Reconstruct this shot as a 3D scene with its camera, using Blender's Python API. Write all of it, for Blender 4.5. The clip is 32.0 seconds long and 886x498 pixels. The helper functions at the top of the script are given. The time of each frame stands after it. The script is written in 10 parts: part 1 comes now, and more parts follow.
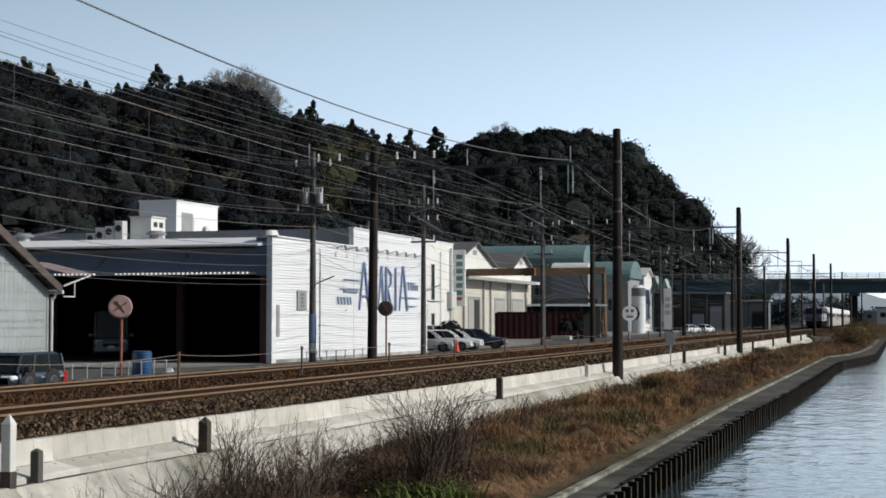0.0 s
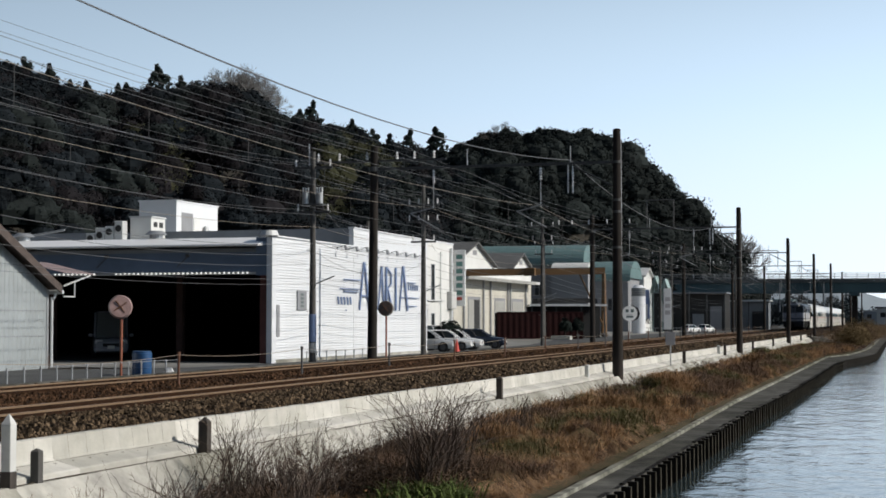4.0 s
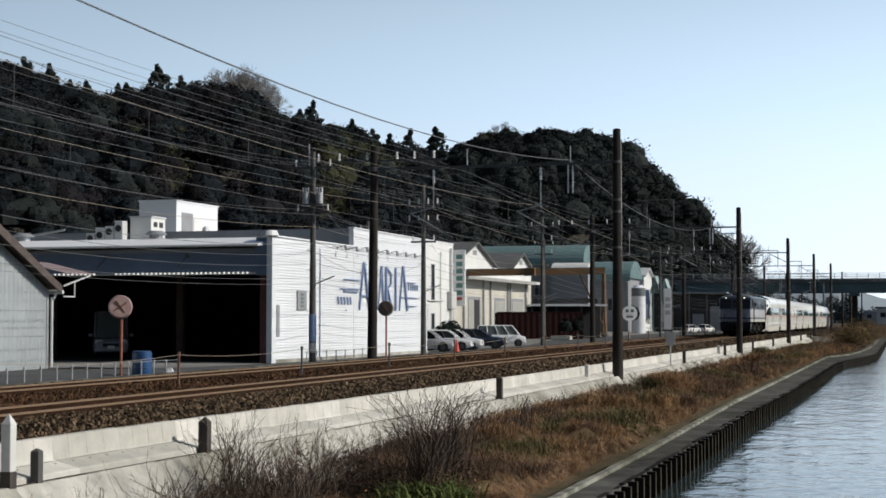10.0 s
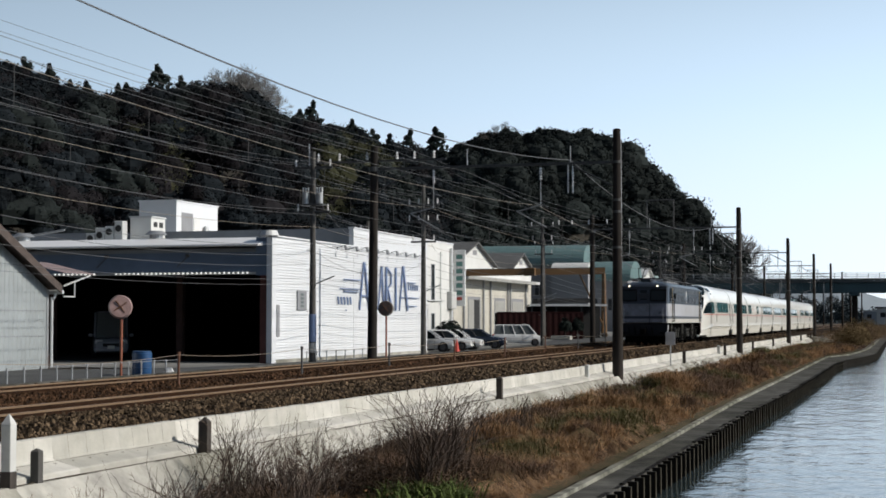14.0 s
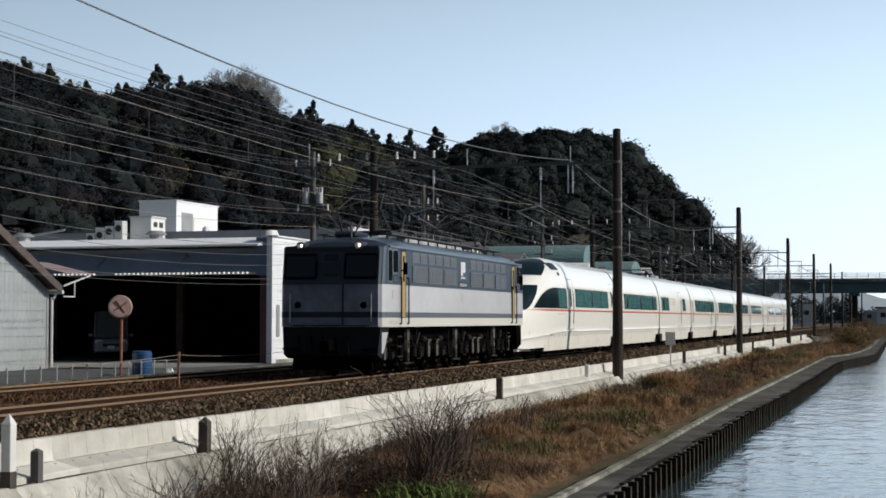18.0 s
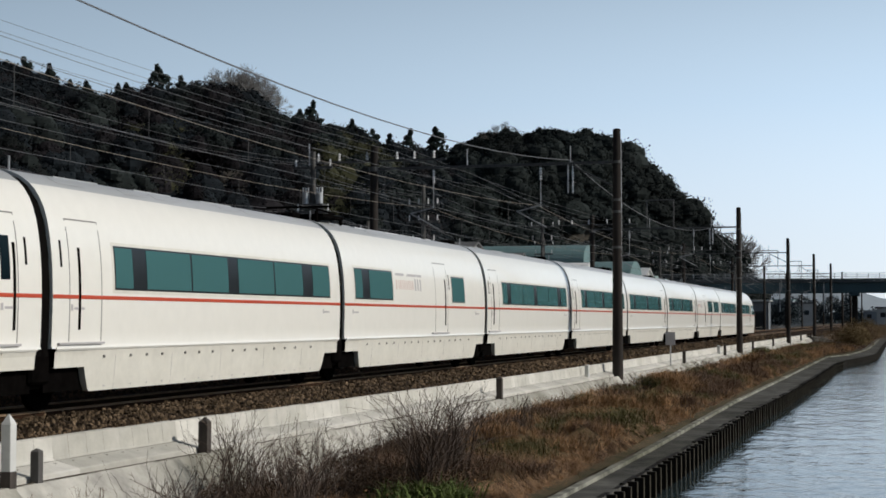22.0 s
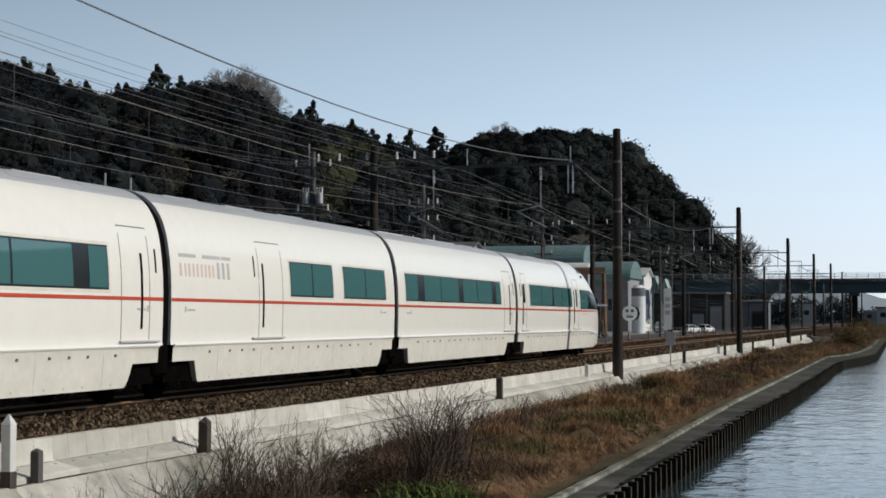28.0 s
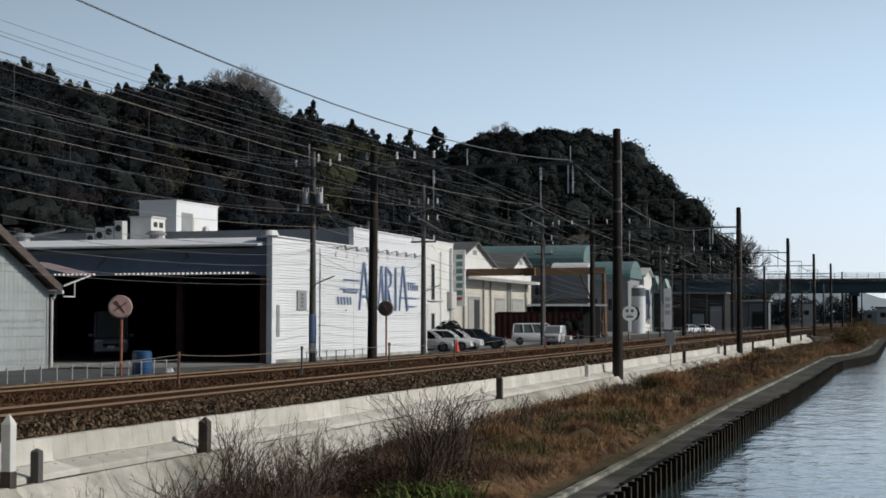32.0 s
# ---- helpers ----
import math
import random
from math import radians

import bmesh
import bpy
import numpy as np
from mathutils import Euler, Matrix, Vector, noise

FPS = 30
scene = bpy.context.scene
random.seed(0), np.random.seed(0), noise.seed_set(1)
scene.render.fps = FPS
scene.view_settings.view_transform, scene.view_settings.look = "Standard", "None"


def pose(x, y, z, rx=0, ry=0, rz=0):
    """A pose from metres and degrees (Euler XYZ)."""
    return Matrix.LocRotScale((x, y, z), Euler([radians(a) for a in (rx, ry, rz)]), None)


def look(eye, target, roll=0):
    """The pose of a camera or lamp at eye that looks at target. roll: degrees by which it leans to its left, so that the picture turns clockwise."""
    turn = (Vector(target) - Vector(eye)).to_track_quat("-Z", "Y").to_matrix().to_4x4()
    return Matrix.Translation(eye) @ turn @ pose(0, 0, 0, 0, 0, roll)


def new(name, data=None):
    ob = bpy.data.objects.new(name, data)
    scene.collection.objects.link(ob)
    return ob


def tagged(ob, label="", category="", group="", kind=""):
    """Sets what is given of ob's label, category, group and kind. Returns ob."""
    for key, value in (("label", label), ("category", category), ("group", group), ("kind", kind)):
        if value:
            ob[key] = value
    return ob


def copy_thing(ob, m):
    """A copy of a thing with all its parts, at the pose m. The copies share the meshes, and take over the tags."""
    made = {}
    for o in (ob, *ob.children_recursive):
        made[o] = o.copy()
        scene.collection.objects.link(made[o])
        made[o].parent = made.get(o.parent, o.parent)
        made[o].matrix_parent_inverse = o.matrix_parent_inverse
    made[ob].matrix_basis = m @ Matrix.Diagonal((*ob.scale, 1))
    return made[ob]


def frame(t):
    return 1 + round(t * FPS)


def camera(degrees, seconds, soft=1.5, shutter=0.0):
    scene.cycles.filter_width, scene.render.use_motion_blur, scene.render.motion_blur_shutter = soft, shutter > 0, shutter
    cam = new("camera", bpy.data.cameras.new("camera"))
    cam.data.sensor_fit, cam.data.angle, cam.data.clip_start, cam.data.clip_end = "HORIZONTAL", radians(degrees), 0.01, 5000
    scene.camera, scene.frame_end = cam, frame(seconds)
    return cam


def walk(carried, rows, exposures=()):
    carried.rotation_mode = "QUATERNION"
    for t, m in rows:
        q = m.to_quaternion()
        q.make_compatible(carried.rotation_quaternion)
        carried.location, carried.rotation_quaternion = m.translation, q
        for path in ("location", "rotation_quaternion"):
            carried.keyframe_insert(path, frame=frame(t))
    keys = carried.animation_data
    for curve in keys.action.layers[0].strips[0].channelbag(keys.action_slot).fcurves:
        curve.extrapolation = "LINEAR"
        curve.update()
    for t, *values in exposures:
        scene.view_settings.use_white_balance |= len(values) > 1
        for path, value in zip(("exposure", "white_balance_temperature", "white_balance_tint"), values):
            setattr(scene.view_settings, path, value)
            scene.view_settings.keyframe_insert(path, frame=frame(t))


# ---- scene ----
# camera on a bank beside the canal; +Y runs along the track, z = 0 is the rail head
EYE = Vector((0, 0, 1.57))
YAW, PITCH = 16.760, 2.651
cam = camera(32.383, 32.0, soft=1.7, shutter=0.0)
STAND = pose(EYE.x, EYE.y, EYE.z, 90 + PITCH, 0, YAW)
walk(cam, [(0.0, STAND), (32.0, STAND)], exposures=[(0, -0.14), (18.5, -0.14), (19.5, -0.2), (20.3, -0.3), (21, -0.41), (24, -0.41), (32, -0.43)])

# ---- light ----
SUN_EL, SUN_AZ = 31.0, 6.0          # degrees above the horizon; degrees from +X towards +Y
world = bpy.data.worlds.new("sky")
scene.world = world
world.use_nodes = True
wn = world.node_tree
bg = wn.nodes["Background"]
sky = wn.nodes.new("ShaderNodeTexSky")
sky.sky_type = "NISHITA"
sky.sun_disc = False
sky.sun_elevation = radians(SUN_EL)
sky.sun_rotation = radians(90 - SUN_AZ)
sky.air_density, sky.dust_density, sky.ozone_density = 1.0, 0.6, 1.5
# pale haze that thins with height, all round the horizon
geo = wn.nodes.new("ShaderNodeTexCoord")
sep = wn.nodes.new("ShaderNodeSeparateXYZ")
wn.links.new(geo.outputs["Generated"], sep.inputs[0])
hz = wn.nodes.new("ShaderNodeMapRange")
hz.interpolation_type = "SMOOTHSTEP"
for key, value in (("From Min", 0.06), ("From Max", 0.42), ("To Min", 0.88), ("To Max", 0.06)):
    hz.inputs[key].default_value = value
wn.links.new(sep.outputs[2], hz.inputs[0])
mixsky = wn.nodes.new("ShaderNodeMixRGB")
wn.links.new(hz.outputs[0], mixsky.inputs[0])
wn.links.new(sky.outputs[0], mixsky.inputs[1])
# haze is brighter towards the sun and the open plain
HAZE_AZ = 25.0
dotn = wn.nodes.new("ShaderNodeVectorMath")
dotn.operation = "DOT_PRODUCT"
dotn.inputs[1].default_value = (math.cos(radians(HAZE_AZ)), math.sin(radians(HAZE_AZ)), 0.0)
wn.links.new(geo.outputs["Generated"], dotn.inputs[0])
gain = wn.nodes.new("ShaderNodeMath")
gain.operation = "MULTIPLY_ADD"
gain.inputs[1].default_value, gain.inputs[2].default_value = 0.68, 0.755
wn.links.new(dotn.outputs["Value"], gain.inputs[0])
hcol = wn.nodes.new("ShaderNodeMixRGB")
hcol.blend_type = "MULTIPLY"
hcol.inputs[0].default_value = 1.0
low = wn.nodes.new("ShaderNodeMapRange")
low.inputs["From Max"].default_value = 0.14
wn.links.new(sep.outputs[2], low.inputs[0])
tint = wn.nodes.new("ShaderNodeMixRGB")          # whiter close to the horizon
tint.inputs[1].default_value, tint.inputs[2].default_value = (24.6, 26.6, 28.2, 1), (20.0, 25.7, 31.8, 1)
wn.links.new(low.outputs[0], tint.inputs[0])
wn.links.new(tint.outputs[0], hcol.inputs[1])
wn.links.new(gain.outputs[0], hcol.inputs[2])
wn.links.new(hcol.outputs[0], mixsky.inputs[2])
wn.links.new(mixsky.outputs[0], bg.inputs[0])
bg.inputs[1].default_value = 0.047
sun_dir = Vector((math.cos(radians(SUN_EL)) * math.cos(radians(SUN_AZ)), math.cos(radians(SUN_EL)) * math.sin(radians(SUN_AZ)), math.sin(radians(SUN_EL))))
sun = new("sun", bpy.data.lights.new("sun", "SUN"))
sun.data.energy, sun.data.angle, sun.data.color = 4.4, radians(0.53), (1.0, 0.945, 0.865)
sun.matrix_world = look(sun_dir * 100, (0, 0, 0))


# ---- materials ----
def mat(name, col, rough=0.7, metal=0.0, var=0.15, scale=3.0, bump=0.0, bscale=40.0, col2=None, spec=0.5, stain=0.0, coords="Object", stretch=(1, 1, 1), rnd=0.0):
    """A procedural surface: base colour varied at two scales, stains, fine relief and a random shift for each piece."""
    m = bpy.data.materials.new(name)
    m.use_nodes = True
    nt = m.node_tree
    b = nt.nodes["Principled BSDF"]
    b.inputs["Roughness"].default_value = rough
    b.inputs["Metallic"].default_value = metal
    b.inputs["Specular IOR Level"].default_value = spec
    tc = nt.nodes.new("ShaderNodeTexCoord")
    mp = nt.nodes.new("ShaderNodeMapping")
    mp.inputs["Scale"].default_value = stretch
    nt.links.new(tc.outputs[coords], mp.inputs[0])
    if rnd:
        off = nt.nodes.new("ShaderNodeObjectInfo")
        far = nt.nodes.new("ShaderNodeMath")
        far.operation = "MULTIPLY"
        far.inputs[1].default_value = 90.0
        nt.links.new(off.outputs["Random"], far.inputs[0])
        nt.links.new(far.outputs[0], mp.inputs["Location"])
    n1 = nt.nodes.new("ShaderNodeTexNoise")
    n1.inputs["Scale"].default_value = scale
    n1.inputs["Detail"].default_value = 6
    n1.inputs["Roughness"].default_value = 0.65
    nt.links.new(mp.outputs[0], n1.inputs["Vector"])
    rp = nt.nodes.new("ShaderNodeValToRGB")
    c = Vector(col)
    d = Vector(col2) if col2 else c * (1 - var * 1.6)
    e = c * (1 + var)
    rp.color_ramp.elements[0].position, rp.color_ramp.elements[1].position = 0.3, 0.72
    rp.color_ramp.elements[0].color = (*d, 1)
    rp.color_ramp.elements[1].color = (*[min(v, 0.95) for v in e], 1)
    nt.links.new(n1.outputs[0], rp.inputs[0])
    out = rp.outputs[0]
    if stain:
        n2 = nt.nodes.new("ShaderNodeTexNoise")
        n2.inputs["Scale"].default_value = scale * 0.17
        n2.inputs["Detail"].default_value = 4
        nt.links.new(mp.outputs[0], n2.inputs["Vector"])
        r2 = nt.nodes.new("ShaderNodeValToRGB")
        r2.color_ramp.elements[0].position, r2.color_ramp.elements[1].position = 0.38, 0.62
        r2.color_ramp.elements[0].color = (1 - stain, 1 - stain, 1 - stain * 1.1, 1)
        nt.links.new(n2.outputs[0], r2.inputs[0])
        mx = nt.nodes.new("ShaderNodeMixRGB")
        mx.blend_type = "MULTIPLY"
        mx.inputs[0].default_value = 1
        nt.links.new(out, mx.inputs[1])
        nt.links.new(r2.outputs[0], mx.inputs[2])
        out = mx.outputs[0]
    if rnd:
        oi = nt.nodes.new("ShaderNodeObjectInfo")
        ge = nt.nodes.new("ShaderNodeNewGeometry")
        ad = nt.nodes.new("ShaderNodeMath")
        ad.operation = "ADD"
        nt.links.new(oi.outputs["Random"], ad.inputs[0])
        nt.links.new(ge.outputs["Random Per Island"], ad.inputs[1])
        fr = nt.nodes.new("ShaderNodeMath")
        fr.operation = "FRACT"
        nt.links.new(ad.outputs[0], fr.inputs[0])
        mr = nt.nodes.new("ShaderNodeMapRange")
        mr.inputs["To Min"].default_value, mr.inputs["To Max"].default_value = 1 - rnd, 1 + rnd
        nt.links.new(fr.outputs[0], mr.inputs[0])
        mx = nt.nodes.new("ShaderNodeMixRGB")
        mx.blend_type = "MULTIPLY"
        mx.inputs[0].default_value = 1
        nt.links.new(out, mx.inputs[1])
        nt.links.new(mr.outputs[0], mx.inputs[2])
        out = mx.outputs[0]
    nt.links.new(out, b.inputs["Base Color"])
    if bump:
        n3 = nt.nodes.new("ShaderNodeTexNoise")
        n3.inputs["Scale"].default_value = bscale
        n3.inputs["Detail"].default_value = 5
        nt.links.new(mp.outputs[0], n3.inputs["Vector"])
        bp = nt.nodes.new("ShaderNodeBump")
        bp.inputs["Strength"].default_value = bump
        bp.inputs["Distance"].default_value = 0.02
        nt.links.new(n3.outputs[0], bp.inputs["Height"])
        nt.links.new(bp.outputs[0], b.inputs["Normal"])
    return m


def glow(name, col, strength):
    m = bpy.data.materials.new(name)
    m.use_nodes = True
    b = m.node_tree.nodes["Principled BSDF"]
    b.inputs["Base Color"].default_value = (*col, 1)
    b.inputs["Emission Color"].default_value = (*col, 1)
    b.inputs["Emission Strength"].default_value = strength
    return m


def water_mat():
    m = bpy.data.materials.new("canal_water")
    m.use_nodes = True
    nt = m.node_tree
    b = nt.nodes["Principled BSDF"]
    b.inputs["Base Color"].default_value = (0.035, 0.05, 0.055, 1)
    b.inputs["Roughness"].default_value = 0.06
    b.inputs["IOR"].default_value = 1.333
    tc = nt.nodes.new("ShaderNodeTexCoord")
    mp = nt.nodes.new("ShaderNodeMapping")
    mp.inputs["Scale"].default_value = (0.9, 0.55, 1)
    nt.links.new(tc.outputs["Object"], mp.inputs[0])
    n1 = nt.nodes.new("ShaderNodeTexNoise")
    n1.inputs["Scale"].default_value, n1.inputs["Detail"].default_value = 1.6, 5
    n2 = nt.nodes.new("ShaderNodeTexNoise")
    n2.inputs["Scale"].default_value, n2.inputs["Detail"].default_value = 0.22, 2
    nt.links.new(mp.outputs[0], n1.inputs["Vector"])
    nt.links.new(mp.outputs[0], n2.inputs["Vector"])
    mu = nt.nodes.new("ShaderNodeMath")
    mu.operation = "MULTIPLY_ADD"
    mu.inputs[1].default_value = 1.6
    nt.links.new(n2.outputs[0], mu.inputs[0])
    nt.links.new(n1.outputs[0], mu.inputs[2])
    bp = nt.nodes.new("ShaderNodeBump")
    bp.inputs["Strength"].default_value, bp.inputs["Distance"].default_value = 0.36, 0.14
    nt.links.new(mu.outputs[0], bp.inputs["Height"])
    nt.links.new(bp.outputs[0], b.inputs["Normal"])
    return m


def glass_mat(name, col, rough=0.05, spec=0.5):
    """Dark or tinted window glass seen from outside: a glossy pane over a dim tint."""
    m = bpy.data.materials.new(name)
    m.use_nodes = True
    b = m.node_tree.nodes["Principled BSDF"]
    b.inputs["Base Color"].default_value = (*col, 1)
    b.inputs["Roughness"].default_value = rough
    b.inputs["Specular IOR Level"].default_value = spec
    b.inputs["Coat Weight"].default_value = 0.0
    b.inputs["Coat Roughness"].default_value = 0.02
    return m


M_SOIL = mat("soil", (0.062, 0.047, 0.031), 0.95, var=0.3, scale=0.8, bump=0.6, bscale=14, stain=0.4)
M_ASPHALT = mat("asphalt", (0.07, 0.07, 0.07), 0.9, var=0.15, scale=2.0, bump=0.3, bscale=60, stain=0.25)
M_YARD = mat("yard_concrete", (0.24, 0.235, 0.22), 0.9, var=0.12, scale=0.7, bump=0.2, bscale=30, stain=0.25)
M_BALLAST = mat("ballast_stone", (0.118, 0.083, 0.053), 0.95, spec=0.1, var=0.5, scale=6, bump=0.9, bscale=25, stain=0.3, rnd=0.85)
M_BALLAST_RED = mat("rusty_ballast_stone", (0.088, 0.048, 0.027), 0.95, spec=0.1, var=0.5, scale=6, bump=0.9, bscale=25, stain=0.35, rnd=0.75)
M_CONC = mat("pale_concrete", (0.56, 0.54, 0.49), 0.85, var=0.1, scale=3.0, bump=0.3, bscale=35, stain=0.22, rnd=0.06)
M_CONC_OLD = mat("weathered_concrete", (0.45, 0.432, 0.385), 0.9, var=0.26, scale=1.6, bump=0.6, bscale=14, stain=0.45, rnd=0.05)
M_CONC_DARK = mat("mossy_concrete", (0.125, 0.122, 0.112), 0.95, spec=0.1, col2=(0.03, 0.03, 0.026), var=0.3, scale=0.8, bump=0.5, bscale=20, stain=0.4)
M_RAIL_TOP = mat("worn_rail_steel", (0.235, 0.155, 0.092), 0.5, 0.2, var=0.1, scale=4)
# darker than the stones: shade in their gaps is put into the bed
M_BED_SHADE = mat("ballast_bed", (0.03, 0.02, 0.013), 0.95, spec=0.05, var=0.35, scale=8, bump=0.9, bscale=25, stain=0.3)
M_RAIL = mat("rusty_rail", (0.030, 0.0145, 0.0075), 0.9, 0.0, spec=0.1, var=0.25, scale=3)
M_SLEEPER = mat("concrete_sleeper", (0.075, 0.052, 0.036), 0.9, var=0.15, scale=5, stain=0.3, rnd=0.12)
M_PILE = mat("rusty_sheet_pile", (0.014, 0.012, 0.0095), 0.9, 0.0, spec=0.1, var=0.3, scale=2.5, bump=0.4, bscale=18, stain=0.3)
M_POLE = mat("dark_concrete_pole", (0.036, 0.030, 0.027), 0.85, spec=0.2, var=0.25, scale=1.8, bump=0.3, bscale=30, stain=0.35, stretch=(1, 1, 0.4))
M_POLE_GREY = mat("grey_concrete_pole", (0.095, 0.09, 0.085), 0.85, var=0.2, scale=2, bump=0.25, bscale=30, stain=0.25)
M_STEEL = mat("painted_steel_dark", (0.10, 0.10, 0.10), 0.6, 0.5, var=0.2, scale=5)
M_GALV = mat("galvanised_steel", (0.42, 0.43, 0.44), 0.45, 0.6, var=0.12, scale=6)
M_WIRE = mat("copper_wire", (0.13, 0.13, 0.135), 0.55, 0.4, var=0.1, scale=3)
M_WIRE_BRIGHT = mat("bright_wire", (0.34, 0.28, 0.22), 0.45, 0.6, var=0.1, scale=3)
M_INSUL = mat("porcelain_insulator", (0.75, 0.75, 0.74), 0.25, var=0.03, scale=8)
M_WATER = water_mat()


# ---- building blocks ----
def mesh_of(bm, name):
    if any(f.smooth for f in bm.faces):
        bm.normal_update()
        sharp = [e for e in bm.edges if len(e.link_faces) == 2 and e.calc_face_angle(0.0) > 0.6]
        bmesh.ops.split_edges(bm, edges=sharp)
    me = bpy.data.meshes.new(name)
    bm.to_mesh(me)
    bm.free()
    return me


def put_mats(me, material):
    for m in material if isinstance(material, (list, tuple)) else [material]:
        me.materials.append(m)


def part(name, bm, material, parent, label=""):
    """One mesh object under a thing or under a part."""
    me = mesh_of(bm, name) if isinstance(bm, bmesh.types.BMesh) else bm
    if not len(me.materials):
        put_mats(me, material)
    ob = new(name, me)
    ob.parent = parent
    return tagged(ob, label)


def thing(name, m=None, label="", category="", group="", kind=""):
    ob = new(name)
    ob.empty_display_size = 0.3
    if m is not None:
        ob.matrix_world = m
    return tagged(ob, label, category, group, kind)


def solo(name, bm, material, label="", category="", group="", kind="", m=None):
    """A thing that is one mesh."""
    me = mesh_of(bm, name) if isinstance(bm, bmesh.types.BMesh) else bm
    if not len(me.materials):
        put_mats(me, material)
    ob = new(name, me)
    if m is not None:
        ob.matrix_world = m
    return tagged(ob, label, category, group, kind)


def box(bm, x0, x1, y0, y1, z0, z1, bev=0.0, mi=0):
    r = bmesh.ops.create_cube(bm, size=1, matrix=Matrix.Translation(((x0 + x1) / 2, (y0 + y1) / 2, (z0 + z1) / 2)) @ Matrix.Diagonal((abs(x1 - x0), abs(y1 - y0), abs(z1 - z0), 1)))
    vs = r["verts"]
    fs = list({f for v in vs for f in v.link_faces})
    if bev:
        es = list({e for v in vs for e in v.link_edges})
        rb = bmesh.ops.bevel(bm, geom=es, offset=bev, segments=1, affect="EDGES")
        fs = list(set(rb["faces"]) | {f for f in fs if f.is_valid})
    if mi:
        for f in fs:
            f.material_index = mi
    return bm


def B(*a, **k):
    return box(bmesh.new(), *a, **k)


def cyl(bm, p, q, r, r2=None, seg=10, cap=True):
    """A rod from p to q."""
    p, q = Vector(p), Vector(q)
    d = q - p
    m = Matrix.Translation((p + q) / 2) @ d.to_track_quat("Z", "Y").to_matrix().to_4x4()
    bmesh.ops.create_cone(bm, cap_ends=cap, segments=seg, radius1=r, radius2=r if r2 is None else r2, depth=d.length, matrix=m)
    return bm


def C(*a, **k):
    return cyl(bmesh.new(), *a, **k)


def loft(bm, rings, close=True, caps=True, mi=0, smooth=False):
    """Skin a list of rings of equal length."""
    vs = [[bm.verts.new(p) for p in r] for r in rings]
    n = len(rings[0])
    for a, b in zip(vs, vs[1:]):
        for i in range(n if close else n - 1):
            j = (i + 1) % n
            try:
                f = bm.faces.new((a[i], a[j], b[j], b[i]))
                f.material_index, f.smooth = mi, smooth
            except ValueError:
                pass
    if caps and close:
        for r in (vs[0][::-1], vs[-1]):
            try:
                bm.faces.new(r).material_index = mi
            except ValueError:
                pass
    return vs


def prism(bm, pts, axis, a, b, mi=0):
    """A polygon of (u, v) pairs drawn out along an axis from a to b: x takes (y, z), y takes (x, z), z takes (x, y)."""
    def at(u, v, w):
        return {"x": (w, u, v), "y": (u, w, v), "z": (u, v, w)}[axis]
    return loft(bm, [[at(u, v, a) for u, v in pts], [at(u, v, b) for u, v in pts]], mi=mi)


def fix(bm):
    bmesh.ops.recalc_face_normals(bm, faces=bm.faces)
    return bm


def raw(name, verts, faces, material, smooth=False):
    me = bpy.data.meshes.new(name)
    me.from_pydata([tuple(v) for v in verts], [], [tuple(f) for f in faces])
    put_mats(me, material)
    if smooth:
        me.polygons.foreach_set("use_smooth", [True] * len(me.polygons))
    me.update()
    return me


def lerp_table(table, t):
    for (a, u), (b, v) in zip(table, table[1:]):
        if t <= b:
            return u + (v - u) * max(0.0, (t - a) / (b - a))
    return table[-1][1]
# ---- ground, canal, wall, tracks ----
BANK = [(-400, -5.6), (-10, -5.42), (28, -5.38), (56, -5.34), (70, -5.06), (92, -4.92), (116, -4.92), (129, -4.56), (139, -3.5), (150, -2.75), (157, -2.55), (236, -2.6), (400, -1.0), (3000, 10)]
EDGE = [(-400, -6.3), (-10, -6.12), (28, -6.12), (38, -6.15), (51, -6.32), (62, -6.46), (92, -6.42), (138, -6.42), (146, -5.0), (160, -4.2), (180, -3.7), (240, -3.75), (3000, 5)]
WATER_Z, PILE_Z = -2.29, -1.78


def bank_x(y):
    return lerp_table(BANK, y)


def edge_x(y):
    return lerp_table(EDGE, y)


def bank_z(y, s):
    """Height of the grassy bank, s from 0 at the concrete slope to 1 at the footing."""
    z = -1.24 + (-1.66 + 1.24) * s ** 0.8
    z -= max(0.0, min(1.0, (44 - y) / 16)) * 0.26 * (1 - s)
    far = max(0.0, min(1.0, (y - 155) / 30))
    return z + far * (1 - abs(2 * s - 1)) * 0.3


def mound(x, y, s):
    """Hummocks of old grass on the bank."""
    h = noise.noise(Vector((x * 0.62, y * 0.5, 4.0))) + 0.45 * noise.noise(Vector((x * 1.5, y * 1.2, 8.0)))
    fade = max(0.0, min(1.0, (y - 24) / 8)) * max(0.0, min(1.0, (s - 0.12) / 0.4)) * max(0.0, min(1.0, (0.98 - s) / 0.25))
    return 0.85 * max(0.0, h + 0.2) * fade * max(0.2, min(1.0, (135 - y) / 35))


def lane_z(x, y):
    """The lane is lowered towards the bus hall, to meet it as scaled about the eye."""
    w = max(0.0, min(1.0, (140 - y) / 12)) * max(0.0, min(1.0, (y - 53) / 9))
    return -0.29 - 0.372 * w * max(0.0, min(1.0, (-24.2 - x) / 5.5))


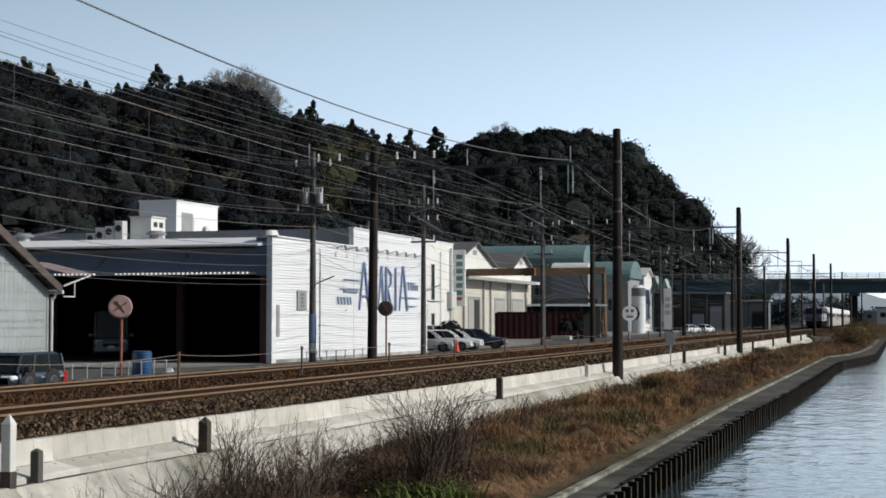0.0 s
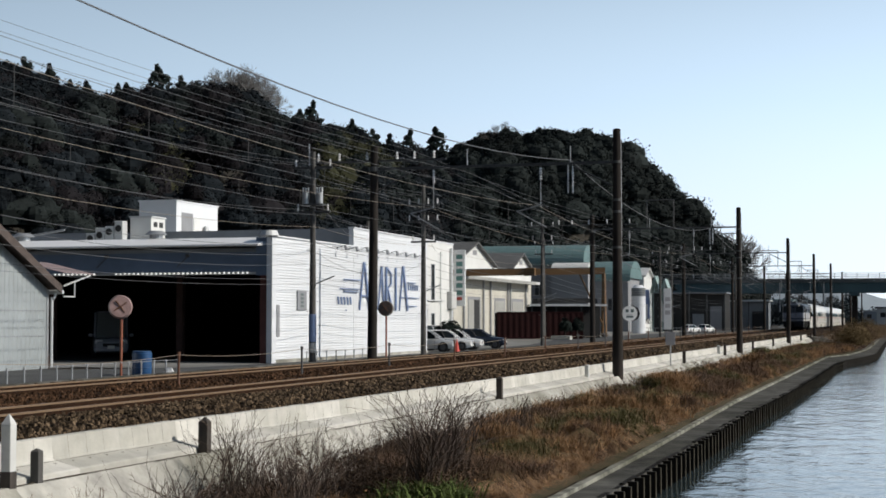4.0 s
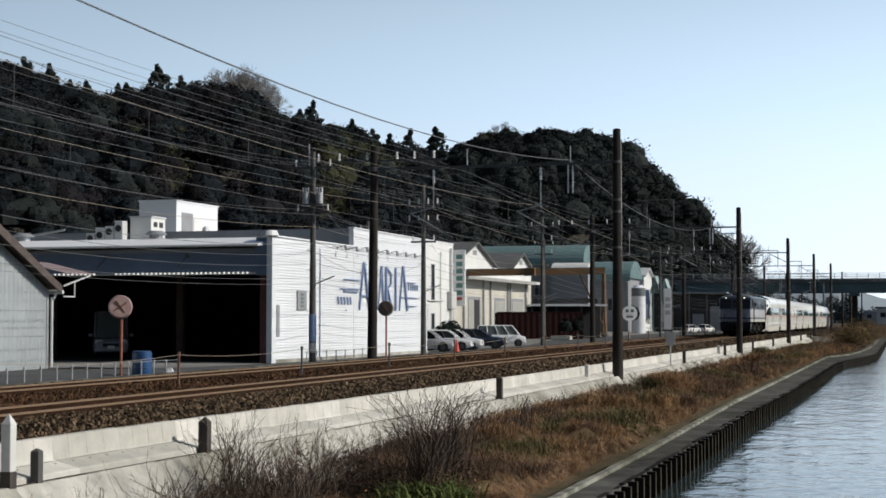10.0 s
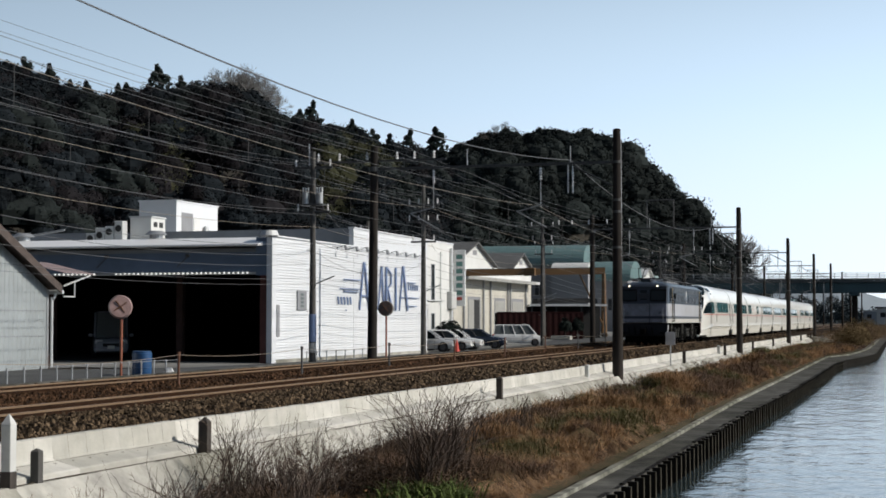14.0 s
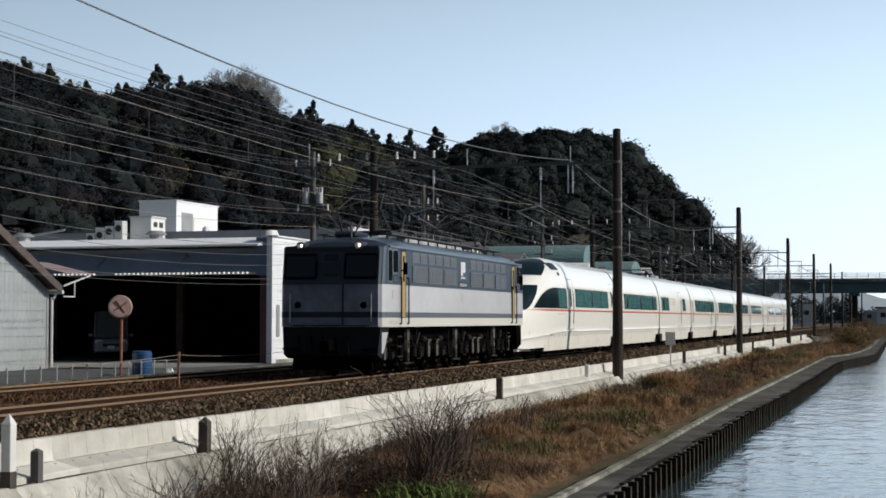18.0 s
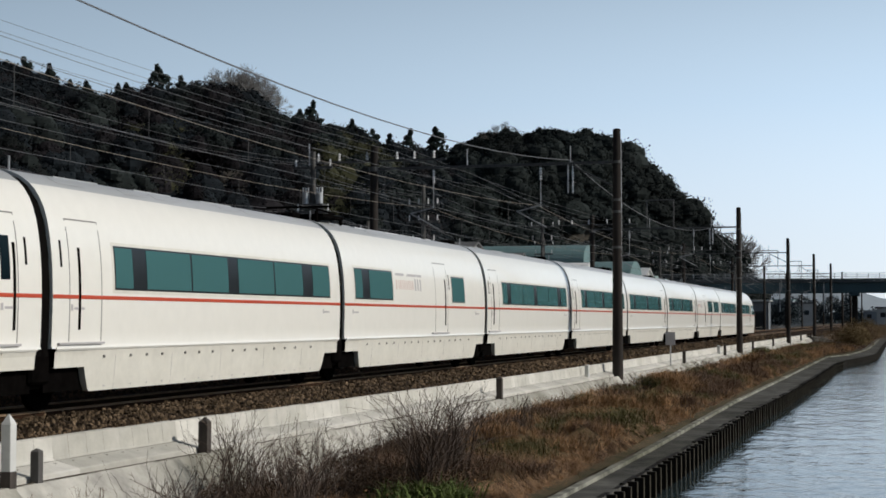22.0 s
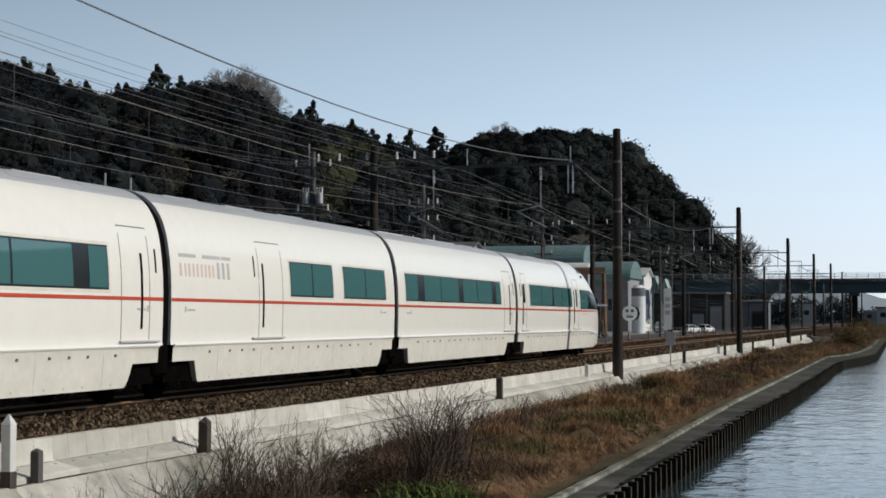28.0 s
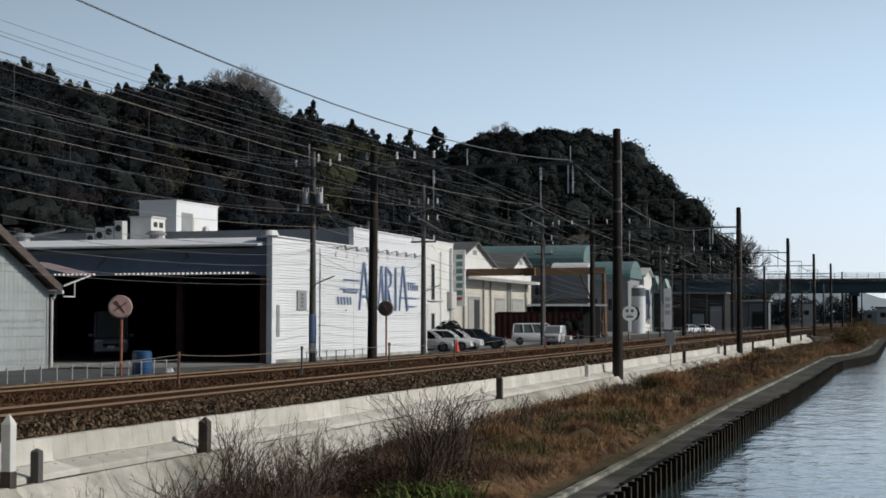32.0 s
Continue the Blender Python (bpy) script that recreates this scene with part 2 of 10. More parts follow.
def ground():
    ys = [-400, -60, -10, 0, 8, 16, 22] + [24 + 2 * i for i in range(75)] + [175, 200, 230, 260, 300, 350, 420, 600, 1000, 3000]
    verts, faces = [], []
    for y in ys:
        xb = bank_x(y)
        row = [(-3000, lane_z(-99, y) - 0.03), (-700, lane_z(-99, y) - 0.03), (-200, lane_z(-99, y) - 0.03), (-80, lane_z(-99, y) - 0.03), (-45, lane_z(-45, y) - 0.03), (-29.7, lane_z(-29.7, y) - 0.03), (-24, -0.32), (-21.4, -0.5), (-17, -0.55), (-12.3, -0.98), (-11.42, -1.0), (-11.0, bank_z(y, 0.0) - 0.06)]
        for s in (0.15, 0.3, 0.45, 0.6, 0.75, 0.9):
            x = -11.0 + (edge_x(y) + 11.0) * s
            row.append((x, bank_z(y, s) + 0.08 * noise.noise(Vector((x * 0.7, y * 0.5, 0)))))
        row += [(edge_x(y), -1.80), (xb - 0.1, -1.86), (xb, -4.4), (30, -4.6), (44, -4.4), (52, -0.6), (200, -0.6), (3000, -0.6)]
        n = len(row)
        verts += [(x, y, z) for x, z in row]
    for j in range(len(ys) - 1):
        for i in range(n - 1):
            faces.append((j * n + i, j * n + i + 1, (j + 1) * n + i + 1, (j + 1) * n + i))
    return solo("ground", raw("ground", verts, faces, M_SOIL), M_SOIL, "brown earth of the railway embankment and canal bank", "ground", kind="structure")


ground()
solo("water", raw("water", [(-7, -400, WATER_Z), (45, -400, WATER_Z), (45, 1500, WATER_Z), (-7, 1500, WATER_Z)], [(0, 1, 2, 3)], M_WATER), M_WATER, "rippled blue-grey canal water reflecting the sky", "water", kind="structure")

# road and factory yards beyond the line
def slab(name, xs, y0, y1, lift, material, label, category):
    """A paved sheet that follows the fall of the lane."""
    ys = [y0 + (y1 - y0) * k / 48 for k in range(49)]
    verts = [(x, y, lane_z(x, y) + lift) for y in ys for x in xs]
    n = len(xs)
    faces = [(j * n + i + 1, j * n + i, (j + 1) * n + i, (j + 1) * n + i + 1) for j in range(48) for i in range(n - 1)]
    solo(name, raw(name, verts, faces, material), material, label, category, kind="structure")


slab("road", (-23.75, -24.2, -27.0, -29.7, -31.0), -60, 420, 0.01, M_ASPHALT, "grey asphalt lane beside the railway", "road")
slab("pavement", (-31.004, -45.0, -75.0), -20, 300, 0.014, M_YARD, "pale concrete yard in front of the factories", "yard")
bm = B(-23.74, -23.5, -60, 420, -0.5, -0.2, 0.02)
solo("kerb", bm, M_CONC_DARK, "low weathered concrete kerb along the lane", "kerb", kind="structure")

TRACKS = (-14.885, -19.67)


def ballast_bed():
    prof = [(-23.4, -0.46), (-22.2, -0.40), (-21.1, -0.11), (-20.42, -0.1), (-20.36, -0.165), (-18.98, -0.165), (-18.92, -0.1), (-18.3, -0.11), (-17.3, -0.2), (-16.3, -0.11), (-15.63, -0.1), (-15.57, -0.165), (-14.2, -0.165), (-14.14, -0.1), (-13.2, -0.11), (-12.25, -0.30), (-12.2, -0.9), (-23.4, -0.9)]
    bm = bmesh.new()
    prism(bm, prof, "y", -200, 900)
    fix(bm)
    return solo("ballast_bed", bm, M_BED_SHADE, "bed of brown crushed stone, darkened for shade between the stones", "ballast", kind="structure")


def bed_z(x):
    return lerp_table([(-23.4, -0.46), (-22.2, -0.40), (-21.1, -0.11), (-20.42, -0.1), (-20.36, -0.165), (-18.98, -0.165), (-18.92, -0.1), (-18.3, -0.11), (-17.3, -0.2), (-16.3, -0.11), (-15.63, -0.1), (-15.57, -0.165), (-14.2, -0.165), (-14.14, -0.1), (-13.2, -0.11), (-12.25, -0.30)], x)


ballast_bed()


def ballast_stones():
    """Loose stones over the bed, denser close to the camera."""
    rng = np.random.default_rng(5)
    base = np.array([(1, 0, -.5), (0.1, 1, -.4), (-.9, .3, -.5), (-.3, -.9, -.4), (.5, .4, .6), (-.4, .1, .7), (.1, -.6, .5)])
    tri = [(0, 1, 4), (1, 2, 5), (2, 3, 5), (3, 0, 6), (0, 4, 6), (1, 5, 4), (3, 6, 5), (4, 5, 6)]
    heaps = {"near": ([], []), "far": ([], [])}
    for y0, y1, cnt, size in ((17, 34, 19000, 0.055), (34, 60, 15000, 0.068), (60, 110, 11000, 0.09), (110, 180, 4000, 0.12)):
        xs = rng.uniform(-22.4, -12.28, cnt)
        yy = rng.uniform(y0, y1, cnt)
        for x, y in zip(xs, yy):
            if any(abs(abs(x - t) - 0.535) < 0.09 for t in TRACKS):
                continue
            inside = any(abs(x - t) < 0.95 for t in TRACKS)
            if inside and (y % 0.62) < 0.26:
                continue
            V, F = heaps["far" if x < TRACKS[0] - 0.5 + rng.normal(scale=0.25) else "near"]
            k = len(V)
            s = size * rng.uniform(0.55, 1.3)
            a = rng.uniform(0, 6.28)
            ca, sa = math.cos(a), math.sin(a)
            z = bed_z(x) + s * 0.25
            sq = rng.uniform(0.5, 1.15, 3)
            for p in base:
                px, py, pz = p * sq * s
                V.append((x + px * ca - py * sa, y + px * sa + py * ca, z + pz))
            F += [(a0 + k, b0 + k, c0 + k) for a0, b0, c0 in tri]
    for key, m, lab in (("near", M_BALLAST, "loose grey-brown crushed track stones"), ("far", M_BALLAST_RED, "rust-stained crushed stones between the tracks")):
        solo("ballast_stones", raw("ballast_stones", *heaps[key], m), m, lab, "stones", kind="stuff")


ballast_stones()


def rail_profile():
    w = [(-0.035, 0), (0.035, 0), (0.035, -0.035), (0.01, -0.05), (0.01, -0.12), (0.065, -0.145), (0.065, -0.155), (-0.065, -0.155), (-0.065, -0.145), (-0.01, -0.12), (-0.01, -0.05), (-0.035, -0.035)]
    return w


def track(cx, label):
    root = thing("railway_track", pose(cx, 0, 0), label, "track")
    for sx in (-0.5335 - 0.035, 0.5335 + 0.035):
        bm = bmesh.new()
        prism(bm, [(sx + u, v) for u, v in rail_profile()], "y", -200, 900)
        fix(bm)
        for f in bm.faces:
            if f.calc_center_median().z > -0.03:
                f.material_index = 1
        part("rail", bm, [M_RAIL, M_RAIL_TOP], root, "rust-brown steel rail with a worn head")
    bm = B(-1.0, 1.0, -0.12, 0.12, -0.32, -0.152, 0.02)
    me = mesh_of(bm, "sleeper")
    put_mats(me, M_SLEEPER)
    for i in range(240):
        ob = part("sleeper", me, M_SLEEPER, root)
        ob.location = (0, 14 + 0.62 * i + 0.13, 0)
    return root


track(TRACKS[0], "near railway track, rusty rails on concrete sleepers")
track(TRACKS[1], "far railway track, rusty rails on concrete sleepers")


# low retaining wall of concrete blocks
M_CONC_STAIN = mat("stained_concrete", (0.33, 0.315, 0.28), 0.9, var=0.35, scale=3.0, stain=0.4)


WALL_FIT = [(0, 0.0), (20, 0.0), (30, -0.06), (50, -0.11), (80, -0.12), (110, -0.16), (160, -0.2), (400, -0.2)]


def wall_fit(y):
    """How far the wall is lowered along its run to fit the camera's view."""
    return lerp_table(WALL_FIT, y)


def retaining_wall():
    root = thing("wall_trackside", pose(-12.1, 0, 0), "low pale concrete retaining wall of L-shaped blocks", "wall", kind="structure")
    prof = [(-0.1, -0.9), (-0.1, -0.16), (0.02, -0.16), (0.04, -0.18), (0.075, -0.47), (0.1, -0.5), (0.5, -0.6), (0.52, -0.62), (0.52, -0.9)]
    meshes = []
    for k in range(4):
        bm = bmesh.new()
        j = lambda: random.uniform(-0.001, 0.001)
        pr = [(u + j(), v + j()) for u, v in prof]
        prism(bm, pr, "y", 0.0005, 1.9995)
        for n_, yy in enumerate((0.45, 0.98, 1.5)):
            w_ = 0.0022 if n_ % 2 else 0.003
            prism(bm, [(0.036, -0.175), (0.0405, -0.175), (0.0775, -0.472), (0.07, -0.472)], "y", yy - w_, yy + w_, mi=1)
        for yy in (0.3, 0.8, 1.3, 1.8):
            box(bm, 0.2, 0.235, yy, yy + 0.03, -0.56, -0.5245, mi=1)
        prism(bm, [(0.08, -0.5), (0.108, -0.503), (0.135, -0.505), (0.135, -0.52), (0.08, -0.52)], "y", 0.002, 1.996, mi=1)
        fix(bm)
        me = mesh_of(bm, "wall_block")
        put_mats(me, [M_CONC, M_CONC_STAIN])
        meshes.append(me)
    y = 6.0
    k = 0
    while y < 204:
        ob = part("wall_block", meshes[k % 4], M_CONC, root)
        ob.location = (random.uniform(-0.0012, 0.0012), y, wall_fit(y) + random.uniform(-0.0015, 0.0015))
        y += 2.0
        k += 1
    return root


retaining_wall()


def revetment():
    """Sloping concrete face below the wall, cast in bays."""
    root = thing("revetment", pose(0, 0, 0), "weathered concrete slope below the trackside wall", "embankment", kind="structure")
    bm = bmesh.new()
    prism(bm, [(-11.5, -1.9), (-11.5, -0.675), (-11.40, -0.675), (-11.02, -1.09), (-10.6, -1.55), (-10.6, -1.9)], "y", 0.008, 3.992)
    fix(bm)
    me = mesh_of(bm, "concrete_bay")
    put_mats(me, M_CONC_OLD)
    for i in range(50):
        ob = part("concrete_bay", me, M_CONC_OLD, root)
        ob.location = (random.uniform(-0.01, 0.01), 6 + 4 * i, wall_fit(6 + 4 * i) + random.uniform(-0.012, 0.008))
    # the return at the end of the wall, across the bank
    bm = bmesh.new()
    loft(bm, [[(x - 0.15, y + 0.4, -1.9), (x - 0.15, y + 0.4, z), (x + 0.1, y, z), (x + 0.35, y - 0.5, z - 0.6), (x + 0.35, y - 0.5, -1.9)] for x, y, z in ((-11.9, 206.5, -0.5), (-9.5, 197.0, -0.75), (-7.2, 186.0, -0.95))])
    part("return_wall", fix(bm), M_CONC_OLD, root, "short concrete return across the bank")
    return root


revetment()


M_SHELF = mat("dark_gravel_shelf", (0.108, 0.104, 0.093), 0.95, spec=0.1, col2=(0.036, 0.035, 0.032), var=0.5, scale=1.1, bump=0.7, bscale=30, stain=0.45)
# paler pile colour with the sunlight painted in
M_PILE_LIT = mat("sunlit_pile_face", (0.07, 0.064, 0.048), 0.9, spec=0.1, var=0.4, scale=3.0, stain=0.4)
M_EDGE = mat("worn_edging_concrete", (0.31, 0.305, 0.26), 0.95, spec=0.1, var=0.5, scale=1.1, bump=0.6, bscale=14, stain=0.5)


def footing():
    """Concrete edging and walkway along the canal, and the sheet piles that hold it."""
    ys = [-10 + 2.0 * i for i in range(134)]
    def strip(name, o0, o1, z0, z1, material, label, rough):
        bm = bmesh.new()
        rings = []
        for y in ys:
            xb = bank_x(y)
            w = rough * noise.noise(Vector((y * 0.35, o0, 3)))
            xe = edge_x(y)
            a, b = (xe - 0.1 + w, xe + 0.07) if o0 < -1.2 else (xe + 0.07, xb)
            rings.append([(a, y, z0), (a, y, z1), (b, y, z1), (b, y, z0)])
        loft(bm, rings)
        fix(bm)
        return solo(name, bm, material, label, "edging", kind="structure")
    strip("trim_edging", -1.28, -1.1, -2.4, -1.655, M_EDGE, "narrow worn concrete edging along the canal path", 0.09)
    strip("trim_walkway", -1.1, 0.0, -2.6, -1.735, M_SHELF, "dark gravelly concrete shelf along the canal", 0.02)
    root = thing("sheet_piling", pose(0, 0, 0), "rusty steel sheet piles lining the canal", "sheet pile", kind="structure")
    bm = bmesh.new()
    prism(bm, [(-0.1, 0.0), (0.0, 0.0), (0.0, 0.32), (0.185, 0.34), (0.2, 0.355), (0.2, 0.45), (0.185, 0.465), (0.0, 0.485), (0.0, 0.78), (-0.1, 0.78)], "z", -4.2, PILE_Z + 0.06)
    fix(bm)
    # outer faces towards the sun get the paler, painted-lit colour
    for f in bm.faces:
        if f.normal.x > 0.9 and f.calc_center_median().x > 0.19:
            f.material_index = 1
    me = mesh_of(bm, "sheet_pile")
    put_mats(me, [M_PILE, M_PILE_LIT])
    y = 4.0
    while y < 124:
        a = bank_x(y)
        ob = part("sheet_pile", me, M_PILE, root)
        ob.location = (a - 0.02 + random.uniform(0, 0.02), y, random.uniform(-0.03, 0.02))
        ob.rotation_euler = (0, 0, -math.atan2(bank_x(y + 0.78) - a, 0.78))
        y += 0.78
    rings = []
    bm = bmesh.new()
    yy = 124.0
    while yy < 256:
        o = 0.02 if int(yy / 0.6) % 2 else 0.13
        rings.append([(bank_x(yy) + o, yy, -4.2), (bank_x(yy) + o, yy, PILE_Z + 0.05), (bank_x(yy) - 0.05, yy, PILE_Z + 0.05), (bank_x(yy) - 0.05, yy, -4.2)])
        yy += 0.6
    loft(bm, rings)
    fix(bm)
    tagged(part("pile_row", bm, M_PILE, root), kind="stuff")


footing()
# ---- poles, gantries and wires of the railway ----
def wire_curve(name, pts, r, material, label="", category="wire", parent=None):
    """A thin tube through a list of points."""
    bm = bmesh.new()
    pts = [Vector(p) for p in pts]
    rings = []
    for i, p in enumerate(pts):
        d = (pts[min(i + 1, len(pts) - 1)] - pts[max(i - 1, 0)]).normalized()
        s = d.cross(Vector((0, 0, 1))).normalized()
        u = s.cross(d)
        rings.append([p + (s * math.cos(a) + u * math.sin(a)) * r for a in (0.8, 2.37, 3.94, 5.5)])
    loft(bm, rings)
    if parent:
        return part(name, bm, material, parent, label)
    return solo(name, bm, material, label, category)


def sag_points(p, q, sag, n=12):
    p, q = Vector(p), Vector(q)
    out = []
    for i in range(n + 1):
        t = i / n
        v = p.lerp(q, t)
        v.z -= sag * 4 * t * (1 - t)
        out.append(v)
    return out


# Y of the gantries; foot and top of the pole beside the canal
GANTRY_Y = [13.3, 63.4, 113.2, 163.3, 212.0, 262.5, 312.5, 362.5, 412.5, 462.5]
FOOT_Z = [-0.68, -0.68, -0.68, -0.55, -0.4, -0.2, -0.2, -0.2, -0.2, -0.2]
TOP_Z = [9.56, 9.56, 9.76, 10.05, 10.4, 10.9, 11.0, 11.0, 11.0, 11.0]
NEAR_X, FAR_X, BEAM_Z = -11.45, -22.35, 8.2


def insulator(bm, p, n=4, r=0.07, h=0.09):
    p = Vector(p)
    for i in range(n):
        cyl(bm, p + Vector((0, 0, -h * i)), p + Vector((0, 0, -h * i - h * 0.55)), r * 0.55, r, seg=8)
    cyl(bm, p + Vector((0, 0, 0.05)), p + Vector((0, 0, -h * n)), 0.02, seg=6)
    return bm


def concrete_pole(x, y, z0, z1, r0, r1, material, label, name="catenary_pole", group="catenary poles", lean=0.0):
    root = thing(name, pose(x, y, z0, 0, lean, 0), label, "pole", group)
    h = z1 - z0
    bm = bmesh.new()
    n = 9
    rings = [[((r0 + (r1 - r0) * t) * math.cos(a), (r0 + (r1 - r0) * t) * math.sin(a), -0.5 + (h + 0.5) * t) for a in [k * math.tau / 14 for k in range(14)]] for t in [i / n for i in range(n + 1)]]
    loft(bm, rings, smooth=True)
    fix(bm)
    part("shaft", bm, material, root)
    return root


for i, y in enumerate(GANTRY_Y):
    root = concrete_pole(NEAR_X, y, FOOT_Z[i], TOP_Z[i], 0.235, 0.165, M_POLE, "dark concrete catenary pole beside the canal bank")
    h = TOP_Z[i] - FOOT_Z[i]
    part("cap", C((0, 0, h), (0, 0, h + 0.05), 0.17, 0.12, seg=14), M_POLE, root)
    for zz in (BEAM_Z, BEAM_Z - 1.6, 6.1, 4.6):
        z = zz - FOOT_Z[i]
        part("band", C((0, 0, z - 0.05), (0, 0, z + 0.05), 0.215, seg=14), M_STEEL, root, "steel band")
    if i < 6:
        bm = C((0.19, 0.02, 0.2), (0.175, 0.02, h - 0.4), 0.018, seg=6)
        part("earth_wire", bm, M_GALV, root)
    far_top = TOP_Z[i] - 0.35
    r2 = concrete_pole(FAR_X, y, -0.4, far_top, 0.22, 0.17, M_POLE, "dark concrete catenary pole beside the lane", lean=0.6 if i == 1 else 0.0)
    if i > 0:
        part("band", C((0, 0, BEAM_Z + 0.3), (0, 0, BEAM_Z + 0.5), 0.21, seg=14), M_STEEL, r2, "steel band")

    # portal beam with hanging frames and insulators
    g = thing("catenary_gantry", pose(0, y, 0), "thin steel portal beam carrying the overhead wires", "gantry", "catenary gantries")
    bz = BEAM_Z + (TOP_Z[i] - 9.56) * 0.8
    bm = B(FAR_X + 0.2, NEAR_X - 0.19, -0.05, 0.05, bz - 0.055, bz + 0.055)
    part("beam", bm, M_STEEL, g)
    part("brace", C((NEAR_X - 0.18, 0, bz - 1.0), (NEAR_X - 2.0, 0, bz - 0.05), 0.035, seg=6), M_STEEL, g)
    part("brace", C((FAR_X + 0.18, 0, bz - 1.0), (FAR_X + 2.0, 0, bz - 0.05), 0.035, seg=6), M_STEEL, g)
    for cx in TRACKS:
        bm = bmesh.new()
        insulator(bm, (cx + 0.15, 0, bz - 0.15), 5, 0.08, 0.11)
        part("insulator", bm, M_INSUL, g, "white porcelain insulator")
        bm = C((cx + 0.15, 0, bz - 0.7), (cx + 0.15, 0, 6.45), 0.02, seg=6)
        cyl(bm, (cx - 0.9, 0, 6.2), (cx + 0.4, 0, 5.5), 0.025, seg=6)
        cyl(bm, (cx + 0.15, 0, 6.45), (cx - 0.9, 0, 6.2), 0.025, seg=6)
        part("steady_arm", bm, M_GALV, g)
    bm = bmesh.new()
    for xx in (-13.44, -18.0):
        cyl(bm, (xx, 0, bz), (xx, 0, bz + 0.75), 0.025, seg=6)
    part("stand_off", bm, M_GALV, g)
    for xx in (-13.34, -13.54):
        bm = bmesh.new()
        insulator(bm, (xx, 0, bz - 0.1), 9, 0.05, 0.13)
        part("insulator", bm, M_INSUL, g, "white porcelain insulator")
    if i >= 2:
        # raised square frame over the beam
        bm = bmesh.new()
        x0, x1 = -16.2, -18.2
        for a, b in (((x0, bz), (x0, bz + 2.1)), ((x1, bz), (x1, bz + 2.1)), ((x0, bz + 2.1), (x1, bz + 2.1))):
            cyl(bm, (a[0], 0, a[1]), (b[0], 0, b[1]), 0.05, seg=6)
        part("raised_frame", bm, M_STEEL, g)

    # far-side cross-arm with feeder insulators
    bm = B(FAR_X - 3.2, FAR_X + 3.4, -0.05, 0.05, bz + 0.32, bz + 0.4)
    part("cross_arm", bm, M_STEEL, g)
    for xx in (-24.9, -23.9, -22.6, -21.2, -20.4, -19.5):
        bm = bmesh.new()
        insulator(bm, (xx, 0, bz + 0.72), 3, 0.075, 0.11)
        part("insulator", bm, M_INSUL, g, "white porcelain insulator")


def line_along(name, x, z_at, sag, r, material, label, y_list=None, x_far=None):
    """A wire from gantry to gantry."""
    ys = y_list or [GANTRY_Y[0] - 50] + GANTRY_Y
    pts = []
    for i, (a, b) in enumerate(zip(ys, ys[1:])):
        s = sag_points((x, a, z_at), (x, b, z_at), sag, 14)
        pts += s if not pts else s[1:]
    return wire_curve(name, pts, r, material, label)


for cx, mz, cz, ms in ((TRACKS[0], 6.45, 5.33, 0.62), (TRACKS[1], 6.45, 5.5, 0.56)):
    line_along("messenger_wire", cx, mz, ms, 0.0075, M_WIRE_BRIGHT, "taut bright messenger wire over the track")
    line_along("contact_wire", cx, cz, 0.02, 0.007, M_WIRE, "thin dark contact wire over the track")
    root = thing("wire_droppers", pose(cx, 0, 0), "short droppers between messenger and contact wire", "droppers")
    for a, b in zip([GANTRY_Y[0]] + GANTRY_Y[1:5], GANTRY_Y[1:6]):
        for k in range(1, 10):
            t = k / 10
            top = mz - ms * 4 * t * (1 - t)
            bm = C((0, a + (b - a) * t, cz), (0, a + (b - a) * t, top + 0.03), 0.006, seg=4)
            part("dropper", bm, M_STEEL, root)
pts = sag_points((-13.44, GANTRY_Y[0] - 50, 7.45), (-13.44, GANTRY_Y[0], 7.45), 1.0, 10) + sag_points((-13.44, GANTRY_Y[0], 7.45), (-13.44, GANTRY_Y[1], 8.35), 0.95, 16)[1:]
for a, b in zip(GANTRY_Y[1:], GANTRY_Y[2:]):
    pts += sag_points((-13.44, a, 8.35), (-13.44, b, 8.35), 1.2, 14)[1:]
wire_curve("feeder_wire", pts, 0.018, M_WIRE, "heavy sagging feeder wire")
for x, z, sg in ((-20.4, 8.95, 0.30), (-21.2, 8.95, 0.30), (-22.6, 8.95, 0.35), (-23.9, 8.95, 0.4)):
    line_along("feeder_wire", x, z, sg, 0.006, M_WIRE, "thin overhead feeder wire")
for x, z, sg in ((-16.9, 7.2, 0.5), (-18.0, 8.0, 0.6), (-22.35, 7.1, 0.35)):
    line_along("feeder_wire", x, z, sg, 0.007, M_WIRE, "dark overhead feeder wire")
# ---- buildings ----
M_WHITE_CLAD = mat("white_cladding", (0.72, 0.735, 0.755), 0.5, var=0.03, scale=0.8, stain=0.07, bump=0.1, bscale=8)
M_GREY_CLAD = mat("grey_corrugated_sheet", (0.33, 0.36, 0.37), 0.55, 0.1, var=0.06, scale=1.2, stain=0.14)
M_SHEETBLUE = mat("blue_grey_fascia", (0.125, 0.175, 0.26), 0.5, 0.1, var=0.08, scale=1.5, stain=0.15)
M_ROOFGREY = mat("pale_roof_sheet", (0.62, 0.63, 0.63), 0.45, 0.1, var=0.05, scale=1.0, stain=0.12)
M_PARAPET = mat("slate_parapet", (0.20, 0.22, 0.245), 0.6, var=0.08, scale=1.0, stain=0.12)
# near black, so that the hall's inner shade is painted in
M_INSHADE = mat("interior_shade", (0.007, 0.006, 0.006), 0.95, var=0.2, scale=1)
M_RUSTBROWN = mat("rust_brown_steel", (0.16, 0.075, 0.045), 0.75, var=0.2, scale=3, stain=0.2)
M_ROOFBROWN = mat("old_brown_roof", (0.10, 0.075, 0.065), 0.8, var=0.2, scale=2, stain=0.25)
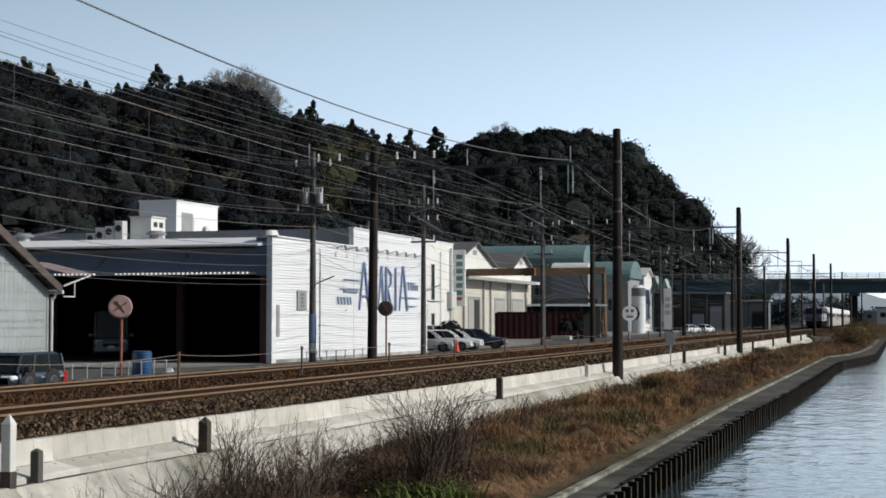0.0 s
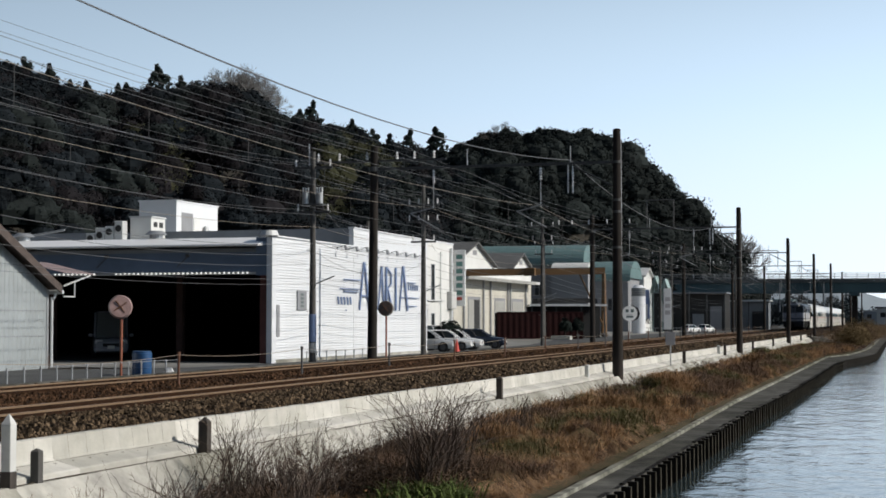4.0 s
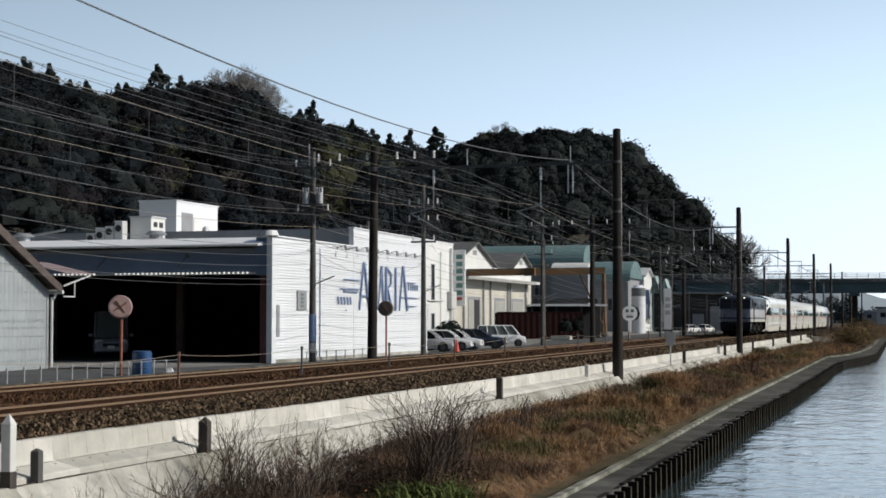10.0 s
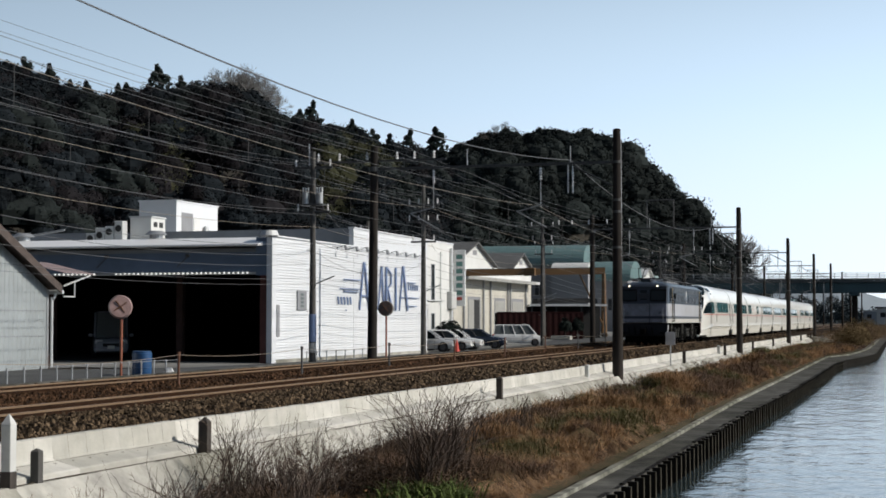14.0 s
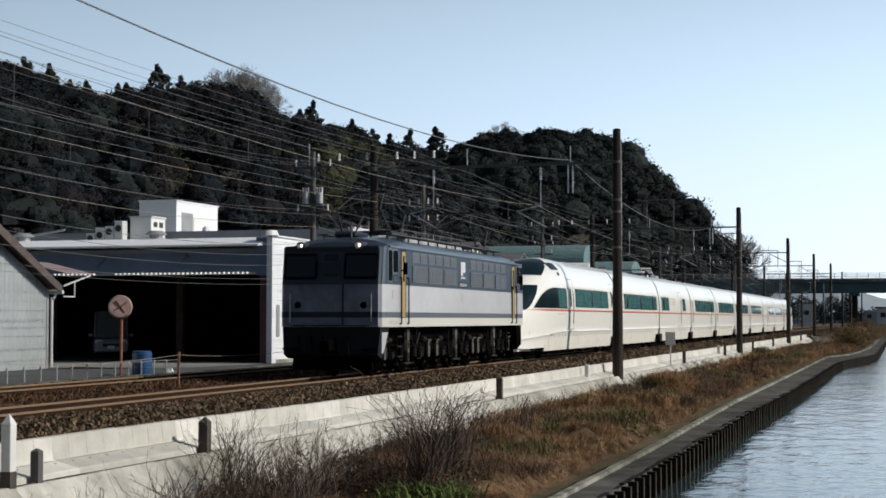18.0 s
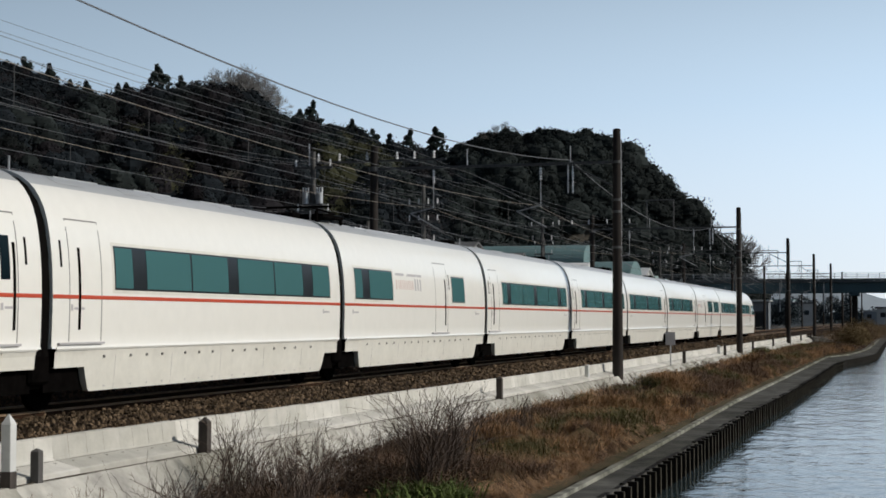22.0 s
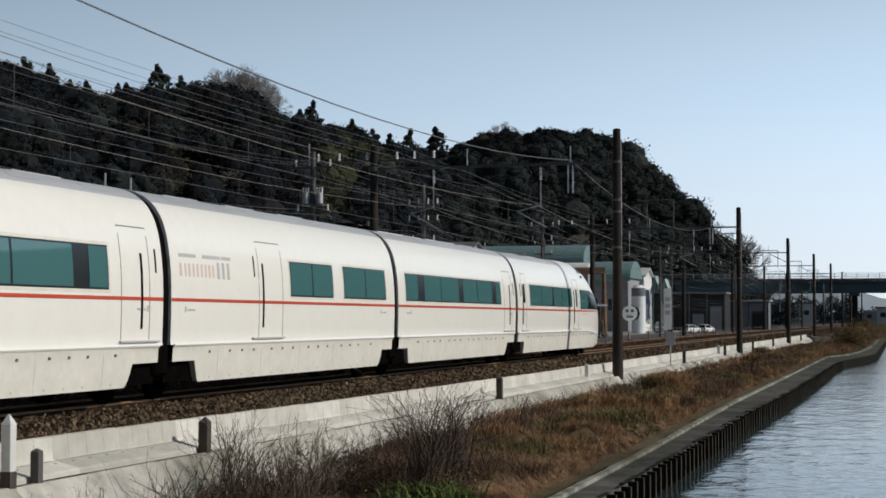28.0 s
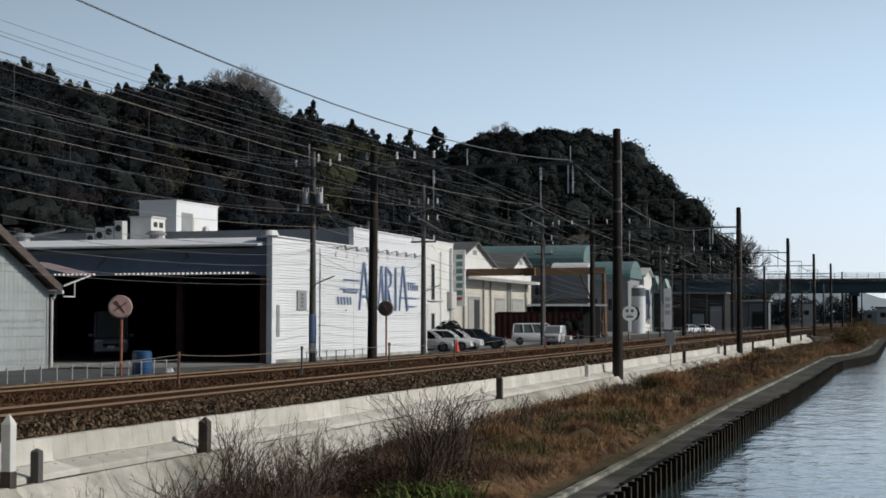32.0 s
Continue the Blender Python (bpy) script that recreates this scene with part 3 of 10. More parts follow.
M_CREAM = mat("cream_render", (0.52, 0.495, 0.43), 0.8, var=0.06, scale=1, stain=0.18)
M_GABLE = mat("white_gable", (0.70, 0.70, 0.68), 0.7, var=0.05, scale=0.8, stain=0.1)
M_DARKROOF = mat("dark_grey_roof", (0.11, 0.11, 0.11), 0.8, var=0.15, scale=1, stain=0.2)
M_GREEN = mat("pale_green_roof", (0.16, 0.255, 0.255), 0.5, 0.1, var=0.08, scale=0.6, stain=0.15)
M_GREYWALL = mat("mid_grey_wall", (0.27, 0.275, 0.29), 0.75, var=0.06, scale=0.8, stain=0.15)
M_PALEWALL = mat("pale_grey_wall", (0.55, 0.55, 0.54), 0.75, var=0.06, scale=0.8, stain=0.15)
M_SHUTTER = mat("roller_shutter", (0.36, 0.355, 0.33), 0.6, 0.1, var=0.06, scale=2, stain=0.1)
M_BUILDGLASS = glass_mat("building_glass", (0.03, 0.035, 0.04))
M_FRAME = mat("grey_frame", (0.33, 0.34, 0.35), 0.5, 0.3, var=0.06, scale=4)
M_LOGOBLUE = mat("logo_blue", (0.20, 0.27, 0.45), 0.45, var=0.06, scale=2)
M_BRIDGE = mat("teal_bridge_paint", (0.05, 0.105, 0.13), 0.6, var=0.1, scale=0.4, stain=0.2)
M_DECK = mat("bridge_concrete", (0.10, 0.11, 0.115), 0.85, var=0.1, scale=0.4, stain=0.2)
M_CRANE = mat("brown_ochre_crane", (0.17, 0.09, 0.032), 0.65, var=0.15, scale=1.5, stain=0.2)
M_CONTAINER = mat("dull_red_container", (0.028, 0.009, 0.009), 0.8, spec=0.1, var=0.15, scale=1.2, stain=0.25)
M_BLACK = mat("matt_black", (0.02, 0.02, 0.02), 0.7, var=0.15, scale=2)
M_ORANGE = mat("orange_paint", (0.30, 0.095, 0.05), 0.55, var=0.12, scale=4, stain=0.2)
M_BLUE = mat("blue_drum_plastic", (0.018, 0.075, 0.19), 0.45, var=0.08, scale=3)
M_MIRROR = mat("mirror_face", (0.75, 0.75, 0.75), 0.05, 1.0, var=0.02, scale=3)
M_TEXTDARK = mat("dark_sign_print", (0.10, 0.13, 0.13), 0.6, var=0.05, scale=4)
M_TEXTGREEN = mat("green_sign_print", (0.10, 0.22, 0.20), 0.6, var=0.05, scale=4)
M_TEXTRED = mat("red_sign_print", (0.5, 0.08, 0.06), 0.6, var=0.05, scale=4)
M_ROOFEDGE = mat("white_enamel_edge", (0.88, 0.88, 0.88), 0.3, var=0.02, scale=2)
M_CANOPY = mat("mauve_canopy_sheet", (0.30, 0.23, 0.23), 0.6, var=0.1, scale=2, stain=0.15)
# red steel whose colour is lowered for the shade in the hall
M_REDSHADE = mat("shaded_red_steel", (0.045, 0.02, 0.015), 0.8, var=0.2, scale=2)
M_JAMBRED = mat("dark_red_jamb_paint", (0.10, 0.035, 0.03), 0.7, var=0.2, scale=2, stain=0.3)
M_SPOTGLOW = glow("bright_spot_glow", (1.0, 0.97, 0.9), 0.9)
GZ = -0.29


def boards(root, name, along, fixed, lo, hi, z0, z1, pitch, proud, material, axis="x", gap=0.012):
    """Horizontal cladding boards on a wall face, one object each: axis x: the face looks along +x at x = fixed."""
    n = round((z1 - z0) / pitch)
    if axis == "x":
        me = mesh_of(fix(prism_bm([(fixed, 0), (fixed + proud, gap), (fixed + proud * 0.55, pitch - gap), (fixed, pitch)], lo, hi)), name)
    put_mats(me, material)
    for k in range(n):
        ob = part(name, me, material, root)
        ob.location = (0, 0, z0 + k * pitch)


def prism_bm(pts, a, b, axis="y"):
    bm = bmesh.new()
    prism(bm, pts, axis, a, b)
    return bm


def window_x(root, x, y0, y1, z0, z1, panes=2, frame=M_FRAME, glass=M_BUILDGLASS):
    """A window in a wall that looks along +x."""
    w = part("window", B(x - 0.05, x + 0.012, y0, y1, z0, z1), glass, root, "dark window")
    for a, b, c, d in ((y0, y1, z0 - 0.05, z0), (y0, y1, z1, z1 + 0.05), (y0 - 0.05, y0, z0 - 0.05, z1 + 0.05), (y1, y1 + 0.05, z0 - 0.05, z1 + 0.05)):
        part("frame", B(x - 0.03, x + 0.05, a, b, c, d), frame, w)
    for k in range(1, panes):
        y = y0 + (y1 - y0) * k / panes
        part("mullion", B(x - 0.03, x + 0.035, y - 0.025, y + 0.025, z0, z1), frame, w)
    return w


# --- white hall with a large opening and a lettered flank ---
def white_hall():
    root = thing("bus_hall", pose(0, 0, 0, 0, 0, 0), "white clad hall with a wide dark vehicle opening", "building")
    X, Y0, YM, Y1 = -25.55, 59.82, 69.8, 81.8
    ZA, ZB, XL = 5.12, 6.02, -47.0
    # flank of the low part and of the high part
    part("flank_wall", B(X - 0.25, X - 0.03, Y0, YM, GZ, ZA), M_WHITE_CLAD, root)
    part("flank_wall", B(X - 0.25, X - 0.03, YM, Y1, GZ, ZB), M_WHITE_CLAD, root)
    boards(root, "cladding_board", "y", X - 0.03, Y0 + 0.36, YM - 0.01, -0.14, ZA - 0.12, 0.12, 0.022, M_WHITE_CLAD)
    boards(root, "cladding_board", "y", X - 0.03, YM + 0.01, Y1, -0.14, ZB - 0.12, 0.12, 0.022, M_WHITE_CLAD)
    part("plinth", B(X - 0.05, X + 0.03, Y0 + 0.3, Y1, GZ, -0.14), M_CONC_OLD, root, "grey concrete plinth")
    part("parapet_cap", B(X - 0.3, X + 0.04, YM - 0.03, Y1 + 0.03, ZB, ZB + 0.06), M_WHITE_CLAD, root)
    part("parapet_cap", B(X - 0.3, X + 0.04, Y0, YM - 0.035, ZA - 0.02, ZA + 0.05), M_WHITE_CLAD, root)
    # corner column and its cap
    part("corner_column", B(X - 0.24, X + 0.03, Y0 - 0.12, Y0 + 0.34, GZ, ZA + 0.02, 0.02), M_WHITE_CLAD, root)
    part("column_cap", C((X - 0.2, Y0 + 0.1, ZA + 0.02), (X - 0.2, Y0 + 0.1, ZA + 0.24), 0.42, 0.32, seg=18), M_ROOFGREY, root, "round metal cap")
    part("jamb", B(X - 0.56, X - 0.245, Y0 - 0.05, Y0 + 0.3, GZ, 3.45), M_JAMBRED, root, "dark red door jamb")
    part("upper_jamb", B(X - 0.75, X - 0.245, Y0 - 0.05, Y0 + 0.3, 3.455, ZA - 0.05), M_SHEETBLUE, root)
    # front fascia over the opening, roof edge, row of glowing spots
    fy = Y0
    part("fascia", B(XL, X - 0.76, fy, fy + 0.2, 3.6, 4.62), M_SHEETBLUE, root, "blue-grey sheet fascia")
    # slate strip that paints the shade below the roof edge
    part("fascia_shade", B(XL, X - 0.76, fy - 0.03, fy - 0.004, 4.45, 4.62), M_PARAPET, root)
    for k in range(4):
        x = -29.5 - 3.9 * k
        bm = bmesh.new()
        cyl(bm, (x, fy - 0.02, 4.3), (x - 0.5, fy - 0.05, 3.85), 0.02, seg=6)
        box(bm, x - 0.08, x + 0.08, fy - 0.12, fy - 0.001, 4.28, 4.4)
        part("fascia_bracket", bm, M_STEEL, root)
    part("roof_edge", C((XL, fy - 0.5, 4.74), (X - 0.44, fy - 0.5, 4.74), 0.06, seg=12), M_ROOFEDGE, root, "bright rounded roof edge")
    part("roof_apron", fix(prism_bm([(fy - 0.45, 4.72), (fy - 0.45, 4.78), (fy + 0.75, 5.12), (fy + 0.75, 4.72)], XL, X - 0.44, "x")), M_ROOFEDGE, root, "bright white roof apron")
    part("roof_low", B(XL, X - 0.26, fy + 0.752, YM, 4.7, 4.9), M_ROOFGREY, root)
    part("roof_high", B(XL, X - 0.26, YM + 0.25, Y1, 5.6, 5.75), M_ROOFGREY, root)
    part("parapet", B(XL, X - 0.26, YM, YM + 0.24, 4.9, ZB), M_PARAPET, root, "slate-grey parapet")
    part("lintel", B(XL, X - 0.76, fy - 0.02, fy + 0.22, 3.5, 3.6), M_GALV, root)
    # bright spots under the lintel, made bright by an added glow
    for k in range(44):
        x = -26.7 - 0.215 * k
        if 34 > k > 29:
            continue
        bm = bmesh.new()
        bmesh.ops.create_icosphere(bm, subdivisions=1, radius=0.05, matrix=Matrix.Translation((x, fy - 0.06, 3.56)))
        part("bulb", bm, M_SPOTGLOW, root)
    # near-black inside, its shade put into the colour: far wall, left wall, ceiling, columns
    part("back_wall", B(XL, X - 0.27, Y1 - 0.4, Y1 - 0.2, GZ, 5.6), M_INSHADE, root)
    part("side_wall", B(XL - 0.2, XL, Y0, Y1, GZ, ZA), M_INSHADE, root)
    part("lining", B(X - 0.34, X - 0.26, Y0 + 0.35, Y1 - 0.4, GZ, 4.7), M_INSHADE, root)
    part("inner_ceiling", B(XL, X - 0.35, Y0 + 0.25, Y1 - 0.4, 4.3, 4.4), M_INSHADE, root)
    part("inner_floor", B(XL, X - 0.35, Y0 + 1.2, Y1 - 0.4, -0.27, -0.265), M_INSHADE, root)
    for x in (-31.0, -37.5, -43):
        part("inner_column", B(x - 0.15, x + 0.15, Y0 + 2.2, Y0 + 2.5, GZ, 4.3), M_REDSHADE, root)
    # flank details
    w = part("notice_board", B(X + 0.0, X + 0.05, 62.5, 63.55, 2.0, 2.85), M_GREYWALL, root, "grey notice board with dark print")
    for k in range(4):
        part("letter_bar", B(X + 0.05, X + 0.058, 62.85, 63.2, 2.12 + 0.17 * k, 2.22 + 0.17 * k), M_TEXTDARK, w)
    # grey plate painting a slanted shadow on the white flank
    part("side_panel", B(X, X + 0.04, 60.2, 60.5, 0.85, 2.2), M_GREYWALL, root)
    # lamps over the lettering
    for k in range(9):
        y = 67.4 + 1.52 * k
        z = 4.95 if y < YM else 5.0
        bm = C((X, y, z), (X + 0.45, y, z + 0.12), 0.02, seg=6)
        cyl(bm, (X + 0.45, y, z + 0.12), (X + 0.52, y, z - 0.1), 0.06, 0.1, seg=10)
        part("sign_lamp", bm, M_FRAME, root, "small gooseneck sign lamp")
    bm = C((X + 0.1, 66.6, 5.0), (X + 0.1, 81.4, 5.02), 0.02, seg=6)
    part("conduit", bm, M_FRAME, root)
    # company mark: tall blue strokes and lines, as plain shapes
    mark = part("company_mark", B(X + 0.03, X + 0.09, 68.55, 68.6, 2.0, 2.05), M_LOGOBLUE, root, "tall blue strokes of a wall mark")

    def stroke(y0, z0, y1, z1, w):
        d = Vector((0, y1 - y0, z1 - z0))
        n = Vector((0, d.z, -d.y)).normalized() * w * 0.38
        bm = bmesh.new()
        pts = [Vector((0, y0, z0)) - n, Vector((0, y0, z0)) + n, Vector((0, y1, z1)) + n, Vector((0, y1, z1)) - n]
        loft(bm, [[(X + 0.03, p.y, p.z) for p in pts], [(X + 0.10, p.y, p.z) for p in pts]])
        fix(bm)
        part("stroke", bm, M_LOGOBLUE, mark)
    for y0, y1 in ((70.45, 71.85), (76.65, 77.95)):
        m = (y0 + y1) / 2 - 0.1
        stroke(y0, 2.05, m, 4.4, 0.12)
        stroke(m + 0.1, 4.4, y1 + 0.1, 2.05, 0.2)
        stroke(y0 + 0.2, 2.75, y1 - 0.15, 2.75, 0.07)
    for y0, z0, y1, z1, w in ((73.2, 2.05, 73.75, 4.3, 0.1), (73.75, 4.3, 74.1, 2.3, 0.16), (74.5, 2.05, 74.5, 4.3, 0.2), (74.55, 4.25, 75.3, 3.95, 0.1), (75.3, 3.95, 75.25, 3.4, 0.14), (75.25, 3.4, 74.6, 3.15, 0.1), (74.75, 3.15, 75.5, 2.05, 0.18), (76.05, 2.05, 76.05, 4.3, 0.22)):
        stroke(y0, z0, y1, z1, w)
    for a, b, z in ((68.3, 70.6, 3.5), (67.8, 70.5, 3.05), (68.3, 70.3, 2.92), (78.0, 79.9, 2.75), (77.9, 79.6, 2.3), (78.1, 79.4, 3.55)):
        stroke(a, z, b, z, 0.05)
    for k in range(5):
        stroke(67.55 + 0.42 * k, 2.3, 67.45 + 0.42 * k, 2.65, 0.09)
        stroke(78.2 + 0.38 * k, 3.15, 78.2 + 0.38 * k, 3.45, 0.08)
    # roof-top plant room and boxes
    px, py = -36.2, 72.0
    ph = part("plant_room", B(px - 2.15, px, py, py + 5.0, 5.7, 7.75), M_WHITE_CLAD, root, "white rooftop plant room")
    part("plant_cap", B(px - 2.2, px + 0.05, py - 0.05, py + 5.05, 7.75, 7.83), M_WHITE_CLAD, ph)
    part("plant_recess", B(px - 0.02, px + 0.02, py + 0.6, py + 1.9, 5.75, 7.2), M_GREYWALL, ph)
    part("plant_door", B(px - 0.02, px + 0.03, py + 2.0, py + 2.75, 5.75, 7.0), M_GABLE, ph)
    bm = C((px + 0.15, py + 3.2, 6.6), (px + 0.15, py + 3.2, 6.25), 0.1, 0.22, seg=10)
    part("plant_lamp", bm, M_FRAME, ph)
    part("unit_body", B(-36.56, -35.4, 67.7, 69.2, 4.9, 6.6, 0.02), M_GABLE, root, "white rooftop unit")
    part("unit_top", B(-36.6, -35.35, 67.66, 69.24, 6.6, 6.68), M_ROOFGREY, root)
    for k in range(2):
        part("unit_window", B(-35.4, -35.37, 67.95 + 0.6 * k, 68.3 + 0.6 * k, 6.15, 6.4), M_BLACK, root)
    for k in range(4):
        x = -37.05 - 0.52 * k
        a = part("air_unit", B(x, x + 0.46, 67.0, 67.5, 4.9, 6.42 - 0.16 * k - 0.1 * (k % 2), 0.03), M_ROOFGREY, root, "outdoor air-conditioning unit")
        part("grille", C((x + 0.23, 66.98, 6.05 - 0.16 * k), (x + 0.23, 67.0, 6.05 - 0.16 * k), 0.17, seg=14), M_BLACK, a)
    for x in (-31.64, -38.34):
        v = part("roof_ventilator", C((x, 61.0, 4.9), (x, 61.0, 5.33), 0.3, seg=14), M_GALV, root, "round roof ventilator")
        part("ventilator_hood", C((x, 61.0, 5.33), (x, 61.0, 5.5), 0.5, 0.3, seg=14), M_GALV, v)
    part("roof_pipe", C((-41.0, 66, 5.7), (-39.2, 66, 5.95), 0.05, seg=6), M_GALV, root)
    part("roof_pipe", C((-43.0, 66, 5.3), (-41.0, 66, 5.7), 0.05, seg=6), M_GALV, root)
    return root


white_hall()


# --- grey corrugated shed with its gable towards the line ---
def grey_shed():
    root = thing("corrugated_shed", pose(0, 0, 0), "grey corrugated shed with a brown roof edge", "building")
    X, Ye, Yr = -31.1, 51.2, 42.5
    ze, zr = 2.82, 7.15
    bm = bmesh.new()
    n = 122
    rings = []
    for k in range(n + 1):
        y = Ye - 2 * (Ye - Yr) * k / n
        z = ze + (zr - ze) * (1 - abs(y - Yr) / (Ye - Yr)) - 0.1
        o = 0.016 if k % 2 else -0.016
        rings.append([(X + o, y, GZ), (X + o, y, z), (X - 0.12, y, z), (X - 0.12, y, GZ)])
    loft(bm, rings)
    fix(bm)
    part("gable_wall", bm, M_GREY_CLAD, root)
    part("side_wall", B(-52, X - 0.13, Ye - 0.15, Ye, GZ, ze), M_GREY_CLAD, root)
    for s in (1, -1):
        bm = bmesh.new()
        ye = Yr + s * (Ye - Yr + 0.2)
        sl = (zr - ze) / (Ye - Yr)
        prism(bm, [(Yr, zr), (ye, zr - sl * abs(ye - Yr)), (ye, zr - sl * abs(ye - Yr) + 0.12), (Yr, zr + 0.12)], "x", -52, X + 0.45)
        fix(bm)
        part("roof_slope", bm, M_ROOFBROWN, root, "brown sheet roof slope")
        bm = bmesh.new()
        prism(bm, [(Yr, zr - 0.28), (ye, zr - sl * abs(ye - Yr) - 0.16), (ye, zr - sl * abs(ye - Yr) + 0.14), (Yr, zr + 0.14)], "x", X + 0.452, X + 0.5)
        fix(bm)
        part("verge_board", bm, M_ROOFBROWN, root)
    part("gutter", C((-52, Ye + 0.25, ze - 0.2), (X + 0.5, Ye + 0.25, ze - 0.2), 0.08, seg=8), M_ROOFGREY, root)
    bm = C((X + 0.2, Ye + 0.24, ze - 0.25), (X + 0.2, Ye + 0.1, ze - 0.45), 0.05, seg=8)
    cyl(bm, (X + 0.12, Ye + 0.1, ze - 0.4), (X + 0.12, Ye + 0.1, GZ + 0.05), 0.055, seg=8)
    part("downpipe", bm, M_ROOFGREY, root, "pale downpipe")
    part("corner_trim", B(X - 0.1, X + 0.04, Ye - 0.12, Ye + 0.02, GZ, ze - 0.1), M_GALV, root)
    part("rust_foot", B(X + 0.03, X + 0.06, Ye + 0.03, Ye + 0.1, GZ, 0.25), M_RUSTBROWN, root)
    # small ribbed canopy on the eaves side
    bm = bmesh.new()
    rings = []
    for k in range(19):
        y = Ye + 0.1 + 0.125 * k
        o = 0.025 if k % 2 else 0.0
        rings.append([(X + 0.6, y, 3.36 + o), (X - 1.4, y, 3.82 + o), (X - 1.4, y, 3.79 + o), (X + 0.6, y, 3.33 + o)])
    loft(bm, rings)
    fix(bm)
    part("canopy", bm, M_CANOPY, root, "small ribbed mauve-brown canopy")
    bm = C((X + 0.5, Ye + 0.3, 2.85), (X + 0.55, Ye + 2.2, 3.3), 0.035, seg=6)
    cyl(bm, (X + 0.5, Ye + 0.3, 2.45), (X + 0.5, Ye + 1.1, 2.45), 0.03, seg=6)
    cyl(bm, (X + 0.5, Ye + 1.1, 2.45), (X + 0.5, Ye + 1.1, 3.05), 0.03, seg=6)
    part("canopy_bracket", bm, M_ROOFGREY, root)
    for z, y in ((1.9, 48.2), (0.95, 48.6)):
        part("sheet_lap", B(X + 0.014, X + 0.024, 34.5, Ye - 0.2, z, z + 0.02), M_GREYWALL, root)
    return root


grey_shed()


# --- white office block, with pipes and a tall sign ---
def office_block():
    root = thing("office_block", pose(0, 0, 0), "white rendered office block with narrow windows", "building")
    X, Y0, Y1, Z = -33.0, 104.0, 112.2, 7.3
    part("wall", B(-46, X, Y0, Y1, GZ, Z), M_GABLE, root)
    part("coping", B(-46.1, X + 0.06, Y0 - 0.06, Y1 + 0.06, Z, Z + 0.1), M_WHITE_CLAD, root)
    window_x(root, X, 106.6, 107.3, 2.9, 5.6, 1)
    window_x(root, X, 106.6, 107.3, 0.9, 2.0, 1)
    window_x(root, X, 105.0, 105.4, 1.0, 4.2, 1)
    bm = C((X + 0.12, 108.6, GZ), (X + 0.12, 108.6, 6.6), 0.05, seg=8)
    cyl(bm, (X + 0.12, 111.4, GZ), (X + 0.12, 111.4, 7.0), 0.14, seg=10)
    cyl(bm, (X + 0.12, 109.4, 3.0), (X + 0.12, 105.3, 2.95), 0.05, seg=8)
    part("pipework", bm, M_ROOFGREY, root, "pale vertical pipes")
    part("meter_box", B(X, X + 0.4, 110.6, 111.9, 2.4, 3.7, 0.03), M_PALEWALL, root, "grey meter box")
    s = part("sign_board", B(X + 0.1, X + 1.0, 112.1, 112.3, 2.6, 6.9, 0.02), M_INSUL, root, "tall pale sign board with vertical print")
    for k in range(6):
        part("letter_bar", B(X + 0.3, X + 0.8, 112.08, 112.102, 6.2 - 0.55 * k, 6.55 - 0.55 * k), M_TEXTGREEN, s)
    part("letter_bar", B(X + 0.35, X + 0.75, 112.08, 112.102, 3.05, 3.3), M_TEXTRED, s)
    return root


office_block()


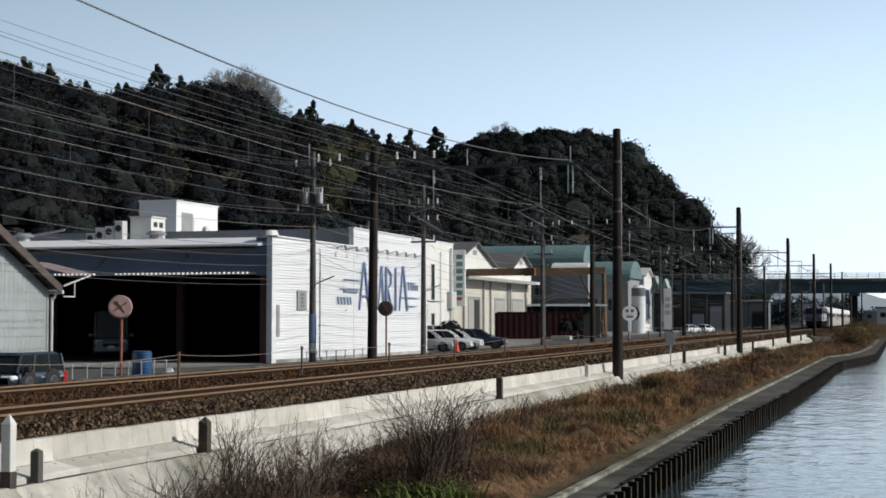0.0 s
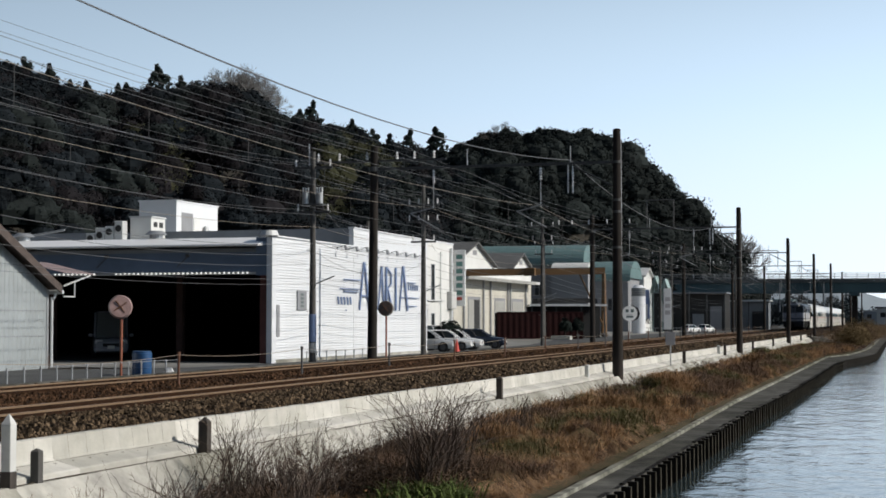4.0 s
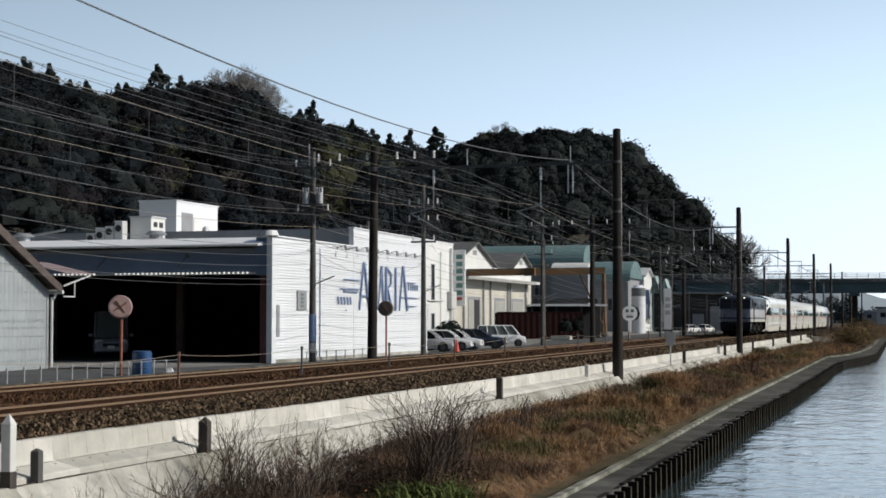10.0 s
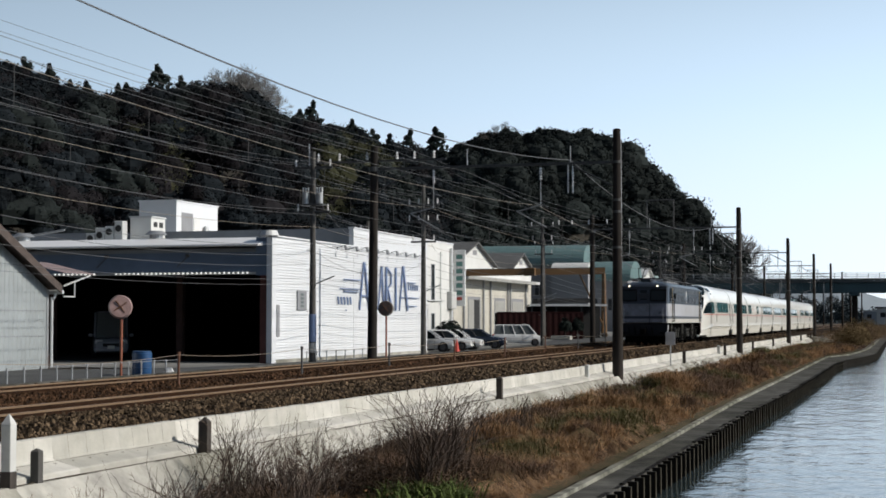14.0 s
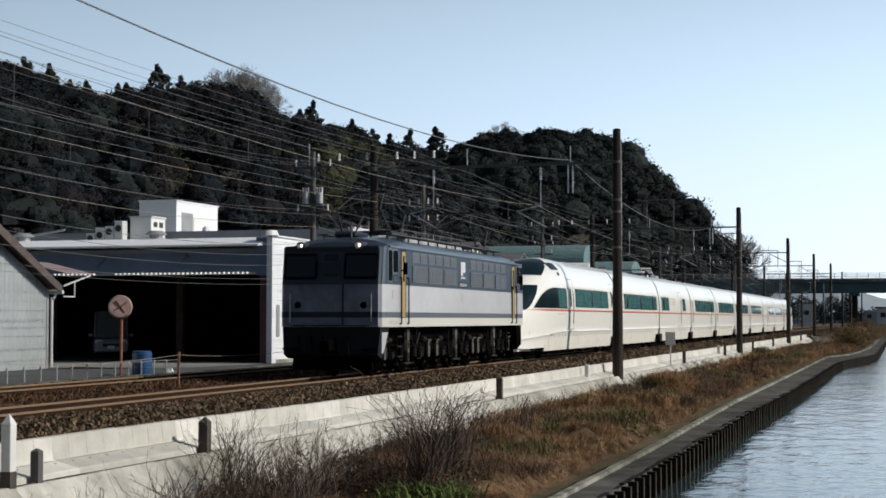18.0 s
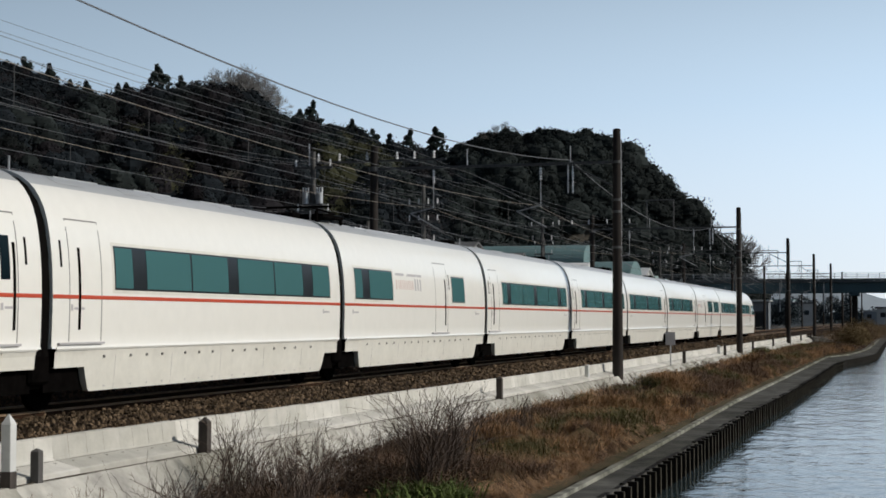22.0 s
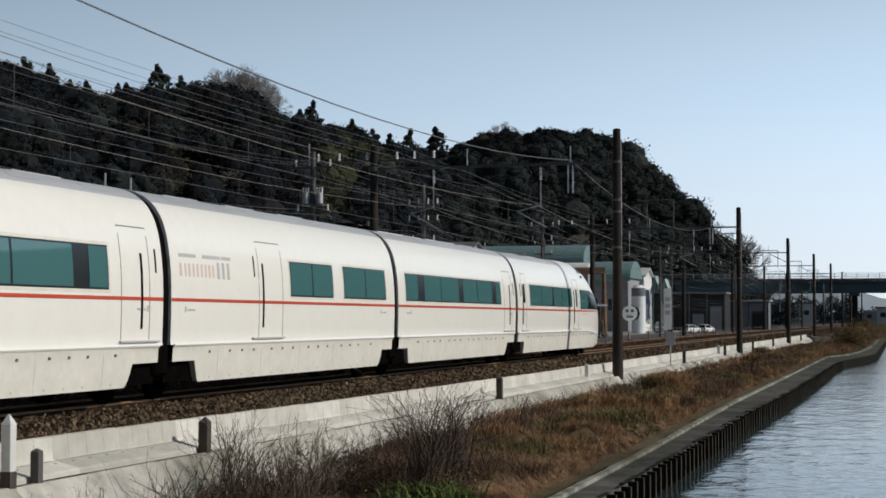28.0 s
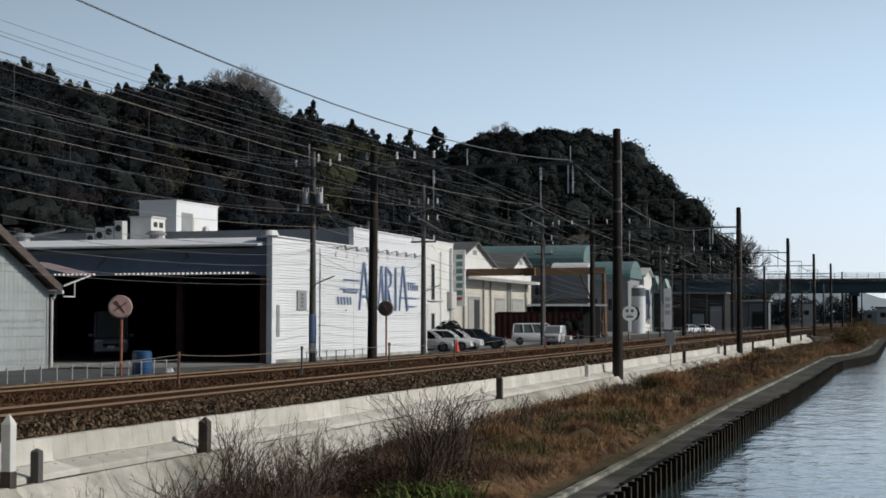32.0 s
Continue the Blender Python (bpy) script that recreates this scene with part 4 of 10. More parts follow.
# --- twin-gabled cream factory ---
def cream_factory():
    root = thing("gabled_factory", pose(0, 0, 0), "cream factory with two white gables and roller doors", "building")
    X, Y0, Y1 = -48.0, 163.5, 200.6
    ze, zr = 7.9, 10.45
    part("wall", B(-80, X, Y0, Y1, GZ, 6.3), M_CREAM, root, "cream lower wall")
    part("upper_wall", B(-80, X + 0.003, Y0, Y1, 6.3, ze), M_GABLE, root, "white upper wall")
    W = 17.5
    part("flat_roof", B(-80, X, Y0 + W, Y1 - 11.9, ze, ze + 0.2), M_DARKROOF, root)
    for a, W, zr in ((Y0, W, zr), (Y1 - 11.8, 12.0, zr - 0.35)):
        m = a + W / 2
        bm = bmesh.new()
        prism(bm, [(a, ze), (a + W, ze), (m, zr)], "x", X - 0.3, X)
        fix(bm)
        part("gable", bm, M_GABLE, root, "white gable")
        for s in (-1, 1):
            bm = bmesh.new()
            e = m + s * (W / 2 + 0.1)
            prism(bm, [(m, zr + 0.05), (e, ze + 0.02), (e, ze + 0.22), (m, zr + 0.25)], "x", -80, X + 0.5)
            fix(bm)
            part("roof_slope", bm, M_DARKROOF, root, "dark grey roof slope")
        part("louvre", B(X, X + 0.06, m - 0.8, m + 0.8, zr - 1.3, zr - 0.75), M_GREYWALL, root)
    W = 17.5
    v = part("roof_ventilator", B(-58, -56, Y0 + W * 0.95, Y0 + W * 1.12, 9.2, 10.6), M_GREYWALL, root, "roof ventilator")
    bm = bmesh.new()
    loft(bm, [[(-58.6, Y0 + W * 0.9, 10.6), (-55.4, Y0 + W * 0.9, 10.6), (-55.4, Y0 + W * 1.17, 10.6), (-58.6, Y0 + W * 1.17, 10.6)], [(-57.3, Y0 + W, 11.4), (-56.7, Y0 + W, 11.4), (-56.7, Y0 + W * 1.07, 11.4), (-57.3, Y0 + W * 1.07, 11.4)]])
    fix(bm)
    part("ventilator_hood", bm, M_DARKROOF, v)
    c = part("canopy", B(X, X + 1.6, Y0 + 0.5, Y1 - 1.5, 6.2, 6.55), M_PALEWALL, root, "long flat canopy")
    for k in range(11):
        part("canopy_panel", B(X + 1.6, X + 1.64, Y0 + 0.6 + 2.95 * k, Y0 + 3.5 + 2.95 * k, 6.14, 6.48), M_SHUTTER, c)
    for y, w, h in ((169.5, 4.8, 3.9), (181.5, 4.5, 3.9), (190.2, 5.4, 3.9)):
        part("door_recess", B(X - 0.1, X + 0.02, y - 0.3, y + w + 0.5, GZ, h + 0.35), M_GREYWALL, root)
        if y < 175:
            # flat black plate; the doorway's shade is its colour
            part("open_bay", B(X - 0.06, X + 0.03, y + 2.4, y + w, GZ, h), M_BLACK, root, "black plate standing for the shade in an open doorway")
            w = 2.3
        d = part("roller_door", B(X - 0.05, X + 0.04, y, y + w, GZ, h), M_SHUTTER, root, "pale roller shutter door")
        for j in range(8):
            part("door_slat", B(X + 0.04, X + 0.06, y, y + w, 0.2 + 0.45 * j, 0.5 + 0.45 * j), M_SHUTTER, d)
    for y in (167.0, 175.5, 178.8, 187.3, 188.5, 196.8):
        part("drain_pipe", C((X + 0.2, y, GZ), (X + 0.2, y, 6.2), 0.13, seg=8), M_GREYWALL, root, "grey drain pipe")
    window_x(root, X, 197.2, 198.2, 3.0, 4.4, 1)
    return root


cream_factory()


def vault(bm, x0, x1, yc, w, z0, h, n=14):
    """A barrel roof along x."""
    rings = []
    for x in (x0, x1):
        rings.append([(x, yc + w / 2 * math.cos(a), z0 + h * math.sin(a)) for a in [math.pi * k / n for k in range(n + 1)]])
    loft(bm, rings)
    return fix(bm)


def vault_hall(xe, yc, w, z0, h, xl, wall_m, label, wins):
    root = thing("vaulted_hall", pose(0, 0, 0), label, "building", "vaulted halls")
    part("wall", B(xl, xe - 0.4, yc - w / 2 + 0.3, yc + w / 2 - 0.3, GZ, z0), wall_m, root)
    part("barrel_roof", vault(bmesh.new(), xl, xe, yc, w, z0, h), M_GREEN, root, "pale green barrel roof")
    part("eaves_beam", B(xl, xe + 0.01, yc - w / 2 - 0.15, yc - w / 2 + 0.1, z0 - 0.5, z0 + 0.1), M_GREEN, root)
    for k in range(int((xe - xl) / 1.2)):
        x = xl + 1.2 * k
        bm = bmesh.new()
        rings = [[(xx, yc + (w / 2 + 0.05) * math.cos(a), z0 + (h + 0.05) * math.sin(a)) for a in [math.pi * (0.5 + 0.5 * j / 8) for j in range(9)]] for xx in (x, x + 0.08)]
        loft(bm, rings, close=False)
        fix(bm)
        part("roof_seam", bm, M_GREEN, root)
    for x in wins:
        wn_ = part("window", B(x, x + 1.3, yc - w / 2 + 0.27, yc - w / 2 + 0.35, z0 - 5.0, z0 - 3.2), M_BUILDGLASS, root, "dark window")
        part("frame", B(x + 0.6, x + 0.7, yc - w / 2 + 0.25, yc - w / 2 + 0.268, z0 - 5.0, z0 - 3.2), M_FRAME, wn_)
    return root


vault_hall(-45.5, 228, 8.5, 10.2, 2.7, -72, M_GREYWALL, "grey hall under a pale green barrel roof", (-60, -57, -53, -48.6))
vault_hall(-40.0, 238, 11, 8.0, 2.7, -60, M_GREYWALL, "grey hall under a second green barrel roof", (-46.5, -43.5))

# white curved annexe in front of the first vault
solo("annexe", vault(bmesh.new(), -49, -43.5, 219.5, 4.5, 8.6, 1.3), M_GABLE, "small white curved roof annexe", "building")
part("wall", B(-49, -43.6, 217.6, 221.4, GZ, 8.6), M_GREYWALL, bpy.data.objects["annexe"])


def far_houses():
    """White gabled houses, a silo and a glass shed near the road bridge."""
    for x, y, w, d, z, r, m in ((-40.1, 246, 6, 8, 8.9, 1.3, M_GABLE), (-46.0, 262, 6, 8, 8.0, 1.5, M_PALEWALL)):
        h = thing("house", pose(x, y, GZ), "white gabled house near the bridge", "house", "far houses")
        part("wall", B(-w, 0, 0, d, 0, z), m, h)
        for s in (-1, 1):
            bm = bmesh.new()
            prism(bm, [(d / 2, z + r), (d / 2 + s * (d / 2 + 0.4), z - 0.1), (d / 2 + s * (d / 2 + 0.4), z + 0.1), (d / 2, z + r + 0.2)], "x", -w - 0.3, 0.4)
            fix(bm)
            part("roof_slope", bm, M_ROOFGREY, h)
        bm = bmesh.new()
        prism(bm, [(0, z), (d, z), (d / 2, z + r)], "x", -w, -0.05)
        fix(bm)
        part("gable", bm, m, h)
        for k in range(3):
            part("window", B(-0.02, 0.04, 1 + 2.2 * k, 2.2 + 2.2 * k, 1.2, 2.6), M_BUILDGLASS, h)
            part("window", B(-0.02, 0.04, 1 + 2.2 * k, 2.2 + 2.2 * k, 4.0, 5.2), M_BUILDGLASS, h)
    s = thing("silo", pose(-34.0, 204, GZ), "white cylindrical silo with a ribbed collar", "silo")
    part("drum", C((0, 0, 0), (0, 0, 5.0), 0.95, seg=22), M_WHITE_CLAD, s)
    part("dome", C((0, 0, 6.1), (0, 0, 6.5), 0.95, 0.5, seg=22), M_WHITE_CLAD, s)
    for k in range(4):
        part("collar_rib", C((0, 0, 5.0 + 0.28 * k), (0, 0, 5.14 + 0.28 * k), 1.0, seg=22), M_GREYWALL, s)
    part("collar", C((0, 0, 5.0), (0, 0, 6.1), 0.9, seg=22), M_TEXTDARK, s)


def frame_shed():
    """Two small glazed gables over a dark open bay."""
    root = thing("glazed_shed", pose(-36.6, 230, GZ), "shed with pale green glazed gables over a dark bay", "shed")
    part("back_wall", B(0, 3.0, 3.0, 3.2, 0, 5.9), M_BLACK, root)
    for k in range(2):
        x = 0.05 + 1.45 * k
        for y in (0.0, 1.5, 3.0):
            bm = bmesh.new()
            for p, q in (((x, y, 5.9), (x + 0.72, y, 8.5 - 0.5 * k)), ((x + 0.72, y, 8.5 - 0.5 * k), (x + 1.44, y, 5.9)), ((x, y, 6.0), (x + 1.44, y, 6.0)), ((x + 0.72, y, 6.0), (x + 0.72, y, 8.4 - 0.5 * k)), ((x, y, 0), (x, y, 6))):
                cyl(bm, p, q, 0.07, seg=6)
            part("truss", bm, M_GLAZE, root, "pale green truss")
        for s in (0, 1):
            bm = bmesh.new()
            a, b = (x, x + 0.72) if not s else (x + 1.44, x + 0.72)
            loft(bm, [[(a, 0, 5.9), (b, 0, 8.5 - 0.5 * k), (b, 0, 8.42 - 0.5 * k), (a, 0, 5.82)], [(a, 3, 5.9), (b, 3, 8.5 - 0.5 * k), (b, 3, 8.42 - 0.5 * k), (a, 3, 5.82)]])
            fix(bm)
            part("glazing", bm, M_GLAZE, root, "pale green glazing")
    part("blue_panel", B(-0.9, -0.05, -0.2, 0.0, 2.0, 6.4), M_LOGOBLUE, root, "blue and white side panel")
    part("white_panel", B(-0.9, -0.3, -0.23, -0.203, 2.0, 4.2), M_GABLE, root)


M_GLAZE = mat("pale_green_glazing", (0.30, 0.40, 0.38), 0.4, var=0.1, scale=1)
far_houses()
frame_shed()


def dark_workshop(x0, x1, y, d, h, wall, roof, label):
    """A low dark workshop with an open front and clutter in its bays."""
    root = thing("workshop", pose(x0, y, GZ), label, "workshop", "dark workshops")
    w = x1 - x0
    part("wall", B(0, w, 1.2, d, 0, h), wall, root)
    part("roof", B(-0.4, w + 0.4, -0.4, d + 0.4, h, h + 0.25), roof, root)
    n = max(2, int(w / 3))
    for k in range(n + 1):
        part("post", B(w * k / n - 0.1, w * k / n + 0.1, 0, 0.2, 0, h), M_STEEL, root)
    for k in range(n):
        part("bay_door", B(w * (k + 0.15) / n, w * (k + 0.8) / n, 1.1, 1.2, 0, h * (0.45 + 0.2 * (k % 2))), (M_GREYWALL, M_BLACK, M_PARAPET)[k % 3], root)


dark_workshop(-41.0, -29.0, 262, 9, 6.3, M_BLACK, M_PARAPET, "low dark workshop near the road bridge")
dark_workshop(-30.5, -23.6, 284, 7, 5.2, M_PARAPET, M_ROOFGREY, "slate workshop with a pale roof under the bridge")


def lean_to():
    """A pale sheet leaning on a frame, with drums and crates under it."""
    root = thing("lean_to", pose(-31.2, 205, GZ), "pale triangular sheet leaning on a steel frame beside the workshops", "shelter")
    bm = bmesh.new()
    loft(bm, [[(0, 0, 4.6), (0, 0.06, 4.6), (0, 0.06, 1.6), (0, 0, 1.6)], [(1.5, 0, 1.75), (1.5, 0.06, 1.75), (1.5, 0.06, 1.6), (1.5, 0, 1.6)]])
    fix(bm)
    part("sheet", bm, M_PALEWALL, root, "pale weathered sheet")
    for x in (0.0, 1.45):
        part("post", C((x, 0.1, 0), (x, 0.1, 4.6 if x < 1 else 1.8), 0.05, seg=8), M_STEEL, root)
    part("rail", C((-2.6, 0.1, 0.75), (4.2, 0.1, 0.75), 0.035, seg=6), M_GALV, root)
    for k in range(8):
        part("rail_post", C((-2.6 + 0.95 * k, 0.1, 0), (-2.6 + 0.95 * k, 0.1, 0.8), 0.03, seg=6), M_GALV, root)


lean_to()


# --- gantry crane, containers and a dark shelter ---
def crane():
    root = thing("gantry_crane", pose(0, 0, 0), "brown steel gantry crane spanning the yard", "crane")
    a, b = Vector((-46.5, 151, 6.35)), Vector((-29.5, 156.1, 6.6))
    d = (b - a).normalized()
    bm = bmesh.new()
    n = d.cross(Vector((0, 0, 1))).normalized()
    for p0, p1 in ((a, b),):
        rings = [[p + n * s * 0.28 + Vector((0, 0, t * 0.32)) for s, t in ((-1, -1), (1, -1), (1, 1), (-1, 1))] for p in (p0, p1)]
        loft(bm, rings)
    fix(bm)
    part("beam", bm, M_CRANE, root, "brown box girder")
    part("rail", C(a + Vector((0, 0, 0.36)), b + Vector((0, 0, 0.36)), 0.05, seg=6), M_STEEL, root)
    for p, name in ((b - d * 0.12, "leg"), (a + d * 0.6, "leg")):
        for s in (-1.3, 1.3):
            bm = C(p + n * s * 0.25 + Vector((0, 0, -0.3)), Vector((p.x, p.y, GZ + 0.3)) + n * s * 1.2, 0.16, seg=8)
            part(name, bm, M_CRANE, root, "sloping ochre leg")
        part("sill_beam", C(Vector((p.x, p.y, GZ + 0.3)) - n * 1.9, Vector((p.x, p.y, GZ + 0.3)) + n * 1.9, 0.2, seg=8), M_CRANE, root)
        part("cross_tie", C(Vector((p.x, p.y, 2.6)) - n * 0.9, Vector((p.x, p.y, 2.6)) + n * 0.9, 0.1, seg=8), M_CRANE, root)
    q = b - d * 2.6
    part("brace", C(b - d * 0.3 + Vector((0, 0, -5.4)), q + Vector((0, 0, -0.3)), 0.1, seg=8), M_CRANE, root)
    part("trolley", B(q.x - 5.5, q.x - 4.3, q.y - 2.0, q.y - 0.9, 6.1, 6.9, 0.05), M_CRANE, root, "crane trolley")
    return root


crane()


def container(x, y, z, rot, L, label, m=M_CONTAINER):
    root = thing("cargo_container", pose(x, y, z, 0, 0, rot), label, "container", "cargo containers")
    bm = bmesh.new()
    rings = []
    n = int(L / 0.14)
    for k in range(n + 1):
        o = 0.0 if k % 4 < 2 else 0.035
        xx = k * L / n
        rings.append([(xx, o, 0.12), (xx, o, 2.5), (xx, 2.43 - o, 2.5), (xx, 2.43 - o, 0.12)])
    loft(bm, rings)
    fix(bm)
    part("corrugated_side", bm, m, root)
    for zz in (0.0, 2.48):
        part("side_rail", B(0, L, -0.02, 0.1, zz, zz + 0.13), m, root)
    for xx in (0.0, L - 0.12):
        part("corner_post", B(xx, xx + 0.12, -0.022, 0.12, 0.0, 2.6), m, root)
    part("door", B(L - 0.02, L + 0.03, 0.1, 2.3, 0.13, 2.47), m, root)
    return root


container(-37.2, 141.5, -0.29, 20, 4.9, "dull red steel cargo container in the yard")
container(-32.6, 143.2, -0.29, 20, 3.4, "dull red steel cargo container beside the shelter")
container(-36.0, 146.5, -0.29, 20, 6.0, "dark red steel cargo container behind the others")


def shelter():
    root = thing("storage_shelter", pose(-35.2, 147, GZ, 0, 0, 20), "dark open storage shelter with a pale roof edge", "shelter")
    part("roof", B(0, 7.5, 0, 4, 3.25, 3.35), M_DARKROOF, root)
    part("roof_edge", B(-0.1, 7.6, -0.1, -0.004, 3.2, 3.4), M_ROOFGREY, root, "pale roof edge")
    for x in (0.1, 2.5, 5, 7.3):
        part("post", B(x, x + 0.12, 0.1, 0.22, 0, 3.25), M_STEEL, root)
    part("back_panel", B(0, 7.5, 3.8, 3.9, 0, 3.2), M_BLACK, root)
    part("upper_deck", B(0.8, 6.2, 1.5, 5, 3.55, 4.0), M_BLACK, root)
    return root


shelter()


# --- road bridge in the distance ---
def road_bridge():
    root = thing("road_bridge", pose(0, 292, 0), "teal steel road bridge on concrete piers across the line", "bridge")
    x0, x1 = -120, 150
    for yy in (0.0, 9.0):
        part("girder", B(x0, x1, yy, yy + 0.5, 6.6, 8.45), M_BRIDGE, root, "dark teal plate girder")
    me = mesh_of(B(-0.04, 0.04, -0.1, -0.003, 6.65, 8.4), "stiffener")
    put_mats(me, M_BRIDGE)
    for k in range(60):
        ob = part("stiffener", me, M_BRIDGE, root)
        ob.location = (x0 + 3 + 3.0 * k, 0, 0)
    part("deck", B(x0, x1, -0.9, 10.2, 8.46, 8.85), M_DECK, root, "concrete deck edge")
    part("kerb_beam", B(x0, x1, -1.0, -0.6, 8.86, 9.15), M_DECK, root)
    for yy in (-0.8, 10.0):
        bm = bmesh.new()
        for z in (9.5, 9.85, 10.15):
            box(bm, x0, x1, yy - 0.03, yy + 0.03, z, z + 0.06)
        part("railing", bm, M_GALV, root, "thin metal railing")
    me = mesh_of(B(-0.05, 0.05, -0.85, -0.75, 9.15, 10.2), "railing_post")
    put_mats(me, M_GALV)
    for k in range(90):
        ob = part("railing_post", me, M_GALV, root)
        ob.location = (x0 + 2 + 2.0 * k, 0, 0)
    for x in (-62, -36, -8.6, 20, 50):
        part("pier", C((x, 5, -3 if x > -9 else -0.4), (x, 5, 6.0), 0.5, seg=14), M_POLE, root, "dark slender pier")
        part("pier_head", B(x - 0.8, x + 0.8, 0.2, 9.4, 6.0, 6.6, 0.1), M_BRIDGE, root)
    for x in (-46, -22, -14):
        part("drain_pipe", C((x, -0.3, 3.0), (x, -0.3, 8.5), 0.1, seg=8), M_GALV, root)


road_bridge()
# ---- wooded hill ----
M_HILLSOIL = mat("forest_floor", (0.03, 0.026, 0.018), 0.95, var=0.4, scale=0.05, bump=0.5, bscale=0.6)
# blue-leaning leaf colours: the hill's distance haze is put into them
M_LEAF = mat("haze_blue_evergreen", (0.0150, 0.0192, 0.0225), 0.9, var=0.4, scale=0.06, rnd=0.1, spec=0.06)
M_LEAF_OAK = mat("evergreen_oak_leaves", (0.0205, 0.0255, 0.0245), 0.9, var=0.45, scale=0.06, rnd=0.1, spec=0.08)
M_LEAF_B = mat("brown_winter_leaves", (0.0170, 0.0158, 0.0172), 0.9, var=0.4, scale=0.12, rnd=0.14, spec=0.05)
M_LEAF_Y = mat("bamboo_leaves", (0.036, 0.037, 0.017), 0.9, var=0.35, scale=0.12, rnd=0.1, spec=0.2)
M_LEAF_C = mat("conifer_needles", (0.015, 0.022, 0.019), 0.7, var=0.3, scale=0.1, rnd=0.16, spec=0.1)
M_BARK = mat("grey_bark", (0.13, 0.11, 0.09), 0.9, var=0.25, scale=3, bump=0.4, bscale=12)
M_TWIG = mat("pale_winter_twigs", (0.115, 0.10, 0.088), 0.9, var=0.2, scale=2)


def sight(px, depth):
    """Plan position at a depth along the line of sight of a picture column."""
    k = (px - 784) / 2700
    a = radians(YAW)
    f, r = Vector((-math.sin(a), math.cos(a))), Vector((math.cos(a), math.sin(a)))
    return (f + r * k) * depth


# tree-line by column, and how far off the ridge and the foot of the slope are
TREE_LINE = [(-400, 88), (0, 116), (60, 134), (130, 160), (200, 166), (250, 158), (300, 160), (340, 146), (400, 150), (480, 200), (520, 208), (560, 214), (620, 228), (660, 248), (700, 254), (745, 262), (800, 268), (830, 244), (885, 222), (920, 234), (960, 222), (1030, 226), (1060, 234), (1100, 254), (1140, 282), (1180, 322), (1210, 348), (1226, 372), (1250, 408), (1288, 424), (1304, 470), (1322, 530), (1340, 560)]
RIDGE_D = [(-400, 285), (0, 270), (440, 278), (660, 292), (800, 302), (960, 300), (1228, 312), (1340, 335)]
FOOT_D = [(-400, 125), (0, 135), (660, 175), (800, 245), (885, 262), (1100, 285), (1228, 300), (1340, 328)]
TREE_H = 6.5


def hill_point(px, s):
    d, f = lerp_table(RIDGE_D, px), lerp_table(FOOT_D, px)
    h = (566 - lerp_table(TREE_LINE, px)) * d / 2700 + EYE.z - TREE_H
    p = sight(px, f + (d - f) * s)
    return Vector((p.x, p.y, -0.4 + max(h + 0.4, 0.2) * (1 - (1 - s) ** 1.5)))


def hill():
    cols = list(range(-400, 1341, 20))
    rows = 12
    verts, faces = [], []
    for px in cols:
        for j in range(rows + 1):
            verts.append(tuple(hill_point(px, j / rows)))
        top = hill_point(px, 1.0)
        p = sight(px, lerp_table(RIDGE_D, px) + 60)
        verts.append((p.x, p.y, top.z * 0.8))
        p = sight(px, lerp_table(RIDGE_D, px) + 300)
        verts.append((p.x, p.y, -0.4))
    n = rows + 3
    for i in range(len(cols) - 1):
        for j in range(n - 1):
            faces.append((i * n + j, (i + 1) * n + j, (i + 1) * n + j + 1, i * n + j + 1))
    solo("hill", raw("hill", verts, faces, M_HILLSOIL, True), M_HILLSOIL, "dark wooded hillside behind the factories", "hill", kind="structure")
    # unseen hill added past the left and behind, to block low sky light
    verts, faces = [], []
    cols = [36 + 8 * k for k in range(25)]
    for i, a in enumerate(cols):
        u = Vector((-math.sin(radians(a)), math.cos(radians(a))))
        h = 46 + 5 * math.sin(i * 1.3)
        d0 = max(62, 110 - 6 * i) if a < 125 else 190
        h = h if a < 125 else 80 + 8 * math.sin(i * 1.3)
        for d, z in ((d0, -0.4), (d0 + 25, h * 0.55), (d0 + 60, h * 0.85), (d0 + 100, h), (420, -0.4)):
            verts.append((u.x * d, u.y * d, z))
    for i in range(len(cols) - 1):
        for j in range(4):
            faces.append((i * 5 + j, (i + 1) * 5 + j, (i + 1) * 5 + j + 1, i * 5 + j + 1))
    solo("backdrop_hill", raw("backdrop_hill", verts, faces, M_HILLSOIL, True), M_HILLSOIL, "wooded range running on behind the railway", "hill", kind="structure")
    # low range across the canal, seen only as a reflection in the carriage windows
    verts, faces = [], []
    for i in range(41):
        y = -400 + 60 * i
        h = (88 + 7 * math.sin(i * 0.55) + 5 * math.sin(i * 1.3)) * max(0.08, min(1.0, (y - 250) / 160))
        verts += [(110, y, -0.7), (190, y, h), (420, y, -0.7)]
    for i in range(40):
        for j in range(2):
            faces.append((i * 3 + j, i * 3 + j + 1, (i + 1) * 3 + j + 1, (i + 1) * 3 + j))
    solo("backdrop_range", raw("backdrop_range", verts, faces, M_LEAF, True), M_LEAF, "wooded range on the other side of the canal", "hill", kind="structure")


hill()


